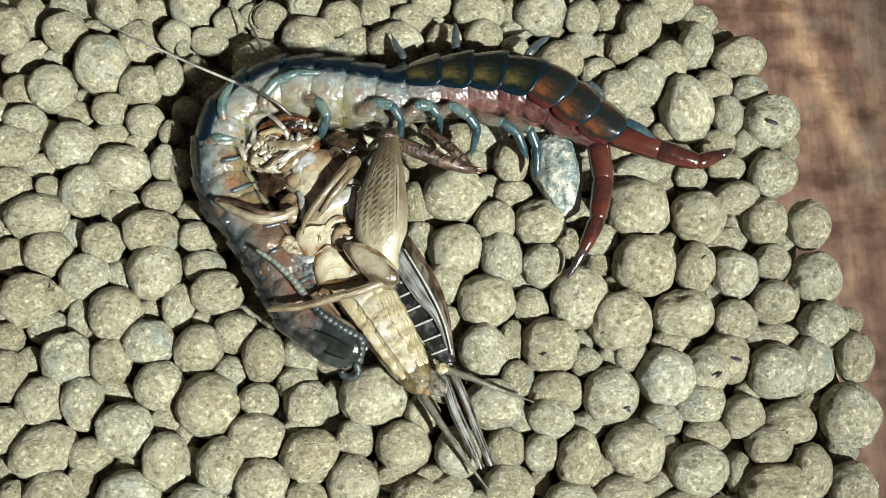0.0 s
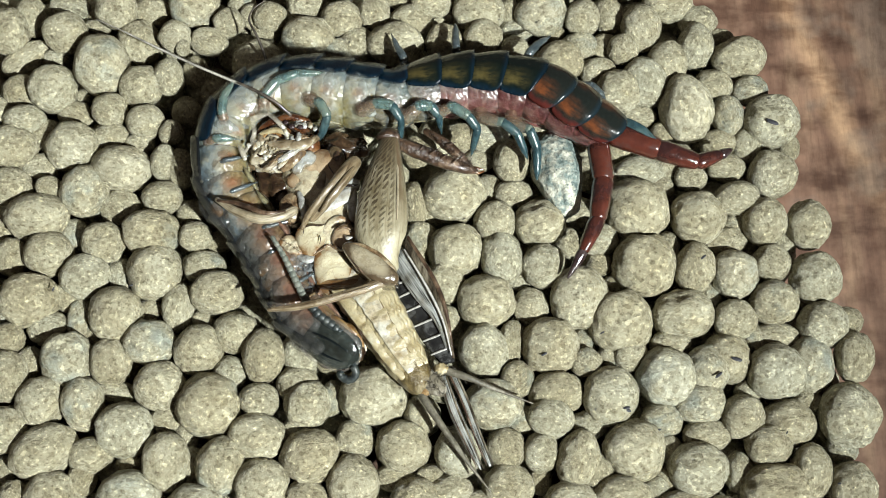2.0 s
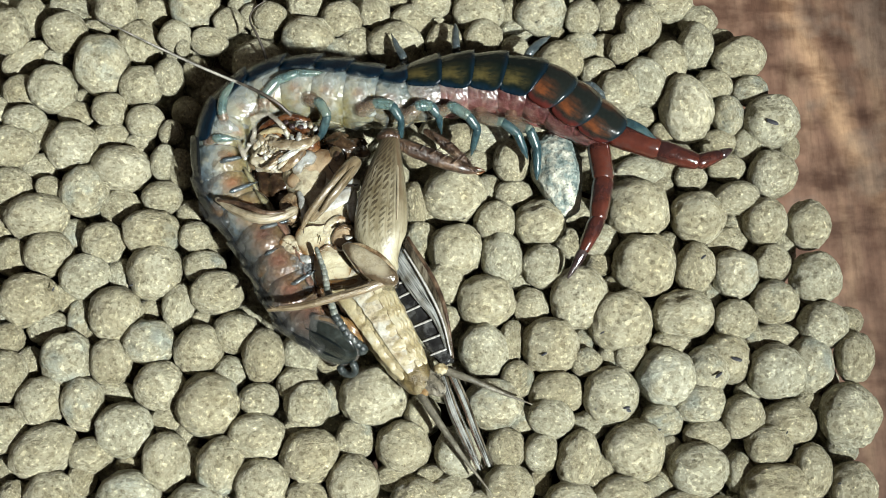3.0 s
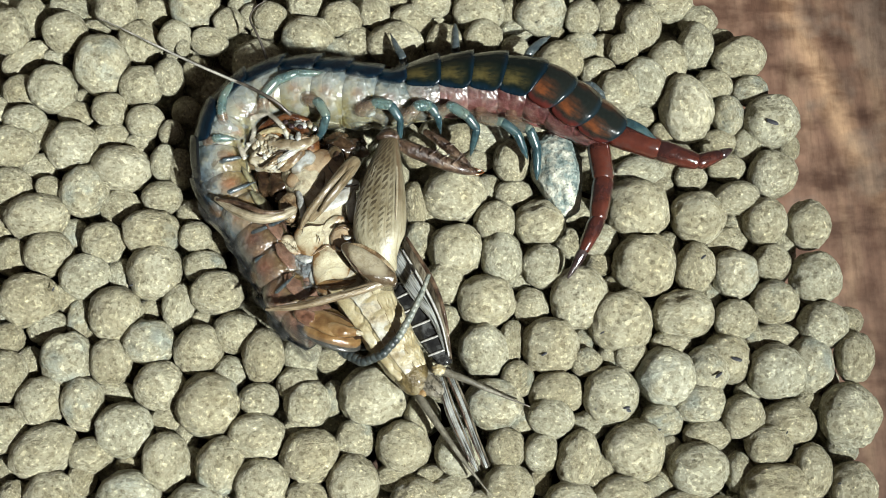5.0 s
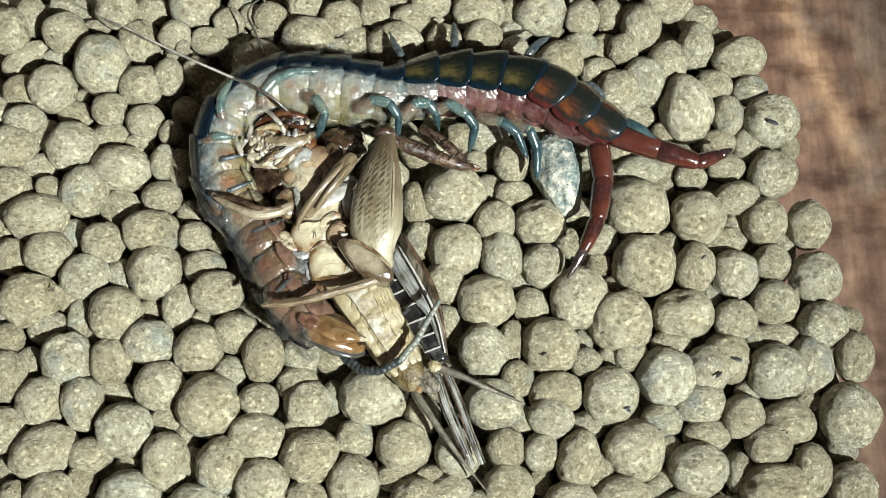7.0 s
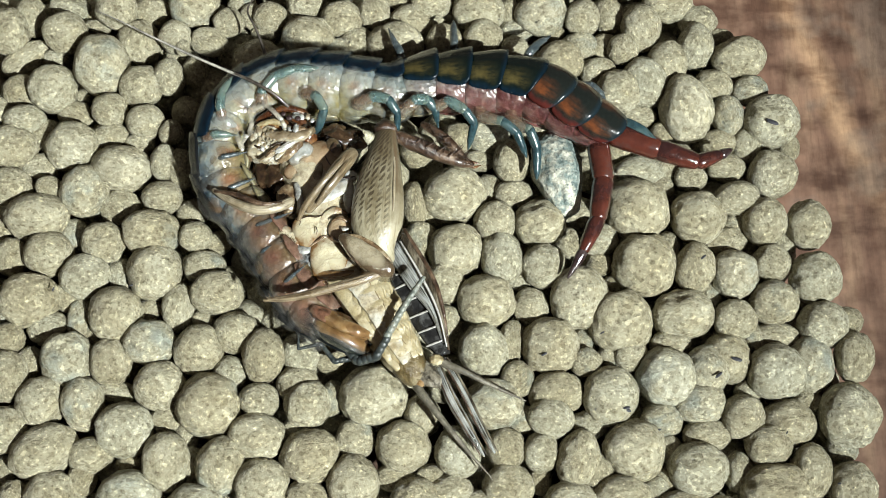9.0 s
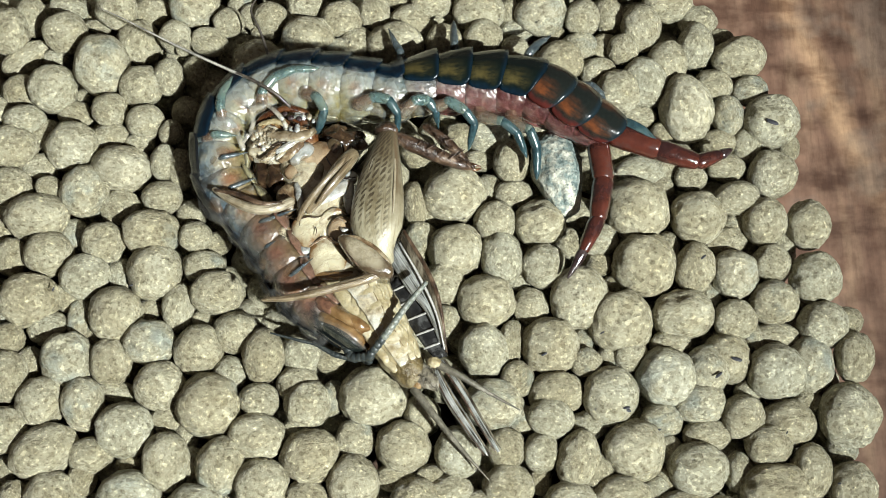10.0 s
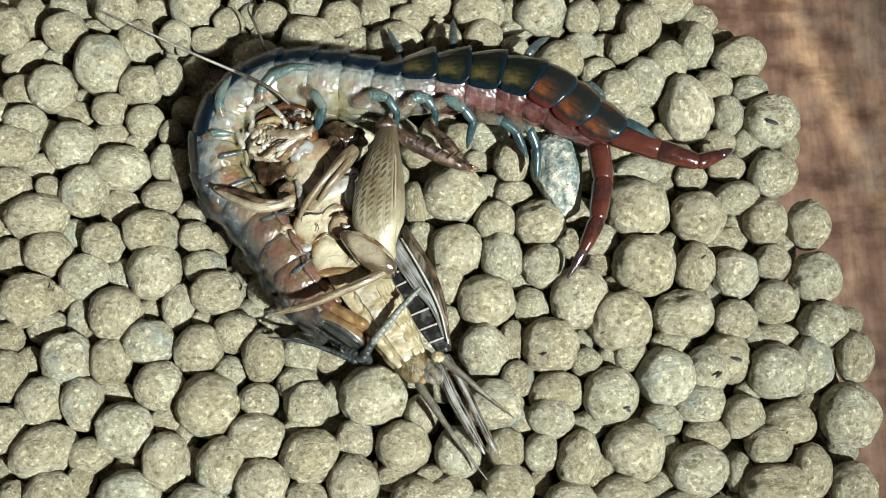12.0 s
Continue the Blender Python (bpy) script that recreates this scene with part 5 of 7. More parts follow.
    for (a, b), (c, e) in zip(edge, edge[1:] + edge[:1]):
        bm.faces.new((g[a][b], g[c][e], h[c][e], h[a][b]))
    part("back_plate", bm, plate, ring)

    # belly plate and clear wet skin
    row, (d, z, y) = spine(mid), back_way(mid)
    w, half = row[3], 0.5 * BODY / COUNT
    c = Vector(row[:3]) - z * w * 0.80
    bm = bmesh.new()
    loft(bm, [c - d * half * 0.9, c, c + d * half * 0.9], [(w * 0.45, w * 0.06), (w * 0.58, w * (0.12 if i < 14 else 0.15)), (w * 0.42, w * 0.06)], n=20, steps=5, up=z, lump=0.08)
    part("belly_plate", bm, skin, ring)
    clear = TAIL_CUTICLE if i < 6 else (CUTICLE if i < 14 else GREY_CUTICLE)
    bm = bmesh.new()
    rows = []
    for a in range(9):
        u = a / 8
        row = spine(min(1, max(0, s0 + (s1 - s0) * (-0.02 + 1.04 * u))))
        d, z, y = back_way(min(1, max(0, s0 + (s1 - s0) * u)))
        k = row[3] * (1.07 - 0.24 * abs(2 * u - 1) ** 3)
        rows.append([bm.verts.new(Vector(row[:3]) + (y * k * flat * math.cos(t) + z * k * 0.95 * math.sin(t)) * (1 + 0.03 * noise.noise(Vector((3 * math.cos(t), 3 * math.sin(t), u * 2 + 7 * i))))) for t in (radians(q) for q in range(-75, 29, 8))])
    for p, q in zip(rows, rows[1:]):
        for j in range(len(p) - 1):
            bm.faces.new((p[j], p[j + 1], q[j + 1], q[j]))
    part("cuticle", bm, clear, ring)
    if i > 13:
        c = Vector(row[:3]) + y * w * flat * 0.5 + z * w * 0.6
        part("side_lobe", tube([c - d * half * 0.85, c, c + d * half * 0.75], [(w * 0.3, w * 0.24), (w * 0.42, w * 0.36), (w * 0.3, w * 0.26)], n=18, steps=5, up=y, lump=0.12), SMOKY_LOBE, ring)
    elif i > 6:
        row, (d, z, y) = spine(mid), back_way(mid)
        c = Vector(row[:3]) + y * w * flat * 0.46 + z * w * 0.06
        part("side_pouch", tube([c - d * half * 0.72, c - d * half * 0.1, c + d * half * 0.72], [(w * 0.34, w * 0.40), (w * 0.54, w * 0.60), (w * 0.34, w * 0.40)], n=20, steps=6, up=y, lump=0.10, grain=0.9), POUCH, ring)
    return ring


segments = [trunk_segment(i) for i in range(COUNT)]


def nearest_segment(p):
    return min(segments, key=lambda o: (ORIGIN[o.name] - Vector(p)).length)


def walking_leg(points, widths, upper, lower):
    """A jointed leg growing out of its ring: pale upper joints, darker lower ones and a claw."""
    ring = nearest_segment(points[0])
    root = Vector(points[0]).lerp(ORIGIN[ring.name], 0.6)
    points = [root, Vector(points[0]) - UP * 0.45] + [Vector(p) for p in points[1:]]
    widths = [widths[0] * 1.25] + list(widths)
    cut = max(2, len(points) - 2)
    peach = upper is PALE_LEG
    if peach:
        part("leg_base", tube([root.lerp(points[1], 0.3), root.lerp(points[1], 0.85), points[1].lerp(points[2], 0.4), points[1].lerp(points[2], 0.95)], [widths[0] * 0.7, widths[0] * 0.98, widths[0] * 0.88, widths[2] * 0.72], n=16, steps=5, lump=0.12), BASE_SKIN, ring, "peach translucent leg base")
    for name, first, last, material in (("leg", 1 if peach else 0, cut - 1, upper), ("leg_tip", cut - 1, len(points) - 1, lower)):
        bm = bmesh.new()
        for k in range(first, last):
            a, b, w, x = points[k], points[k + 1], widths[k], widths[k + 1]
            loft(bm, [a, a.lerp(b, 0.25), a.lerp(b, 0.8), b], [w * 0.76, w * 0.80, (w + x) * 0.41, x * 0.80], n=12, steps=3)
        if last == len(points) - 1:
            d = (points[-1] - points[-2]).normalized()
            loft(bm, [points[-1], points[-1] + d * 0.35, points[-1] + d * 0.6], [widths[-1] * 0.8, widths[-1] * 0.5, 0.04], n=8, steps=2)
        part(name, bm, material, ring, at=points[first])


walking_leg(((-12.37, 12.43, 6.8), (-11.22, 11.68, 7.2), (-10.55, 10.57, 6.8), (-11.07, 9.27, 5.8), (-11.9, 8.88, 4.6)), (0.62, 0.6, 0.55, 0.45, 0.22), PALE_LEG, TEAL_LEG)
walking_leg(((-16.61, 11.57, 6.2), (-16.38, 12.7, 6.7), (-15.26, 13.98, 7), (-13.45, 14.68, 7.1), (-11.25, 14.83, 6.8)), (0.6, 0.6, 0.58, 0.5, 0.22), PALE_LEG, PALE_LEG)
walking_leg(((-19.98, 9.97, 6), (-20.29, 11.31, 6.4), (-20.13, 12.63, 6.6), (-19.5, 13.87, 6.4)), (0.55, 0.58, 0.5, 0.3), PALE_LEG, PALE_LEG)
walking_leg(((-7.44, 11.39, 6.6), (-5.98, 11.72, 7.1), (-4.69, 11.49, 7), (-3.82, 10.35, 6.4), (-3.91, 9.02, 4.8)), (0.62, 0.66, 0.6, 0.42, 0.2), PALE_LEG, TEAL_LEG)
walking_leg(((-3.42, 10.78, 6.2), (-2.17, 11.67, 6.6), (-1.14, 11.86, 6.2), (-0.42, 11.11, 5.6), (-0.21, 10.33, 4.4)), (0.6, 0.7, 0.62, 0.45, 0.2), PALE_LEG, TEAL_LEG)
walking_leg(((-0.62, 11.41, 5.8), (0.83, 11.8, 6.2), (2.29, 11.02, 5.8), (3.18, 10.07, 5), (2.74, 8.56, 3.48)), (0.55, 0.66, 0.6, 0.5, 0.26), PALE_LEG, TEAL_LEG)
walking_leg(((3.57, 11.41, 4.8), (5.54, 10.7, 5.1), (6.86, 9.79, 4.6), (7.69, 8.24, 3.42)), (0.55, 0.6, 0.55, 0.3), PALE_LEG, TEAL_LEG)
walking_leg(((6.35, 11.07, 4.8), (8.03, 9.91, 5.1), (8.69, 8.48, 4.2), (8.7, 6.25, 3.32)), (0.5, 0.6, 0.58, 0.35), PALE_LEG, TEAL_LEG)
walking_leg(((-3.56, 17.08, 3.44), (-3.83, 18.19, 3.6), (-4.39, 19.21, 3.48), (-4.79, 20.26, 3.32)), (0.5, 0.5, 0.38, 0.16), GREY_LEG, GREY_LEG)
walking_leg(((1.3, 18.03, 3.44), (1.24, 19.05, 3.8), (1.2, 20.3, 3.48), (1.2, 21.42, 3.2)), (0.5, 0.52, 0.45, 0.3), GREY_LEG, GREY_LEG)
walking_leg(((7.78, 17.69, 3.4), (8.34, 18.73, 3.48), (9.12, 19.62, 3.4), (10.04, 20.43, 3)), (0.55, 0.55, 0.42, 0.18), GREY_LEG, GREY_LEG)
walking_leg(((12.78, 15.53, 3.44), (14.15, 15.15, 3.5), (14.98, 14.24, 3.44), (15.27, 12.71, 3.2)), (0.45, 0.5, 0.45, 0.3), GREY_LEG, GREY_LEG)
walking_leg(((-21.62, 8.57, 5.6), (-20.61, 8.69, 6.1), (-19.22, 8.71, 5.8)), (0.5, 0.52, 0.2), PALE_LEG, PALE_LEG)
walking_leg(((-21.11, 6.31, 5.4), (-19.78, 6.51, 6), (-18.23, 7.01, 5.6)), (0.29, 0.29, 0.12), GREY_LEG, GREY_LEG)
walking_leg(((-20.06, 3.42, 5.2), (-19, 3.74, 5.5), (-17.36, 4.55, 5.1)), (0.29, 0.29, 0.12), GREY_LEG, GREY_LEG)
walking_leg(((-17.44, -0.22, 5.1), (-15.91, 0.35, 5.3), (-13.47, 1.17, 4.8)), (0.26, 0.24, 0.10), GREY_LEG, GREY_LEG)
walking_leg(((-16.2, -2.77, 5.1), (-15.19, -2.02, 5.4), (-13.95, -1.47, 5)), (0.29, 0.27, 0.12), GREY_LEG, GREY_LEG)
walking_leg(((-14.18, -5.21, 5.2), (-12.67, -4.85, 5.4), (-11.25, -3.9, 5)), (0.26, 0.24, 0.10), GREY_LEG, GREY_LEG)


for pts, wide in ((((-21.79, 4.17, 3.8), (-21.34, 2.44, 4), (-20.03, 1.13, 4)), 0.8), (((-17.9, 1.09, 3.8), (-17.41, -0.35, 3.9)), 0.7), (((-16.44, -1.72, 3.8), (-15.95, -3.14, 3.9)), 0.7)):
    part("side_lobe", tube(pts, [wide * 0.8, wide, wide * 0.7][:len(pts)], n=18, steps=6, lump=0.15), SMOKY_LOBE, nearest_segment(pts[1]), "clear bulging skin lobe")


def tail_leg(points, widths):
    """A stout last leg in four joints with pale rings between them."""
    leg = None
    for k, (a, b, w, x) in enumerate(zip(points, points[1:], widths, widths[1:])):
        a, b = Vector(a), Vector(b)
        bm = tube([a, a.lerp(b, 0.2), a.lerp(b, 0.7), a.lerp(b, 0.97)], [(w * 0.9, w * 0.85), (w * 0.98, w * 0.9), (w * 0.45 + x * 0.55, w * 0.42 + x * 0.5), (x * 0.98, x * 0.9)], n=18, steps=5, lump=0.05)
        if leg is None:
            leg = part("tail_leg", bm, RED_LEG, segments[0], "dark mahogany-red last leg", at=points[0])
        else:
            part("leg_joint", bm, RED_TIP if k == len(points) - 2 else RED_LEG, leg)
    return leg


hind = tail_leg(((15.79, 10.43, 3.38), (20.14, 8.67, 3.36), (23.71, 7.43, 3.32), (25.95, 8.22, 3.2), (27.12, 8.92, 2.9)), (1.3, 1.08, 0.8, 0.5, 0.12))
# thin teal strip laid on top as the leg's blue-grey sheen
part("leg_sheen", tube(((16.02, 11.50, 4.35), (17.24, 10.91, 4.50), (18.57, 10.19, 4.45), (19.72, 9.34, 4.20)), [(0.2, 0.08), (0.42, 0.12), (0.4, 0.12), (0.15, 0.08)], n=12, steps=5), TEAL_LEG, hind, "slate-blue strip for the sheen on the upper joint")
tail_leg(((14.47, 9.2, 3.32), (14.86, 5.69, 3.32), (14.19, 1.81, 3.3), (12.74, -1.26, 3.2), (11.27, -3.73, 2.7)), (1.1, 1.02, 0.8, 0.5, 0.1))

# head, modelled about its own middle: x forward, z the back
bm = blob((0, 0, 0), (3.0, 1.9, 1.0), lump=0.08, level=4)
for v in bm.verts:
    v.co.y *= 1 - 0.10 * (v.co.x / 2.9)
head = part("head", bm, AMBER, centipede, at=(0, 0, 0))
bm = blob((0.15, 0, 0.5), (2.75, 1.95, 0.68), lump=0.04, level=4)
part("head_shield", bm, HEAD_SHIELD, head, "bottle-green glossy head shield")
part("shield_rim", blob((0.05, 0, 0.3), (3.1, 2.35, 0.6), lump=0.08, level=4), CLEAR_LOBE, head, "clear rim of the head shield")
part("collar_plate", blob((-2.3, 0, 0.5), (1.5, 1.9, 0.75), lump=0.12, level=4), SMOKY_LOBE, head, "smoky clear collar")
part("shield_ridge", tube([(-2.2, 0.5, 1.05), (0.0, 0.75, 1.16), (1.9, 0.55, 0.98)], [0.05, 0.13, 0.05], n=8, lump=0.2), NECK_PLATE, head)
part("shield_ridge", tube([(-2.2, -0.5, 1.05), (0.0, -0.75, 1.16), (1.9, -0.55, 0.98)], [0.05, 0.13, 0.05], n=8, lump=0.2), NECK_PLATE, head)
bm = blob((-0.6, 0, -0.95), (3.1, 2.15, 0.85), lump=0.09, level=4)
part("jaw_plate", bm, AMBER, head, "amber plate of the venom jaws")
for side in (-1, 1):
    part("venom_jaw", tube([(-0.3, 1.15 * side, -0.95), (0.9, 1.35 * side, -1.05), (1.9, 1.1 * side, -1.2), (2.5, 0.62 * side, -1.25)], [(0.75, 0.6), (0.72, 0.6), (0.45, 0.42), (0.26, 0.26)], n=14), AMBER, head)
    part("mouth_palp", tube([(1.7, 1.25 * side, -1.25), (2.5, 0.95 * side, -1.3), (2.9, 0.45 * side, -1.2)], [0.14, 0.22, 0.08], n=10, lump=0.15), IVORY, head, "pale crescent mouthpart")
    part("fang", tube([(2.35, 0.85 * side, -1.25), (2.75, 0.42 * side, -1.28), (2.95, 0.08 * side, -1.25)], [0.27, 0.17, 0.04], n=10), BLACK_TIP, head)
    part("mouth_palp", tube([(1.2, 0.5 * side, -1.1), (2.0, 0.55 * side, -1.2), (2.5, 0.3 * side, -1.0)], [0.3, 0.26, 0.12], n=10, lump=0.2), PALE_FLESH, head)
    turns = [radians(-70 + 14 * k) for k in range(16)]
    bm = tube([(2.5 + 0.75 * math.cos(a), side * (1.35 + 0.75 * math.sin(a)), 0.55) for a in turns], [(0.36, 0.36) if k % 2 else (0.335, 0.335) for k in range(16)], n=12, steps=2)
    if side < 0:
        part("feeler_base", bm, BEAD, head, "curled slate feeler base")
    part("eye_cluster", blob((2.0, 1.25 * side, 0.55), (0.22, 0.18, 0.16), level=2), BLACK_TIP, head)


part("mouth", blob((2.3, 0, -0.85), (0.7, 0.8, 0.5), lump=0.3, level=3), WET_DARK, head, "dark wet mouth")
part("jaw_seam", tube([(-2.2, 0, -1.6), (-0.8, 0.05, -1.78), (0.6, 0, -1.72), (2.0, 0, -1.45)], [0.04, 0.08, 0.16, 0.22], n=8, lump=0.3), WET_DARK, head)
part("jaw_lobe", blob((-2.1, 0.75, -0.95), (1.6, 1.25, 0.72), lump=0.12, level=4), NECK_PINK, head, "pink translucent throat flesh")
part("jaw_lobe", blob((-2.1, -0.75, -0.95), (1.6, 1.25, 0.72), lump=0.12, level=4), NECK_PINK, head)


def bead_chain(name, length, beads, thick, thin, material):
    """A rigid stretch of feeler: a row of beads along x."""
    bm = bmesh.new()
    for k in range(beads):
        r = thick + (thin - thick) * (k + 0.5) / beads
        a, b = length * k / beads, length * (k + 1) / beads
        loft(bm, [(a - 0.03, 0, 0), (a * 0.7 + b * 0.3, 0, 0), (a * 0.25 + b * 0.75, 0, 0), (b + 0.03, 0, 0)], [r * 0.84, r * 0.98, r, r * 0.84], n=10, steps=1)
    return part(name, bm, material, centipede, at=(0, 0, 0))


FEELER = [0.50, 0.48, 0.45, 0.41, 0.37, 0.33, 0.28, 0.2]
antenna_pieces = [bead_chain("feeler_piece", 14.4 / 7, 4, FEELER[k], FEELER[k + 1], BEAD if k < 4 else PALE_BEAD) for k in range(7)]
low_antenna_pieces = [bead_chain("feeler_piece", 8.2 / 4, 5, 0.32 - 0.06 * k, 0.26 - 0.06 * k, BEAD) for k in range(4)]


# ---------------------------------------------------------------- cricket
PIVOT = (-9.4, 0.74, 4.5)
cricket = thing("cricket", (PIVOT[0], PIVOT[1], 0), "pale cricket lying belly up in the centipede's grip", "cricket")

# head with its mouthparts
cap = part("head", blob((-14.83, 9.05, 3.8), (3.0, 2.6, 1.9), lump=0.12, level=4, turn=25), RUST, cricket, "rust-brown head turned face up")
part("face", blob((-15.62, 7.87, 4.6), (2.3, 1.9, 1.3), lump=0.3, grain=1.6, level=4, turn=25), IVORY, cap, "beige wet mouth hollow")
part("brow", tube(((-17.27, 9.3, 5.2), (-16.28, 10, 5.8), (-15.12, 10.49, 6.1), (-13.78, 10.71, 6.1), (-12.57, 10.49, 5.7), (-11.93, 9.87, 5.2)), [(0.2, 0.25), (0.3, 0.3), (0.34, 0.35), (0.36, 0.35), (0.34, 0.3), (0.2, 0.25)], n=14, lump=0.3, grain=1.6), RUST, cap, "glossy rust brow")
part("brow", tube(((-17.3, 8.72, 5.5), (-16.3, 9.14, 6.1), (-15.15, 9.33, 6.3), (-14.12, 8.98, 6.2)), [0.16, 0.26, 0.28, 0.2], n=12, lump=0.15), CREAM, cap)
part("cheek", tube(((-15.04, 7.7, 5.8), (-13.81, 7.76, 6.2), (-12.55, 8.13, 6.1), (-11.51, 8.95, 5.5)), [(0.25, 0.25), (0.42, 0.35), (0.5, 0.4), (0.3, 0.3)], n=14, lump=0.2), SHELL, cap)
part("cheek", tube(((-14.63, 5.95, 5.2), (-13.58, 6.56, 5.6), (-12.83, 7.52, 5.7)), [0.35, 0.55, 0.4], n=14, lump=0.25, grain=1.6), TAN, cap)
part("cheek", blob((-12.29, 8.46, 4.8), (1.0, 1.1, 0.9), lump=0.2, level=3), RUST, cap)
rng = random.Random(77)
# pearly knobs in the mouth, larger flakes beside them, wet white lip lumps
for k in range(34):
    turn, far = rng.uniform(0, 6.28), rng.uniform(0.1, 1.0) ** 0.6
    p = Vector((-16.06, 7.65, 6.00)) + Vector((1.25 * far * math.cos(turn), 0.95 * far * math.sin(turn), rng.uniform(-0.25, 0.15)))
    wide = rng.uniform(0.16, 0.28)
    part("mouth_knob", blob(p, (wide * rng.uniform(1.0, 2.2), wide, wide * 0.8), lump=0.5, grain=2.2, level=3, turn=rng.uniform(20, 110)), rng.choice((WET_BEAD, IVORY, PEARL, SHELL, IVORY)), cap)
for p, r, turn, stuff in (
    ((-13.95, 6.93, 6.20), (1.15, 0.26, 0.2), 34, PEARL), ((-15.09, 6.51, 6.10), (0.85, 0.22, 0.18), 40, TAN), ((-14.46, 6.27, 6.00), (0.7, 0.2, 0.18), 48, IVORY),
    ((-15.59, 6.08, 5.80), (0.75, 0.24, 0.2), 28, SHELL), ((-14.07, 7.85, 6.20), (0.6, 0.18, 0.16), 60, TAN),
):
    part("mouth_blade", slab(p, r, turn=turn, lump=0.3, grain=1.6, square=0.75), stuff, cap)
for ends, sizes, stuff in (
    (((-15.81, 8.08, 6.10), (-14.06, 7.86, 6.30), (-12.38, 7.88, 6.00)), [(0.3, 0.2), (0.5, 0.25), (0.42, 0.2)], SHELL),
    (((-16.54, 8.68, 6.00), (-15.76, 9.24, 6.20), (-14.82, 9.01, 6.10)), [0.12, 0.2, 0.16], AMBER),
    (((-14.37, 8.78, 6.20), (-13.22, 8.50, 6.40), (-12.05, 8.45, 6.10)), [0.26, 0.36, 0.3], PEARL),
    (((-13.42, 10.36, 6.00), (-13.02, 9.76, 6.30), (-11.85, 9.80, 6.00)), [0.2, 0.34, 0.26], PEARL),
    (((-14.83, 9.95, 6.30), (-14.36, 9.25, 6.40), (-14.19, 8.78, 6.20)), [0.16, 0.26, 0.18], WET_BEAD),
):
    if stuff is not PEARL:
        part("lip", tube(ends, sizes, n=16, steps=6, lump=0.6, grain=2.6), stuff, cap)
        continue
    run = spline(ends, 3)
    for k, q in enumerate(run):
        wide = rng.uniform(0.16, 0.3)
        spot = Vector(q) + Vector((rng.uniform(-0.14, 0.14), rng.uniform(-0.2, 0.2), rng.uniform(-0.15, 0.05)))
        part("lip_lobe", blob(spot, (wide * rng.uniform(1.1, 2.2), wide, wide * 0.7), lump=0.6, grain=2.4, level=3, turn=rng.uniform(0, 180)), rng.choice((PEARL, SHELL, WET_BEAD, MILK, TAN)), cap)
for ends in (((-15.48, 6.81, 6.25), (-14.79, 7.14, 6.35), (-14.04, 7.34, 6.30)), ((-13.98, 9.57, 6.10), (-13.35, 9.22, 6.25), (-12.93, 9.10, 6.10)), ((-17.16, 7.28, 6.00), (-16.52, 6.87, 6.10), (-15.85, 6.73, 6.00))):
    part("mouth_gap", tube(ends, [0.05, 0.12, 0.05], n=8, lump=0.3), WET_DARK, cap)
for q, r in (((-13.82, 9.72, 6.3), 0.3), ((-13.05, 9.67, 6.3), 0.28), ((-14.36, 10.11, 6.3), 0.26)):
    part("mouth_spot", blob(q, (r, r * 0.8, r * 0.6), lump=0.3, level=3), RED_TIP, cap)
part("eye", blob((-17.31, 7.02, 4.2), (0.8, 0.8, 0.7), lump=0.1, grain=1.5), BARE, cap)
for ends, sizes in (
    (((-17.50, 8.48, 5.80), (-17.19, 9.16, 6.40), (-17.44, 10.19, 6.80)), [0.16, 0.2, 0.17]), (((-17.44, 10.25, 6.80), (-16.73, 10.38, 7.00), (-16.01, 10.64, 7.00)), [0.17, 0.2, 0.15]), (((-15.89, 10.66, 7.00), (-15.24, 10.15, 6.90), (-14.60, 9.53, 6.60)), [0.15, 0.19, 0.2]), (((-18.77, 8.68, 6.00), (-18.43, 7.76, 6.20), (-18.02, 6.82, 6.00)), [0.16, 0.2, 0.22]), (((-18.01, 7.28, 6.00), (-17.57, 7.81, 6.30), (-17.01, 8.40, 6.20)), [0.12, 0.14, 0.12]),
):
    part("palp", tube(ends, [1.25 * w for w in sizes], n=12, lump=0.15), PALP, cap, "clear jointed mouth feeler")
for p in ((-17.98, 6.68, 6.00), (-14.55, 9.48, 6.60), (-17.65, 7.86, 6.30)):
    part("palp_knob", blob(p, (0.22, 0.2, 0.2), lump=0.3, level=2), PEARL, cap)
bristles(cap, (((-16.98, 6.5, 5.2), (-15.68, 5.75, 5), (-14.15, 6.03, 5)), ((-14.59, 6.01, 5.6), (-13.07, 7.26, 5.8))), 40, 0.7, TAN, 21)

# neck and breast
chest = part("breast", tube(((-13.71, 6.35, 3.48), (-12.18, 4.98, 3.7), (-10.53, 2.11, 3.7), (-9.83, -1.12, 3.6), (-9.1, -4.29, 3.48)), [(1.7, 1.5), (2.4, 1.95), (2.8, 2.05), (2.7, 2.05), (2.6, 1.95)], n=24, lump=0.08), COXA, cricket, "beige-brown breast")
part("shaded_throat", blob((-15.38, 5.34, 3.2), (1.9, 2.2, 1.2), lump=0.4, grain=1.2, level=4), WET_DARK, chest, "dark wet torn throat")
# dark lump added in place of the brown shade beside the head
part("shaded_throat", blob((-9.63, 8.76, 3), (2.4, 1.5, 1.2), lump=0.4, grain=1.2, level=4), WET_DARK, chest)
part("neck_plate", dome(((-13.96, 4.85), (-13.13, 6.18), (-11.52, 7.63), (-10.06, 7.29), (-9.41, 6.07), (-10.38, 4.14), (-11.15, 2.33), (-11.95, 1.90), (-12.36, 3.42), (-13.05, 3.97)), 4.9, 0.8, lump=0.15, depth=1.0), NECK_HORN, chest, "smooth pinkish-beige neck plate")
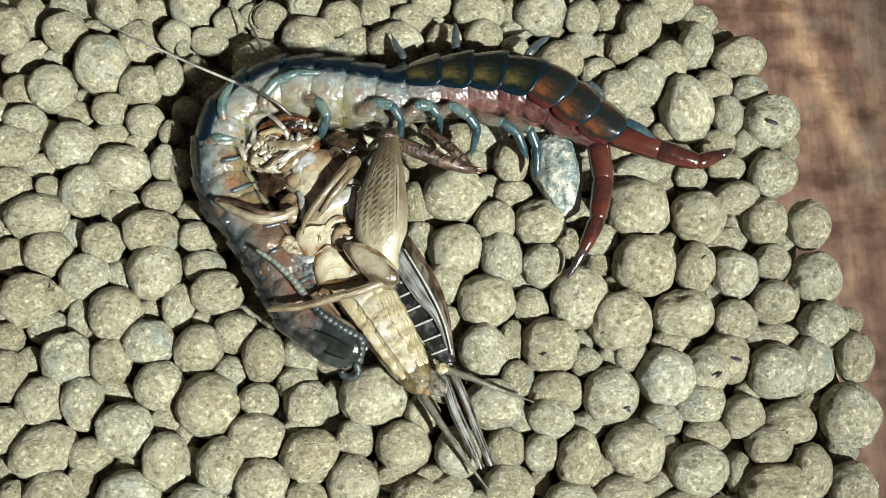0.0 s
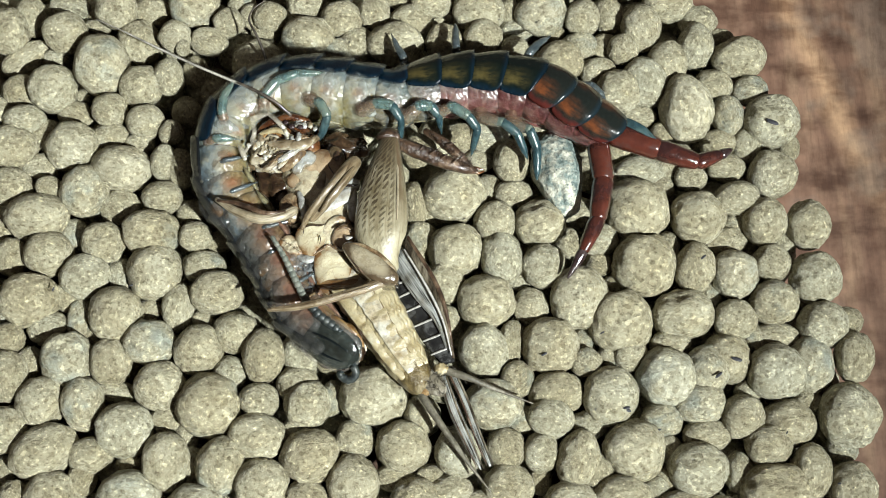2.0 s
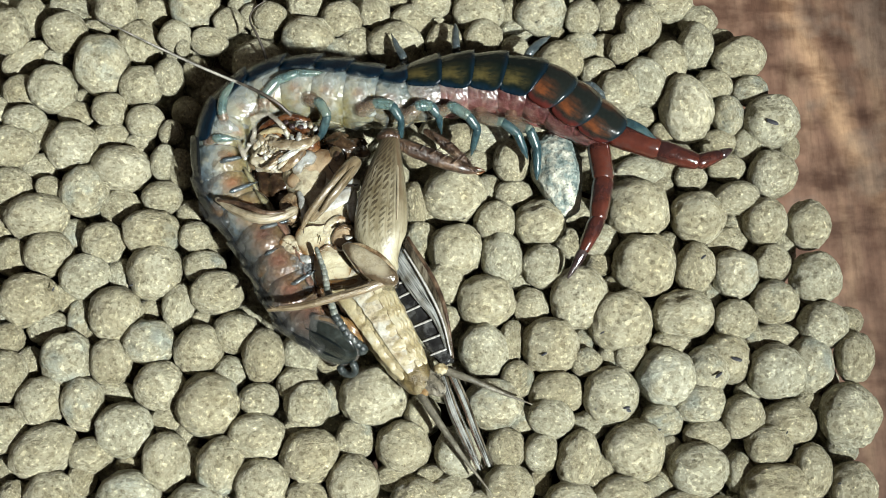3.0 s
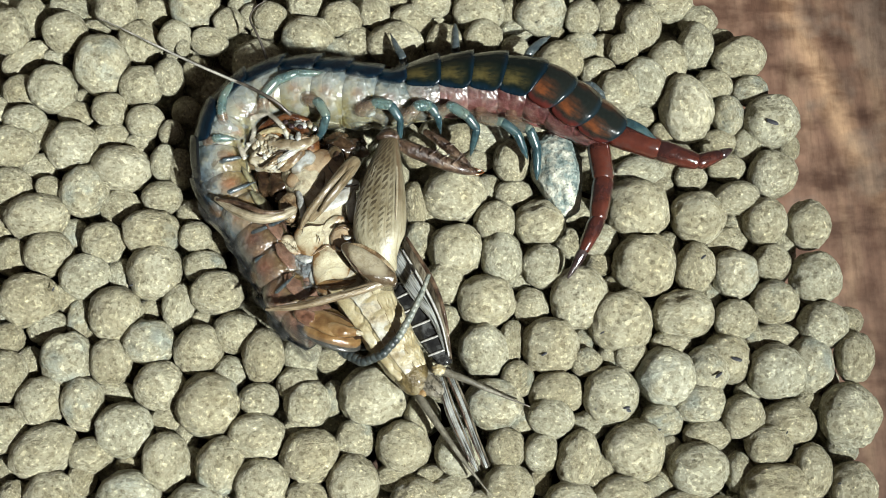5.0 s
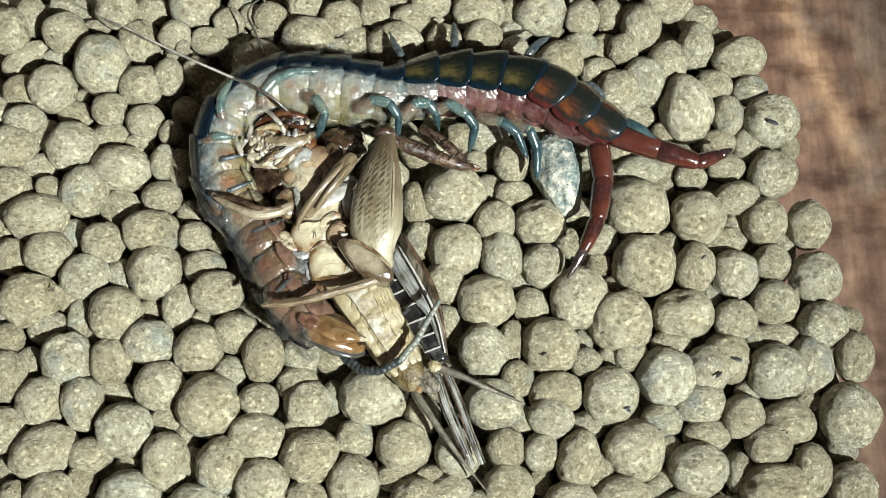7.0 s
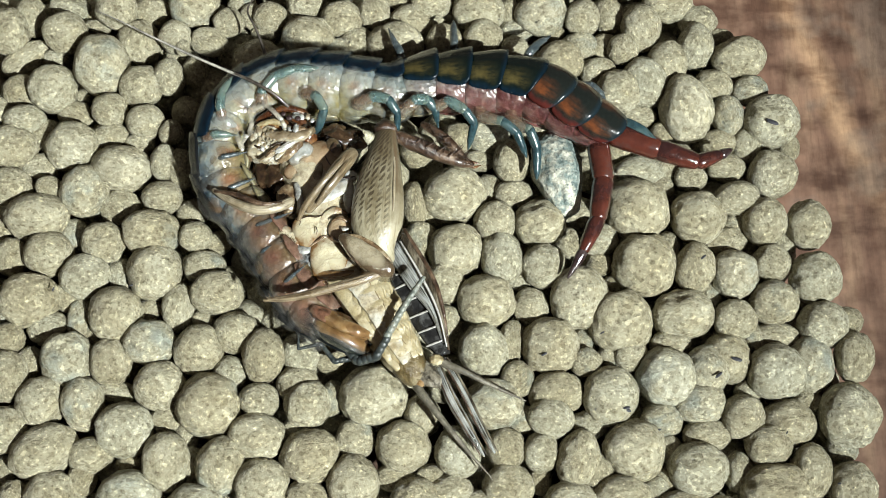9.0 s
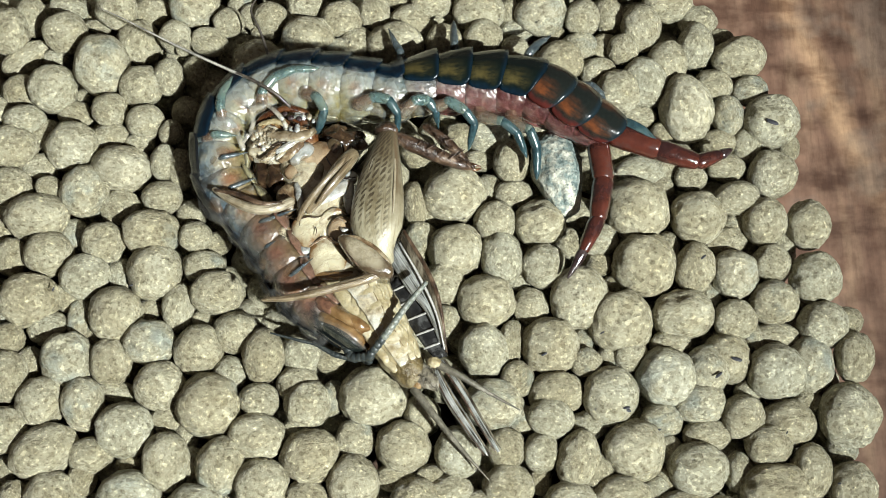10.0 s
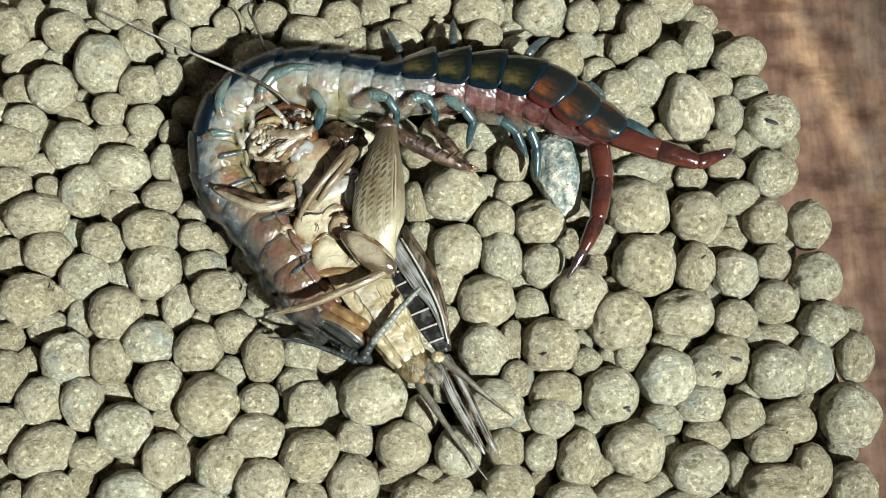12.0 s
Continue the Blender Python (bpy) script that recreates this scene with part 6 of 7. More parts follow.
part("neck_fold", tube(((-10.88, 5.79, 5.20), (-11.11, 4.30, 5.50), (-11.60, 2.91, 5.30)), [(0.3, 0.2), (0.5, 0.28), (0.3, 0.2)], n=14, steps=5, lump=0.2), SHELL, chest)
part("neck_membrane", dome(((-13.62, 5.76), (-13.31, 6.87), (-12.40, 7.59), (-11.71, 7.09), (-11.95, 6.31), (-12.56, 6.09), (-12.95, 5.48)), 5.4, 0.55, lump=0.25, grain=1.8), BLUISH, chest, "bluish-white neck membrane")
part("neck_membrane", dome(((-12.69, 6.23), (-11.93, 6.78), (-11.55, 6.23), (-11.93, 5.12), (-12.72, 4.30), (-13.15, 4.73)), 5.2, 0.4, lump=0.1), NECK_HORN, chest)
part("shoulder", dome(((-10.68, 7.35), (-10.08, 8.19), (-9.40, 7.91), (-9.06, 6.90), (-9.45, 5.96), (-10.13, 6.12)), 4.9, 0.55, lump=0.1), BARE, chest, "grey-brown shoulder lobe")
part("shoulder_pit", blob((-9.67, 7.23, 5.20), (0.42, 0.5, 0.3), lump=0.2, level=3), BROWN, chest)
part("neck_seam", tube(((-10.65, 6.91, 5.20), (-10.30, 6.00, 5.40), (-9.83, 5.32, 5.30)), [0.04, 0.06, 0.04], n=14, steps=5), RED_TIP, chest)
part("membrane", tube(((-13.02, 3.63, 5.30), (-12.64, 2.54, 5.60), (-12.46, 1.16, 5.40)), [(0.25, 0.2), (0.36, 0.26), (0.3, 0.2)], n=14, steps=5, lump=0.25), MILK, chest)
part("leg_socket", dome(((-14.68, 2.73), (-14.15, 3.44), (-13.43, 3.49), (-12.94, 2.62), (-13.10, 1.37), (-13.85, 1.00), (-14.53, 1.64)), 5.0, 0.8, lump=0.2, grain=1.6), TAN, chest, "hairy tan leg socket")
part("breast_ridge", tube(((-11.23, 1.56, 5.40), (-10.40, 2.17, 5.80), (-9.51, 2.62, 5.90), (-8.69, 3.21, 5.90), (-8.21, 3.94, 5.70)), [(0.2, 0.15), (0.5, 0.28), (0.62, 0.3), (0.55, 0.28), (0.25, 0.15)], n=16, steps=5, lump=0.2), PEARL, chest, "white ridge of the breast")
part("breast_plate", dome(((-10.79, 1.47), (-9.50, 2.77), (-8.69, 3.09), (-8.71, 1.90), (-9.26, 1.36), (-9.96, 0.93)), 5.2, 0.4, lump=0.1), STERNITE, chest)
part("breast_plate", dome(((-8.58, 2.67), (-8.19, 3.48), (-7.84, 3.70), (-7.71, 2.40), (-7.78, 1.11), (-8.18, 0.89), (-8.50, 1.59)), 5.7, 0.4, lump=0.06), BLUISH, chest)
part("breast_plate", dome(((-9.15, 4.36), (-8.60, 4.80), (-7.73, 4.69), (-7.66, 3.92), (-8.37, 3.60), (-9.09, 3.81)), 5.6, 0.3, lump=0.05), BLUISH, chest)
part("breast_seam", tube(((-9.01, 3.99, 6.00), (-8.34, 4.02, 6.05), (-7.64, 4.17, 5.95)), [0.06, 0.08, 0.06], n=14, steps=5), BLACK_TIP, chest)
part("breast_plate", dome(((-13.00, -0.39), (-12.23, 0.78), (-11.28, 1.21), (-10.36, 0.94), (-10.03, 0.03), (-10.14, -1.19), (-10.98, -1.99), (-11.87, -2.20), (-12.60, -1.67)), 5.3, 0.6, lump=0.16), STERNITE, chest, "stained cream breast plate")
part("breast_seam", tube(((-12.37, 0.16, 5.70), (-11.71, 0.29, 5.95), (-10.96, 0.24, 5.95), (-10.41, 0.54, 5.70)), [0.04, 0.08, 0.06, 0.03], n=14, steps=5, lump=0.5), BROWN, chest)
part("breast_seam", tube(((-11.51, -2.34, 5.40), (-10.75, -1.84, 5.65), (-10.09, -1.50, 5.75), (-9.54, -1.87, 5.60)), [0.05, 0.1, 0.1, 0.05], n=14, steps=5, lump=0.4), TAN, chest)
part("breast_seam", tube(((-11.00, -0.63, 6.00), (-10.83, -1.07, 6.05), (-10.93, -1.46, 5.95)), [0.03, 0.06, 0.03], n=10, steps=4, lump=0.5), BROWN, chest)
part("breast_seam", tube(((-12.42, -0.04, 5.60), (-12.45, -0.83, 5.55), (-12.08, -1.70, 5.40)), [0.04, 0.07, 0.04], n=10, steps=4, lump=0.5), BROWN, chest)
part("leg_socket", dome(((-14.53, -1.04), (-13.84, -0.45), (-12.91, -0.93), (-12.42, -1.95), (-12.81, -2.42), (-13.62, -2.26), (-14.24, -1.84)), 5.0, 0.7, lump=0.25, grain=1.8), COXA, chest, "lumpy cream leg socket")
part("membrane", tube(((-12.88, -2.31, 5.10), (-12.09, -2.69, 5.30), (-11.31, -2.46, 5.10)), [(0.25, 0.2), (0.4, 0.25), (0.25, 0.2)], n=14, steps=5, lump=0.2), MILK, chest)
part("leg_joint", dome(((-9.79, -0.84), (-9.44, 0.01), (-8.69, 0.35), (-8.00, -0.05), (-7.83, -0.98), (-8.21, -1.64), (-8.88, -2.00), (-9.57, -1.64)), 5.7, 0.8, lump=0.1), NECK_HORN, chest, "brown-rimmed hind leg joint")
part("joint_fold", tube(((-10.26, -1.59, 5.55), (-10.29, -0.41, 5.65), (-9.94, 0.50, 5.80), (-9.15, 0.97, 5.85), (-8.29, 0.63, 5.75)), [(0.3, 0.1), (0.5, 0.12), (0.42, 0.14), (0.3, 0.14), (0.14, 0.08)], n=14, steps=5, lump=0.35), COXA, chest, "white fold round the hind leg joint")
part("joint_fold", tube(((-9.46, -0.33, 6.45), (-8.81, -0.07, 6.60), (-8.12, -0.29, 6.40)), [0.1, 0.16, 0.1], n=14, steps=5, lump=0.3), TAN, chest)
part("joint_fold", tube(((-8.64, -0.91, 6.50), (-8.37, -1.16, 6.70), (-8.04, -1.01, 6.50)), [(0.1, 0.08), (0.2, 0.14), (0.1, 0.08)], n=14, steps=5, lump=0.4), PEARL, chest)
part("joint_fold", tube(((-9.50, -1.70, 6.20), (-8.83, -2.10, 6.30), (-8.20, -1.65, 6.20)), [0.08, 0.12, 0.08], n=14, steps=5, lump=0.3), BROWN, chest)
part("breast_plate", dome(((-11.22, -2.77), (-10.65, -1.93), (-9.42, -1.82), (-8.73, -2.19), (-8.20, -3.48), (-8.02, -4.78), (-9.45, -5.12), (-10.83, -4.86)), 5.3, 0.5, lump=0.08), STERNITE, chest, "square ivory breast plate")
part("breast_plate", dome(((-8.59, -2.16), (-7.97, -2.84), (-7.09, -4.15), (-6.98, -4.67), (-7.78, -4.78), (-8.05, -3.58)), 5.25, 0.4, lump=0.1), COXA, chest)
part("breast_plate", dome(((-11.61, -3.66), (-11.15, -4.18), (-10.72, -4.81), (-11.22, -5.12), (-11.63, -4.60)), 4.9, 0.4, lump=0.15), BLUISH, chest)
part("breast_rim", tube(((-10.99, -4.95, 5.20), (-9.66, -4.96, 5.60), (-8.17, -4.91, 5.60), (-6.79, -4.67, 5.30)), [(0.2, 0.2), (0.3, 0.25), (0.3, 0.25), (0.2, 0.2)], n=14, steps=5, lump=0.12), AMBER, chest, "amber hind rim of the breast")
part("breast_side", tube(((-7.39, 2.88, 4.60), (-7.75, 1.17, 4.80), (-7.31, -0.71, 4.80)), [0.5, 0.6, 0.5], n=14, steps=5, lump=0.15), BARE, chest)
for q, r in (((-13.32, -2.68, 4.8), (0.9, 1.1, 0.6)), ((-12.48, -3.73, 4.8), (0.8, 0.9, 0.6)), ((-13.3, -3.99, 4.6), (0.7, 0.6, 0.5)), ((-11.93, -5.21, 5.2), (0.6, 0.45, 0.4)), ((-11.9, -3.1, 4.8), (0.6, 0.8, 0.5))):
    part("membrane", blob(q, r, lump=0.5, grain=1.8, level=4), GLASSY, chest, "glassy torn membrane")
bristles(chest, (((-13.7, 3.05, 5.6), (-13.87, 1.36, 5.8), (-13.36, 0.16, 5.4)), ((-14.33, -0.91, 5.4), (-12.73, -2.1, 5.7))), 60, 0.45, TAN, 22)


def leg(name, points, sizes, material, parent=cricket, label="", **more):
    return part(name, tube(points, sizes, **more), material, parent, label)


# legs: fore, middle, hind
fore = leg("fore_leg", ((-20.24, 2.61, 6.2), (-18.29, 1.29, 6.6), (-16.12, 0.58, 6.8), (-14.26, 0.97, 6.6), (-13.22, 1.64, 6.2)), [0.24, 0.4, 0.48, 0.48, 0.42], STRIPED, label="cream and brown striped fore leg", n=14)
leg("shin", ((-20.1, 2.43, 6.4), (-18, 1.89, 7), (-15.69, 1, 7.1), (-13.99, 1.22, 6.8)), [0.16, 0.22, 0.24, 0.2], BROWN, fore, n=10)
mid = leg("middle_leg", ((-11.78, 1.00, 5.55), (-10.59, 2.48, 6.15), (-9.44, 4.07, 6.45), (-8.46, 5.51, 6.45), (-7.91, 6.36, 6.15)), [0.42, 0.66, 0.74, 0.76, 0.62], HORN_CLEAR, label="clear beige folded middle leg", n=18, steps=5)
leg("thigh_ridge", ((-10.85, 1.35, 6.55), (-9.85, 2.68, 7.05), (-8.79, 4.11, 7.25), (-8.01, 5.49, 6.95)), [0.16, 0.28, 0.28, 0.16], HORN_CLEAR, mid, n=8)
leg("shin", ((-8.28, 5.98, 6.85), (-9.39, 4.33, 7.15), (-10.86, 2.57, 6.85), (-12.04, 1.11, 6.25), (-12.57, 0.08, 5.65)), [0.24, 0.32, 0.32, 0.3, 0.2], HORN_CLEAR, mid, n=10)

femur = leg("hind_thigh", ((-4.97, 9.27, 5.8), (-4.93, 7.65, 6.2), (-5.18, 4.84, 6.6), (-5.41, 1.5, 6.9), (-5.42, -1.15, 6.9), (-4.87, -2.87, 6.4), (-4.29, -3.62, 5.8)), [(0.85, 0.7), (1.05, 0.8), (1.75, 1.0), (2.3, 1.2), (2.2, 1.2), (1.2, 0.9), (0.5, 0.5)], FEMUR, label="swollen hind thigh with herringbone marks", n=28, steps=6)
leg("thigh_ridge", ((-4.3, 7.52, 6.5), (-4.03, 4.53, 7.4), (-4.02, 1.14, 7.9), (-4.15, -1.87, 7.5)), [0.06, 0.12, 0.12, 0.06], STRIPED, femur, n=8)
leg("thigh_ridge", ((-5.51, 7.39, 6.8), (-6.24, 4.53, 7.4), (-7.18, 1.32, 7.4), (-7.47, -1.11, 6.8)), [0.06, 0.12, 0.12, 0.06], SHELL, femur, n=8)
leg("knee", ((-5.77, 8.65, 6.2), (-5.03, 8.85, 6.5), (-4.22, 8.76, 6.2)), [0.4, 0.5, 0.4], BROWN, femur, n=12, lump=0.2)

shin = leg("hind_shin", ((-4.24, 8.46, 5.6), (-2.54, 7.84, 5.2), (-0.21, 7.08, 4.6), (1.98, 6.54, 4), (3.03, 6.48, 3.6)), [0.5, 0.7, 0.68, 0.5, 0.3], BROWN, label="dark brown spiny hind shin", n=12, lump=0.12)
leg("foot", ((-1.68, 10.19, 4.2), (0.05, 9.14, 4), (1.47, 7.9, 3.7), (2.52, 6.86, 3.48)), [0.3, 0.5, 0.48, 0.3], BROWN, shin, n=12, lump=0.15)
leg("claw", ((2.72, 6.55, 3.7), (3.24, 6.29, 3.5), (3.88, 6.54, 3.44)), [0.22, 0.16, 0.04], RUST, shin, n=8)
leg("claw", ((2.62, 6.77, 3.7), (3.25, 6.74, 3.5), (3.77, 6.65, 3.44)), [0.2, 0.14, 0.04], RUST, shin, n=8)
for a, b in (((-1.24, 7.34, 5.6), (-0.31, 7.73, 6)), ((-0.21, 7.02, 5.3), (0.62, 7.41, 5.7)), ((0.83, 6.7, 5), (1.6, 7.28, 5.2)), ((-2.17, 7.63, 5.7), (-1.65, 8.02, 6.1)), ((0.31, 8.66, 4.6), (1.15, 8.84, 4.7)), ((1.62, 7.47, 4.2), (2.2, 8.03, 4.2))):
    leg("spine", (a, b), [0.12, 0.03], BROWN, shin, n=6, steps=1)

bristles(shin, (((-4.02, 8.29, 6), (-0.21, 6.99, 5.1), (2.92, 6.43, 4)), ((-1.52, 10.02, 4.6), (2.41, 6.96, 3.8))), 150, 0.8, BROWN, 23, 0.035)
bristles(femur, (((-5.75, 8.7, 6.6), (-4.31, 8.7, 6.6)), ((-5.31, 7.39, 6.8), (-7.1, 1.39, 7.2), (-7.38, -1.31, 6.6))), 90, 0.45, BROWN, 24)
thigh = part("hind_thigh", dome(((-8.52, -2.25), (-7.79, -1.89), (-6.22, -2.56), (-4.92, -3.60), (-4.12, -4.63), (-4.40, -5.34), (-5.68, -5.24), (-6.97, -4.47), (-7.92, -3.34)), 7.1, 1.0, depth=1.6, lump=0.1), THIGH_HORN, cricket, "glossy beige hind thigh with dark brown edges, folded over the belly")
leg("thigh_ridge", ((-8.52, -1.98, 7.20), (-7.28, -2.02, 7.50), (-5.79, -2.80, 7.50), (-4.55, -3.88, 7.30), (-4.04, -4.78, 6.90)), [0.1, 0.18, 0.24, 0.26, 0.2], TAN, thigh, n=10, lump=0.25)
leg("thigh_ridge", ((-8.51, -2.34, 7.20), (-7.92, -3.39, 7.40), (-6.97, -4.47, 7.40), (-5.74, -5.15, 7.10)), [0.05, 0.09, 0.1, 0.08], BROWN, thigh, n=10, lump=0.25)
low_shin = leg("hind_shin", ((-4.44, -4.82, 6.7), (-6.57, -5.86, 7.1), (-9.46, -6.84, 7.3), (-12.38, -7.54, 7.1), (-15.11, -7.65, 6.4)), [0.5, 0.44, 0.38, 0.33, 0.18], SHIN_HORN, label="thin tan hind shin laid across the belly", n=12)
leg("shin_ridge", ((-5.1, -5.28, 7.2), (-7.02, -6.11, 7.6), (-9.68, -6.82, 7.6)), [0.06, 0.1, 0.06], SHIN_HORN, low_shin, n=8)

bristles(low_shin, (((-4.62, -5.05, 7.1), (-9.43, -6.92, 7.6), (-14.87, -7.68, 6.7)),), 70, 0.5, TAN, 25)

# abdomen in overlapping rings
AXIS = [(*(-8.23, -3.9, 3.6), 2.4, 1.9), (*(-6.87, -5.67, 3.7), 2.55, 2.1), (*(-5.53, -7.65, 3.7), 2.4, 2.05), (*(-4.3, -9.69, 3.6), 2.2, 1.95), (*(-2.98, -11.8, 3.48), 1.85, 1.7), (*(-1.68, -13.75, 3.4), 1.3, 1.3)]
AXIS = spline(AXIS, 10)
abdomen = None
for k in range(8):
    a, b = k * 6, min(k * 6 + 7, len(AXIS) - 1)
    rows = [AXIS[a], AXIS[(a + b) // 2], AXIS[b]]
    bm = tube([r[:3] for r in rows], [(rows[0][3] * 0.95, rows[0][4] * 0.95), (rows[1][3] * 1.0, rows[1][4] * 1.02), (rows[2][3] * 0.97, rows[2][4] * 0.94)], n=24, steps=4, lump=0.03, grain=1.6)
    if abdomen is None:
        abdomen = part("abdomen", bm, CREAM, cricket, "cream ringed abdomen")
    else:
        part("abdomen_ring", bm, CREAM if k < 7 else TAIL_BAND, abdomen)


def belly_run(name, across, lift, sizes, material, wave, lump, label=""):
    """A lengthwise fold of the abdomen, rippled ring by ring."""
    pts, wid = [], []
    for k in range(0, 46):
        r, q = AXIS[k], AXIS[k + 1]
        side = (Vector(q[:3]) - Vector(r[:3])).normalized().cross(UP) * -1
        beat = math.sin(2 * math.pi * k / 5.2)
        pts.append(Vector(r[:3]) + side * (r[3] * across + wave * beat) + UP * (r[4] * lift + 0.05 * beat))
        shrink = 1 - 0.5 * (k / 45) ** 2
        wid.append((sizes[0] * shrink * (1 + wave * 0.5 * beat), sizes[1] * shrink))
    return part(name, tube(pts[::2], wid[::2], n=14, steps=2, lump=lump, grain=2.2), material, abdomen, label)


belly_run("side_fold", 0.66, 0.66, (0.62, 0.24), CREAM, 0.03, 0.05, "smooth cream side fold")
belly_run("frill", 0.50, 0.92, (0.17, 0.16), CREAM, 0.16, 0.1, "thin wavy cream frill")
belly_run("frill", 0.78, 0.72, (0.2, 0.16), CREAM, 0.14, 0.1)
belly_run("side_fold", 0.36, 0.93, (0.5, 0.12), CREAM, 0.05, 0.06)
belly_run("belly_plate", -0.12, 0.95, (0.9, 0.12), IVORY, 0.02, 0.1)
belly_run("crease", 0.24, 0.96, (0.05, 0.03), TAN, 0.05, 0.5, "brown crease")
belly_run("side_fold", -0.66, 0.68, (0.72, 0.36), CREAM, 0.04, 0.08, "smooth cream side fold")
part("tail_tip", tube(((-1.69, -12.97, 3.48), (-0.79, -13.59, 3.6), (0.2, -14.26, 3.44)), [(1.15, 0.85), (1.0, 0.8), (0.5, 0.4)], n=18, lump=0.15), FUZZ, abdomen, "grey-brown hairy tail tip")
bristles(abdomen, (((-1.57, -13.36, 4.4), (-0.59, -14.06, 4.4), (0.3, -14.59, 3.6)), ((-0.69, -12.72, 4.2), (0.3, -13.74, 3.8))), 90, 0.6, FUZZ, 31)
part("tail_tip", blob((-1.58, -13.99, 3.6), (0.8, 0.6, 0.6), lump=0.2, level=3), AMBER, abdomen)
part("tail_knob", blob((-0.1, -12.4, 4.6), (0.6, 0.5, 0.4), lump=0.4, grain=1.6, level=3), CREAM, abdomen)
swinging = []
for pts in (((0.1, -12.42, 4.2), (2.26, -13.18, 4.5), (4.98, -14.14, 3.8), (7.94, -15.14, 3.32)), ((-1.78, -14.57, 3.48), (-0.2, -17.07, 3.6), (1.99, -20.21, 3.4), (4.06, -22.89, 3))):
    cerc = leg("cercus", pts, [0.40, 0.30, 0.18, 0.05], CERCUS, cricket, "tapering hairy tan tail feeler", n=12, lump=0.1)
    hairs = random.Random(8)
    bm = bmesh.new()
    for _ in range(46):
        u = hairs.uniform(0.02, 0.9) * 3
        k = min(int(u), 2)
        c = Vector(pts[k]).lerp(Vector(pts[k + 1]), u - k)
        d = (Vector(pts[k + 1]) - Vector(pts[k])).normalized()
        s = d.cross(UP).normalized() * hairs.choice((-1, 1)) * hairs.uniform(0.6, 1) + UP * hairs.uniform(-0.4, 0.8) + d * 0.6
        loft(bm, [c, c + s * hairs.uniform(0.35, 0.6)], [0.016, 0.006], n=4, steps=1)
    part("hair", bm, CERCUS, cerc)
    swinging.append((cerc, Vector(pts[0])))

# wings folded under the belly
wing = part("wing", sheet((-4.99, -4.25, 3.36), ((-3.43, -6.99, 3.38), (-1.7, -9.79, 3.38), (0, -11.93, 3.36)), (-3.27, -2.46, 3.44), ((-1.22, -5.34, 3.48), (0.2, -8.47, 3.48), (1.1, -11.53, 3.4)), 6, 10, 0.25, 0.12, 0.03), WING_DARK, cricket, "smoky dark wing with pale cross veins")
for a, b in (((-4.77, -4.7, 3.46), (-3.15, -4.14, 3.7)), ((-4.05, -5.76, 3.46), (-1.97, -4.83, 3.9)), ((-3.33, -7.07, 3.48), (-1.01, -6.12, 4)), ((-2.51, -8.37, 3.48), (-0.35, -7.57, 4)), ((-1.7, -9.71, 3.48), (0.1, -9.09, 3.9)), ((-1, -10.93, 3.46), (0.5, -10.38, 3.7))):
    leg("cross_vein", (a, Vector(a).lerp(Vector(b), 0.5) + Vector((0, 0, 0.08)), b), [0.09, 0.11, 0.09], VEIN, wing, n=6, steps=2)
part("wing_fold", sheet((-4.58, -2.79, 3.8), ((-2.72, -5.65, 4.2), (-0.8, -8.01, 4.1), (0.4, -10.66, 3.6)), (-3.68, -1.03, 4), ((-1.51, -4.56, 4.4), (-0.1, -7.42, 4.2), (0.8, -10.66, 3.6)), 6, 6, 0.3, 0.12, 0.06), WING_STREAK, wing, "silvery folded wing edge")
part("wing_fold", sheet((-3.67, -0.88, 4.2), ((-1.41, -4.69, 4.5), (-0.2, -7.24, 4.3), (0.6, -10.58, 3.7)), (-3.19, 0.11, 3.48), ((-0.61, -4.21, 3.6), (0.4, -7.26, 3.6), (1.1, -11.34, 3.44)), 6, 6, 0.35, 0.12, 0.04), WING_BROWN, wing, "bronze glossy wing margin")
leg("wing_rib", ((-3.18, -0.1, 3.8), (-0.81, -4.15, 4.1), (0.3, -7.19, 4.1), (0.95, -11.15, 3.5)), [0.16, 0.24, 0.2, 0.12], BROWN, wing, n=8)
leg("wing_rib", ((-3.45, -1.55, 4.6), (-1.4, -5.15, 5), (0, -8.07, 4.7), (0.79, -11.06, 4)), [0.08, 0.12, 0.1, 0.07], VEIN, wing, n=8)
for pts, sz in ((((0.6, -12.06, 3.48), (1.87, -14.84, 3.60), (3.03, -17.94, 3.50), (4.13, -20.63, 3.30)), ((0.3, 0.25), (0.32, 0.25), (0.28, 0.2), (0.14, 0.1))), (((0.1, -12.96, 3.44), (1.08, -15.96, 3.46), (2.34, -18.8, 3.38), (3.31, -20.88, 3)), ((0.36, 0.3), (0.52, 0.35), (0.42, 0.3), (0.08, 0.08)))):
    tail = leg("wing_tail", pts, sz, WING_STREAK, cricket, "long silvery folded hind wing tip", n=12, lump=0.12)
    leg("wing_rib", [Vector(p) + Vector((0.25, 0.05, 0.25)) for p in pts], [0.1, 0.12, 0.1, 0.04], WING_BROWN, tail, n=6)
    swinging.append((tail, Vector(pts[0])))
    leg("wing_rib", [Vector(p) + Vector((-0.3, 0.0, 0.18)) for p in pts], [0.1, 0.12, 0.1, 0.04], BROWN, tail, n=6)

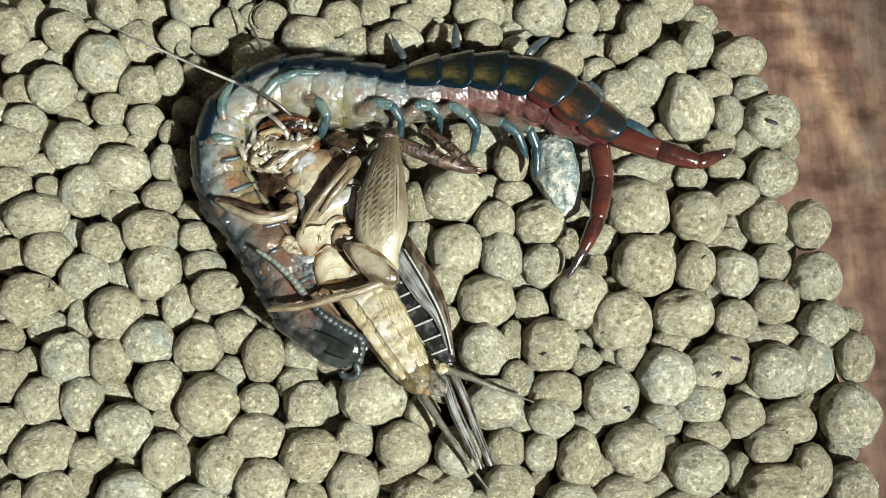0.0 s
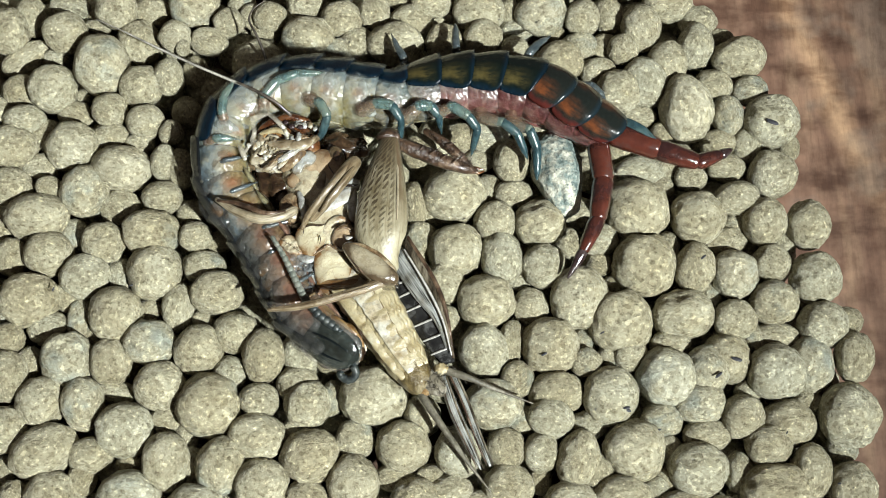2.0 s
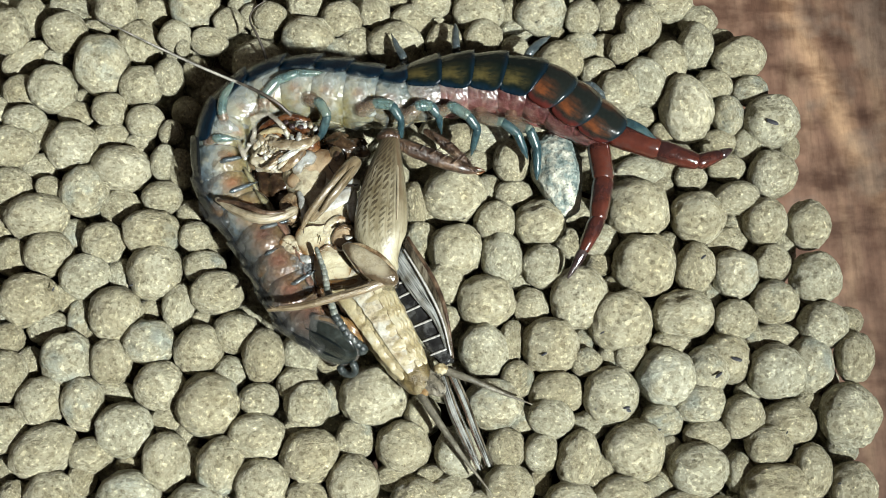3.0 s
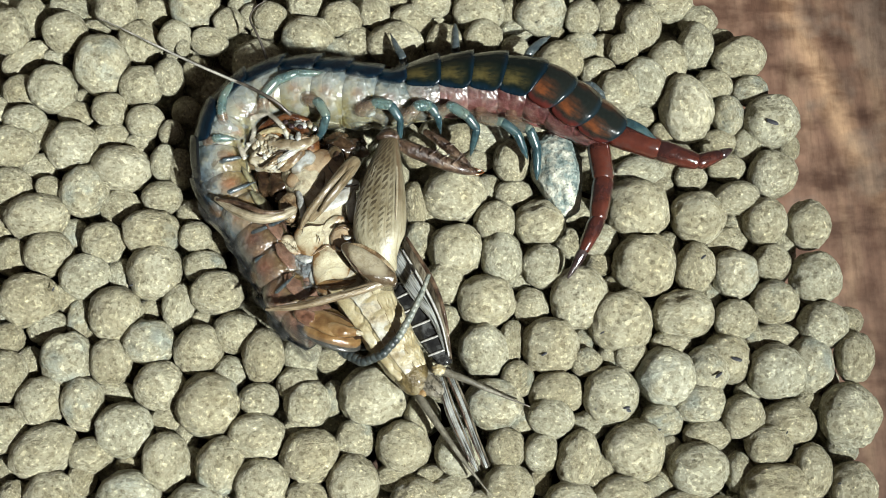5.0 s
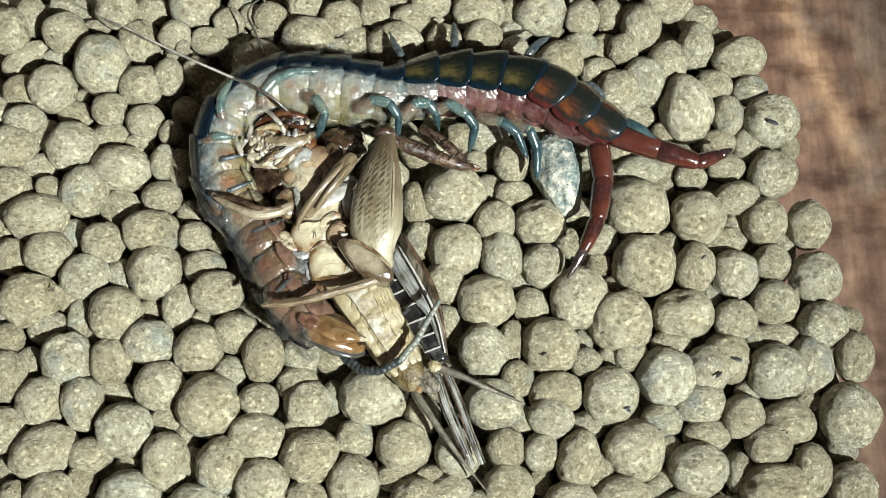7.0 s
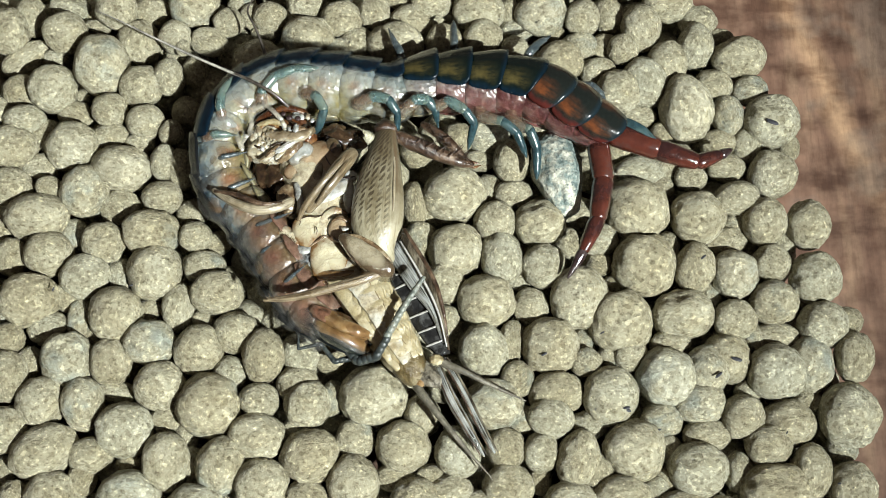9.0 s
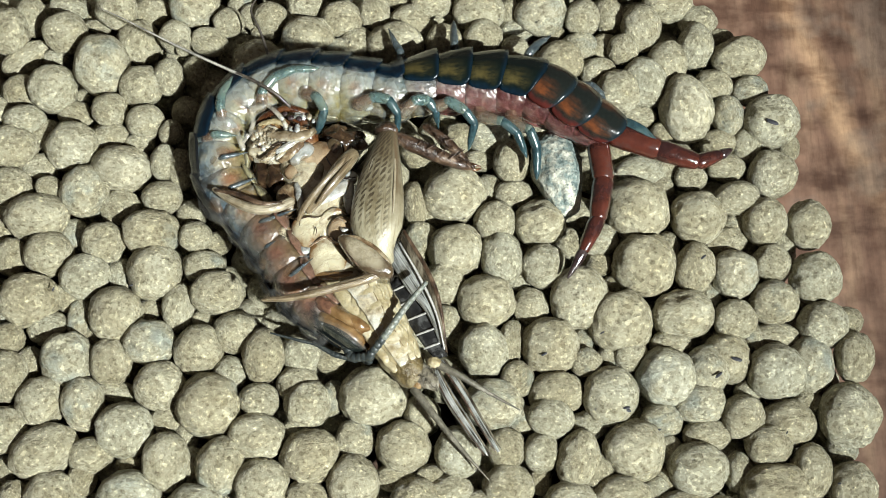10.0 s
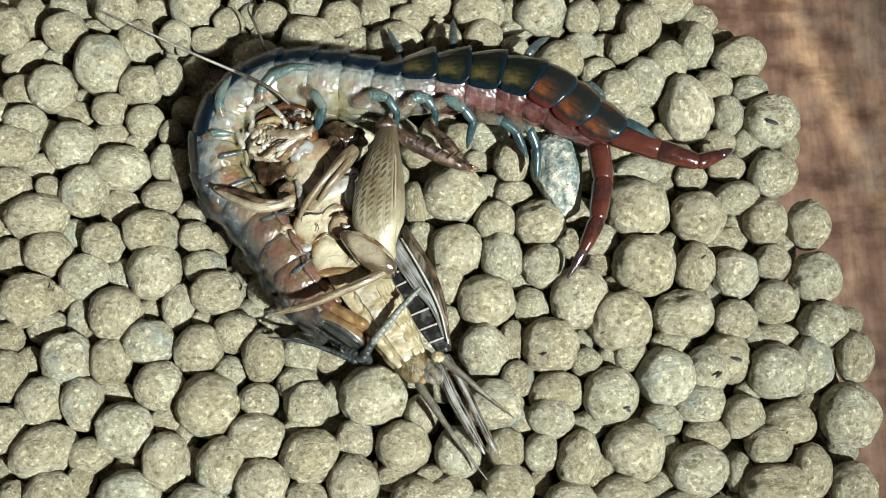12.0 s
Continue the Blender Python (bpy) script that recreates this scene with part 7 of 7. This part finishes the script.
# feelers of the cricket
feeler = leg("feeler", ((-13.93, 10.71, 6.6), (-15.28, 11.6, 7.6), (-17.32, 12.65, 8), (-19.49, 13.51, 8.2), (-22.78, 14.84, 8.6), (-26.19, 16.45, 8.8), (-29.57, 18.18, 8.8), (-31.9, 19.33, 8.6)), [0.15, 0.15, 0.145, 0.14, 0.125, 0.10, 0.065, 0.03], WHISKER, label="long thin grey feeler", n=8)
leg("feeler_root", ((-13.9, 10.62, 6.8), (-15.25, 11.51, 7.8), (-17.29, 12.56, 8.2), (-18.63, 13.13, 8.3)), [0.165, 0.16, 0.15, 0.11], WHISKER_DARK, feeler, n=8)
leg("feeler", ((-16.79, 17.42, 3), (-17.31, 18.91, 3.6), (-17.94, 20.28, 4.2), (-18.62, 21.62, 4.4), (-18.25, 22.84, 4.4), (-17.2, 23.7, 4.4)), [0.16, 0.14, 0.12, 0.1, 0.08, 0.05], WHISKER_DARK, label="thin dark second feeler", n=8)


# ---------------------------------------------------------------- what moves
CURL_SHIFT = ((0, 0.00, 0.00), (3, 0.00, 0.00), (5, -0.08, 0.00), (5.5, -0.13, 0.06), (6, -0.16, 0.08), (6.5, -0.16, 0.14), (7, -0.25, 0.28), (9, -0.34, 0.67), (9.5, -0.28, 0.56), (10, -0.31, 0.61), (10.5, -0.34, 0.73), (11, -0.28, 0.61), (11.5, -0.31, 0.67), (12, -0.45, 0.84))
NECK_SHIFT = ((0, 0.00, 0.00), (3, -0.05, 0.06), (5, -0.46, -0.06), (5.5, -0.46, -0.17), (6, -0.50, -0.45), (6.5, -0.46, -0.28), (7, -0.42, 0.00), (9, 0.07, 0.78), (9.5, 0.22, 1.06), (10, 0.37, 1.23), (10.5, 0.41, 1.40), (11, 0.57, 1.34), (11.5, 0.52, 1.34), (12, 0.41, 1.34))


# how far the neck turns over, in degrees
NECK_ROLL = ((0, 0), (2, 10), (3, 25), (3.6, 50), (4.2, 75), (5, 98), (6, 111), (7, 100), (7.8, 87), (9, 80), (10, 70), (12, 65))


def shift(table, t):
    return Vector((np.interp(t, [r[0] for r in table], [r[1] for r in table]), np.interp(t, [r[0] for r in table], [r[2] for r in table]), 0))


def motions():
    # the body rings sway with the feeding; the tail lies still
    for i, ring in enumerate(segments):
        s = (i + 0.5) / COUNT
        pull = float(np.interp(s, (0.16, 0.22, 0.31, 0.42, 0.52, 0.62, 0.72), (0, 0.2, 0.85, 1.0, 0.9, 0.6, 0.5)))
        neck = float(np.interp(s, (0.72, 0.92), (0, 1)))
        if pull == 0:
            continue
        rows = []
        ahead = Vector(spine(min(1, s + 0.02))[:3] - spine(s - 0.02)[:3]).normalized()
        for t in (0, 2, 3, 3.6, 4.2, 5, 5.5, 6, 6.5, 7, 7.8, 9, 9.5, 10, 10.5, 11, 11.5, 12):
            turn = 0.45 * neck * float(np.interp(t, [r[0] for r in NECK_ROLL], [r[1] for r in NECK_ROLL]))
            m = ORIGIN[ring.name] + shift(CURL_SHIFT, t) * pull * (1 - neck) + shift(NECK_SHIFT, t) * neck
            rows.append((t, Matrix.Translation(m * MM) @ Matrix.Rotation(radians(turn), 4, ahead)))
        walk(ring, rows)
    walk(head, [(0, rolled((-9.76, -9.94, 4), (-7.15, -11.24, 3.9), 25)), (2, rolled((-9.85, -10.04, 4), (-7.34, -11.44, 3.9), 35)), (3, rolled((-9.91, -9.63, 4), (-7.35, -11.14, 3.9), 50)), (3.6, rolled((-10.07, -9.48, 4), (-7.46, -10.73, 3.9), 75)), (4.2, rolled((-10.18, -9.22, 4), (-7.57, -10.22, 3.9), 100)), (4.8, rolled((-9.98, -9.02, 4), (-7.27, -10.02, 3.9), 122)), (5.5, rolled((-9.78, -9.22, 4), (-7.06, -10.42, 3.9), 130)), (6, rolled((-9.66, -9.73, 4), (-7.05, -11.03, 3.9), 136)), (6.5, rolled((-9.76, -9.63, 4), (-7.1, -10.88, 3.9), 133)), (7, rolled((-9.57, -9.48, 4), (-6.86, -10.63, 3.9), 126)), (7.8, rolled((-9.47, -9.63, 4), (-6.76, -10.73, 3.9), 112)), (8.8, rolled((-9.07, -9.43, 4), (-6.66, -10.63, 3.9), 106)), (9.5, rolled((-8.88, -9.22, 4), (-6.66, -10.53, 3.9), 93)), (10.3, rolled((-8.94, -8.91, 4), (-6.77, -10.32, 3.9), 86)), (11, rolled((-8.99, -8.81, 4), (-6.77, -10.22, 3.9), 84)), (12, rolled((-8.89, -8.91, 4), (-6.67, -10.32, 3.9), 82))])
    walk(antenna_pieces[0], [(0, link((-7.47, -11.69, 3.88), (-7.07, -9.83, 4.67))), (1, link((-6.68, -11.19, 4.06), (-7.63, -9.54, 4.84))), (2, link((-7.95, -11.92, 3.71), (-7.49, -10.15, 4.64))), (2.5, link((-8.3, -11.78, 3.68), (-7.33, -10.21, 4.59))), (3, link((-10.12, -9.34, 3.81), (-8.79, -10.91, 3.81))), (3.4, link((-10.39, -9.23, 3.77), (-8.8, -10.52, 3.95))), (4, link((-9.82, -9.56, 3.84), (-8.36, -11, 3.96))), (4.8, link((-9.88, -9.11, 3.82), (-8.71, -10.79, 3.96))), (5.5, link((-9.6, -9.44, 3.84), (-8.47, -11.16, 3.97))), (6, link((-10.35, -9.15, 3.74), (-9.07, -10.75, 3.91))), (6.5, link((-10.24, -9.14, 3.75), (-9.03, -10.79, 3.91))), (7, link((-9.55, -9.47, 3.81), (-8.58, -11.28, 3.96))), (7.6, link((-9.56, -9.44, 3.79), (-8.6, -11.25, 3.95))), (8.8, link((-9.5, -8.98, 3.76), (-8.51, -10.78, 3.94))), (9.5, link((-11.19, -7.68, 3.62), (-9.38, -8.65, 3.75))), (10.3, link((-9.74, -8.17, 3.72), (-8.63, -9.9, 3.9))), (11, link((-10.77, -7.6, 3.66), (-9.02, -8.67, 3.8))), (11.5, link((-10.97, -7.5, 3.64), (-9.16, -8.47, 3.77))), (12, link((-10.96, -7.53, 3.64), (-9.14, -8.48, 3.77)))])
    walk(antenna_pieces[1], [(0, link((-7.07, -9.83, 4.67), (-8.82, -8.97, 5.31))), (1, link((-7.63, -9.54, 4.84), (-9.39, -8.68, 5.45))), (2, link((-7.49, -10.15, 4.64), (-9.16, -9.14, 5.29))), (2.5, link((-7.33, -10.21, 4.59), (-8.96, -9.14, 5.25))), (3, link((-8.79, -10.91, 3.81), (-6.87, -10.77, 4.53))), (3.4, link((-8.8, -10.52, 3.95), (-7.18, -11.77, 4.12))), (4, link((-8.36, -11, 3.96), (-6.6, -11.89, 4.55))), (4.8, link((-8.71, -10.79, 3.96), (-7.05, -11.81, 4.64))), (5.5, link((-8.47, -11.16, 3.97), (-6.97, -12.38, 4.67))), (6, link((-9.07, -10.75, 3.91), (-8.04, -12.51, 4.14))), (6.5, link((-9.03, -10.79, 3.91), (-7.84, -12.43, 4.27))), (7, link((-8.58, -11.28, 3.96), (-7.15, -12.59, 4.64))), (7.6, link((-8.6, -11.25, 3.95), (-7.09, -12.46, 4.64))), (8.8, link((-8.51, -10.78, 3.94), (-7.12, -12.16, 4.57))), (9.5, link((-9.38, -8.65, 3.75), (-8.53, -10.52, 3.89))), (10.3, link((-8.63, -9.9, 3.9), (-7.74, -11.72, 4.24))), (11, link((-9.02, -8.67, 3.8), (-8.46, -10.65, 3.92))), (11.5, link((-9.16, -8.47, 3.77), (-8.53, -10.42, 3.89))), (12, link((-9.14, -8.48, 3.77), (-8.53, -10.44, 3.88)))])
    walk(antenna_pieces[2], [(0, link((-8.82, -8.97, 5.31), (-10.51, -7.89, 5.76))), (1, link((-9.39, -8.68, 5.45), (-11.03, -7.49, 5.83))), (2, link((-9.16, -9.14, 5.29), (-10.78, -7.96, 5.77))), (2.5, link((-8.96, -9.14, 5.25), (-10.49, -7.87, 5.75))), (3, link((-6.87, -10.77, 4.53), (-8.32, -9.65, 5.47))), (3.4, link((-7.18, -11.77, 4.12), (-6.71, -10.23, 5.41))), (4, link((-6.6, -11.89, 4.55), (-5.16, -10.9, 5.64))), (4.8, link((-7.05, -11.81, 4.64), (-5.34, -11.31, 5.66))), (5.5, link((-6.97, -12.38, 4.67), (-5.17, -12.47, 5.67))), (6, link((-8.04, -12.51, 4.14), (-6.52, -13.5, 5.14))), (6.5, link((-7.84, -12.43, 4.27), (-6.18, -13.16, 5.25))), (7, link((-7.15, -12.59, 4.64), (-5.37, -12.87, 5.63))), (7.6, link((-7.09, -12.46, 4.64), (-5.29, -12.36, 5.64))), (8.8, link((-7.12, -12.16, 4.57), (-5.46, -11.52, 5.6))), (9.5, link((-8.53, -10.52, 3.89), (-7.15, -11.85, 4.63))), (10.3, link((-7.74, -11.72, 4.24), (-6.07, -11.24, 5.34))), (11, link((-8.46, -10.65, 3.92), (-6.9, -11.67, 4.78))), (11.5, link((-8.53, -10.42, 3.89), (-7.09, -11.68, 4.66))), (12, link((-8.53, -10.44, 3.88), (-7.05, -11.63, 4.69)))])
    walk(antenna_pieces[3], [(0, link((-10.51, -7.89, 5.76), (-11.94, -6.42, 6))), (1, link((-11.03, -7.49, 5.83), (-12.31, -5.89, 6.02))), (2, link((-10.78, -7.96, 5.77), (-12.14, -6.44, 6))), (2.5, link((-10.49, -7.87, 5.75), (-11.81, -6.3, 5.99))), (3, link((-8.32, -9.65, 5.47), (-9.41, -8.04, 6.14))), (3.4, link((-6.71, -10.23, 5.41), (-7.42, -8.54, 6.33))), (4, link((-5.16, -10.9, 5.64), (-4.57, -9.13, 6.5))), (4.8, link((-5.34, -11.31, 5.66), (-4.01, -9.9, 6.35))), (5.5, link((-5.17, -12.47, 5.67), (-3.58, -11.4, 6.4))), (6, link((-6.52, -13.5, 5.14), (-4.84, -12.99, 6.19))), (6.5, link((-6.18, -13.16, 5.25), (-4.55, -12.36, 6.21))), (7, link((-5.37, -12.87, 5.63), (-3.64, -12.08, 6.42))), (7.6, link((-5.29, -12.36, 5.64), (-3.82, -11.09, 6.3))), (8.8, link((-5.46, -11.52, 5.6), (-4.43, -9.89, 6.32))), (9.5, link((-7.15, -11.85, 4.63), (-6.07, -10.62, 5.88))), (10.3, link((-6.07, -11.24, 5.34), (-4.81, -9.85, 6.17))), (11, link((-6.9, -11.67, 4.78), (-6.07, -10.25, 6))), (11.5, link((-7.09, -11.68, 4.66), (-6.08, -10.4, 5.92))), (12, link((-7.05, -11.63, 4.69), (-6.05, -10.33, 5.93)))])
    walk(antenna_pieces[4], [(0, link((-11.94, -6.42, 6), (-13.18, -4.79, 6.16))), (1, link((-12.31, -5.89, 6.02), (-13.61, -4.3, 6.18))), (2, link((-12.14, -6.44, 6), (-13.07, -4.61, 6.17))), (2.5, link((-11.81, -6.3, 5.99), (-12.68, -4.45, 6.16))), (3, link((-9.41, -8.04, 6.14), (-10.05, -6.1, 6.4))), (3.4, link((-7.42, -8.54, 6.33), (-7.83, -6.55, 6.65))), (4, link((-4.57, -9.13, 6.5), (-4.3, -7.09, 6.67))), (4.8, link((-4.01, -9.9, 6.35), (-3.04, -8.11, 6.67))), (5.5, link((-3.58, -11.4, 6.4), (-2.55, -9.64, 6.67))), (6, link((-4.84, -12.99, 6.19), (-4.14, -11.1, 6.63))), (6.5, link((-4.55, -12.36, 6.21), (-3.81, -10.49, 6.64))), (7, link((-3.64, -12.08, 6.42), (-2.33, -10.51, 6.66))), (7.6, link((-3.82, -11.09, 6.3), (-2.69, -9.41, 6.67))), (8.8, link((-4.43, -9.89, 6.32), (-3.45, -8.12, 6.67))), (9.5, link((-6.07, -10.62, 5.88), (-4.84, -9.09, 6.5))), (10.3, link((-4.81, -9.85, 6.17), (-3.63, -8.23, 6.64))), (11, link((-6.07, -10.25, 6), (-5.31, -8.4, 6.51))), (11.5, link((-6.08, -10.4, 5.92), (-5.06, -8.71, 6.51))), (12, link((-6.05, -10.33, 5.93), (-4.74, -8.88, 6.56)))])
    walk(antenna_pieces[5], [(0, link((-13.18, -4.79, 6.16), (-14.65, -3.37, 6.36))), (1, link((-13.61, -4.3, 6.18), (-15.09, -2.88, 6.38))), (2, link((-13.07, -4.61, 6.17), (-13.99, -2.78, 6.37))), (2.5, link((-12.68, -4.45, 6.16), (-13.64, -2.64, 6.37))), (3, link((-10.05, -6.1, 6.4), (-10.42, -4.09, 6.6))), (3.4, link((-7.83, -6.55, 6.65), (-8.07, -4.51, 6.83))), (4, link((-4.3, -7.09, 6.67), (-4.08, -5.06, 6.84))), (4.8, link((-3.04, -8.11, 6.67), (-2.15, -6.27, 6.84))), (5.5, link((-2.55, -9.64, 6.67), (-1.73, -7.76, 6.84))), (6, link((-4.14, -11.1, 6.63), (-3.59, -9.13, 6.81))), (6.5, link((-3.81, -10.49, 6.64), (-2.93, -8.64, 6.82))), (7, link((-2.33, -10.51, 6.66), (-1.34, -8.72, 6.83))), (7.6, link((-2.69, -9.41, 6.67), (-1.76, -7.58, 6.84))), (8.8, link((-3.45, -8.12, 6.67), (-2.44, -6.33, 6.83))), (9.5, link((-4.84, -9.09, 6.5), (-3.62, -7.47, 6.79))), (10.3, link((-3.63, -8.23, 6.64), (-2.4, -6.59, 6.82))), (11, link((-5.31, -8.4, 6.51), (-4.32, -6.62, 6.8))), (11.5, link((-5.06, -8.71, 6.51), (-3.98, -6.99, 6.79))), (12, link((-4.74, -8.88, 6.56), (-3.43, -7.31, 6.79)))])
    walk(antenna_pieces[6], [(0, link((-14.65, -3.37, 6.36), (-16.36, -2.25, 6.6))), (1, link((-15.09, -2.88, 6.38), (-16.74, -1.68, 6.6))), (2, link((-13.99, -2.78, 6.37), (-15.07, -1.05, 6.6))), (2.5, link((-13.64, -2.64, 6.37), (-14.78, -0.94, 6.6))), (3, link((-10.42, -4.09, 6.6), (-11.12, -2.17, 6.82))), (3.4, link((-8.07, -4.51, 6.83), (-8.37, -2.49, 7))), (4, link((-4.08, -5.06, 6.84), (-4.05, -3.01, 7))), (4.8, link((-2.15, -6.27, 6.84), (-1.58, -4.3, 7))), (5.5, link((-1.73, -7.76, 6.84), (-0.78, -5.94, 7))), (6, link((-3.59, -9.13, 6.81), (-3.03, -7.16, 7))), (6.5, link((-2.93, -8.64, 6.82), (-1.76, -6.96, 7))), (7, link((-1.34, -8.72, 6.83), (-0.29, -6.96, 7))), (7.6, link((-1.76, -7.58, 6.84), (-0.69, -5.84, 7))), (8.8, link((-2.44, -6.33, 6.83), (-1.33, -4.61, 7))), (9.5, link((-3.62, -7.47, 6.79), (-2.26, -5.94, 7))), (10.3, link((-2.4, -6.59, 6.82), (-1.08, -5.02, 7))), (11, link((-4.32, -6.62, 6.8), (-3.05, -5.02, 7))), (11.5, link((-3.98, -6.99, 6.79), (-2.65, -5.43, 7))), (12, link((-3.43, -7.31, 6.79), (-2.01, -5.84, 7)))])
    walk(low_antenna_pieces[0], [(0, link((-7.64, -9.90, 2.6), (-9.60, -9.30, 2.6))), (8.3, link((-7.64, -9.90, 2.6), (-9.60, -9.30, 2.6))), (9, link((-7.64, -10.94, 2.6), (-9.64, -11.36, 2.6))), (9.9, link((-7.63, -11.14, 2.6), (-9.66, -10.86, 2.6))), (10.3, link((-7.73, -11.35, 2.6), (-9.61, -10.54, 2.6))), (11, link((-7.73, -11.35, 2.6), (-9.68, -10.73, 2.6))), (12, link((-7.73, -11.35, 2.6), (-9.61, -10.54, 2.6)))])
    walk(low_antenna_pieces[1], [(0, link((-9.60, -9.30, 2.6), (-8.60, -7.51, 2.6))), (8.3, link((-9.60, -9.30, 2.6), (-8.60, -7.51, 2.6))), (9, link((-9.64, -11.36, 2.6), (-10.9, -9.74, 2.6))), (9.9, link((-9.66, -10.86, 2.6), (-11.39, -9.76, 2.6))), (10.3, link((-9.61, -10.54, 2.6), (-11.49, -9.71, 2.6))), (11, link((-9.68, -10.73, 2.6), (-11.56, -9.91, 2.6))), (12, link((-9.61, -10.54, 2.6), (-11.53, -9.81, 2.6)))])
    walk(low_antenna_pieces[2], [(0, link((-8.60, -7.51, 2.6), (-10.59, -7.01, 2.6))), (8.3, link((-8.60, -7.51, 2.6), (-10.59, -7.01, 2.6))), (9, link((-10.9, -9.74, 2.6), (-12.9, -10.21, 2.6))), (9.9, link((-11.39, -9.76, 2.6), (-13.41, -9.36, 2.6))), (10.3, link((-11.49, -9.71, 2.6), (-13.47, -9.18, 2.6))), (11, link((-11.56, -9.91, 2.6), (-13.56, -9.44, 2.6))), (12, link((-11.53, -9.81, 2.6), (-13.53, -9.39, 2.6)))])
    walk(low_antenna_pieces[3], [(0, link((-10.59, -7.01, 2.6), (-11.58, -5.22, 2.6))), (8.3, link((-10.59, -7.01, 2.6), (-11.58, -5.22, 2.6))), (9, link((-12.9, -10.21, 2.6), (-12.96, -8.16, 2.6))), (9.9, link((-13.41, -9.36, 2.6), (-15.3, -8.58, 2.6))), (10.3, link((-13.47, -9.18, 2.6), (-15.51, -9.07, 2.6))), (11, link((-13.56, -9.44, 2.6), (-15.53, -8.88, 2.6))), (12, link((-13.53, -9.39, 2.6), (-15.57, -9.15, 2.6)))])
    # the cricket is tugged about as it is eaten
    walk(cricket, [
        (0, pose(-0.00940, 0.00074, 0, 0, 0, 0.00)),
        (3, pose(-0.00942, 0.00074, 0, 0, 0, -0.32)),
        (5, pose(-0.00952, 0.00073, 0, 0, 0, -0.68)),
        (5.5, pose(-0.00962, 0.00073, 0, 0, 0, -0.67)),
        (6, pose(-0.00971, 0.00082, 0, 0, 0, -0.68)),
        (6.5, pose(-0.00967, 0.00091, 0, 0, 0, -0.86)),
        (7, pose(-0.00983, 0.00107, 0, 0, 0, -0.85)),
        (9, pose(-0.00975, 0.00156, 0, 0, 0, -0.56)),
        (9.5, pose(-0.00979, 0.00139, 0, 0, 0, -1.83)),
        (10, pose(-0.00976, 0.00149, 0, 0, 0, -1.46)),
        (10.5, pose(-0.00992, 0.00165, 0, 0, 0, -1.80)),
        (10.75, pose(-0.00953, 0.00150, 0, 0, 0, -0.86)),
        (11, pose(-0.00950, 0.00150, 0, 0, 0, -0.98)),
        (11.5, pose(-0.00953, 0.00154, 0, 0, 0, -0.88)),
        (12, pose(-0.00965, 0.00181, 0, 0, 0, -0.40)),
    ])
    # one hind shin kicks once; the other is drawn in
    knee = Vector((-4.66, 8.57, 5.6)) - ORIGIN[cricket.name]
    rest = ORIGIN[shin.name] - ORIGIN[cricket.name]
    rows = []
    for t, turn in ((0, 0), (5, 0), (7, 1), (9, -1), (10.5, -1), (10.6, -24), (10.7, -6), (11, -5), (12, -6)):
        r = Matrix.Rotation(radians(turn), 4, "Z")
        rows.append((t, Matrix.Translation((knee + r @ (rest - knee)) * MM) @ r))
    walk(shin, rows)
    # tail feelers and wing tips swing a little about their roots
    swings = (
        ((0, 0), (8, -2), (9, -4), (9.5, -7), (10.5, -9), (11, -14), (12, -19)),
        ((0, 0), (8, 2), (9, 5), (9.5, 9), (10.5, 3), (11, 3), (12, 1)),
        ((0, 0), (7, 0), (9, 6), (9.5, 11), (10.5, 10), (11, 5), (12, 5)),
        ((0, 0), (7, 0), (9, 6), (9.5, 11), (10.5, 10), (11, 5), (12, 5)),
    )
    for (ob, root), turns in zip(swinging, swings):
        root = root - ORIGIN[cricket.name]
        away = ORIGIN[ob.name] - ORIGIN[cricket.name] - root
        rows = []
        for t, turn in turns:
            r = Matrix.Rotation(radians(turn), 4, "Z")
            rows.append((t, Matrix.Translation((root + r @ away) * MM) @ r))
        walk(ob, rows)
    hinge = Vector((-4.44, -4.82, 0)) - ORIGIN[cricket.name]
    rest = ORIGIN[low_shin.name] - ORIGIN[cricket.name]
    rows = []
    for t, turn, slide in ((0, 0, 0), (10.5, 0, 0), (10.8, 8, 0.35), (12, 8, 0.35)):
        r = Matrix.Rotation(radians(turn), 4, "Z")
        rows.append((t, Matrix.Translation((hinge + r @ (rest - hinge) + Vector((slide, 0.2 * slide, 0))) * MM) @ r))
    walk(low_shin, rows)


motions()
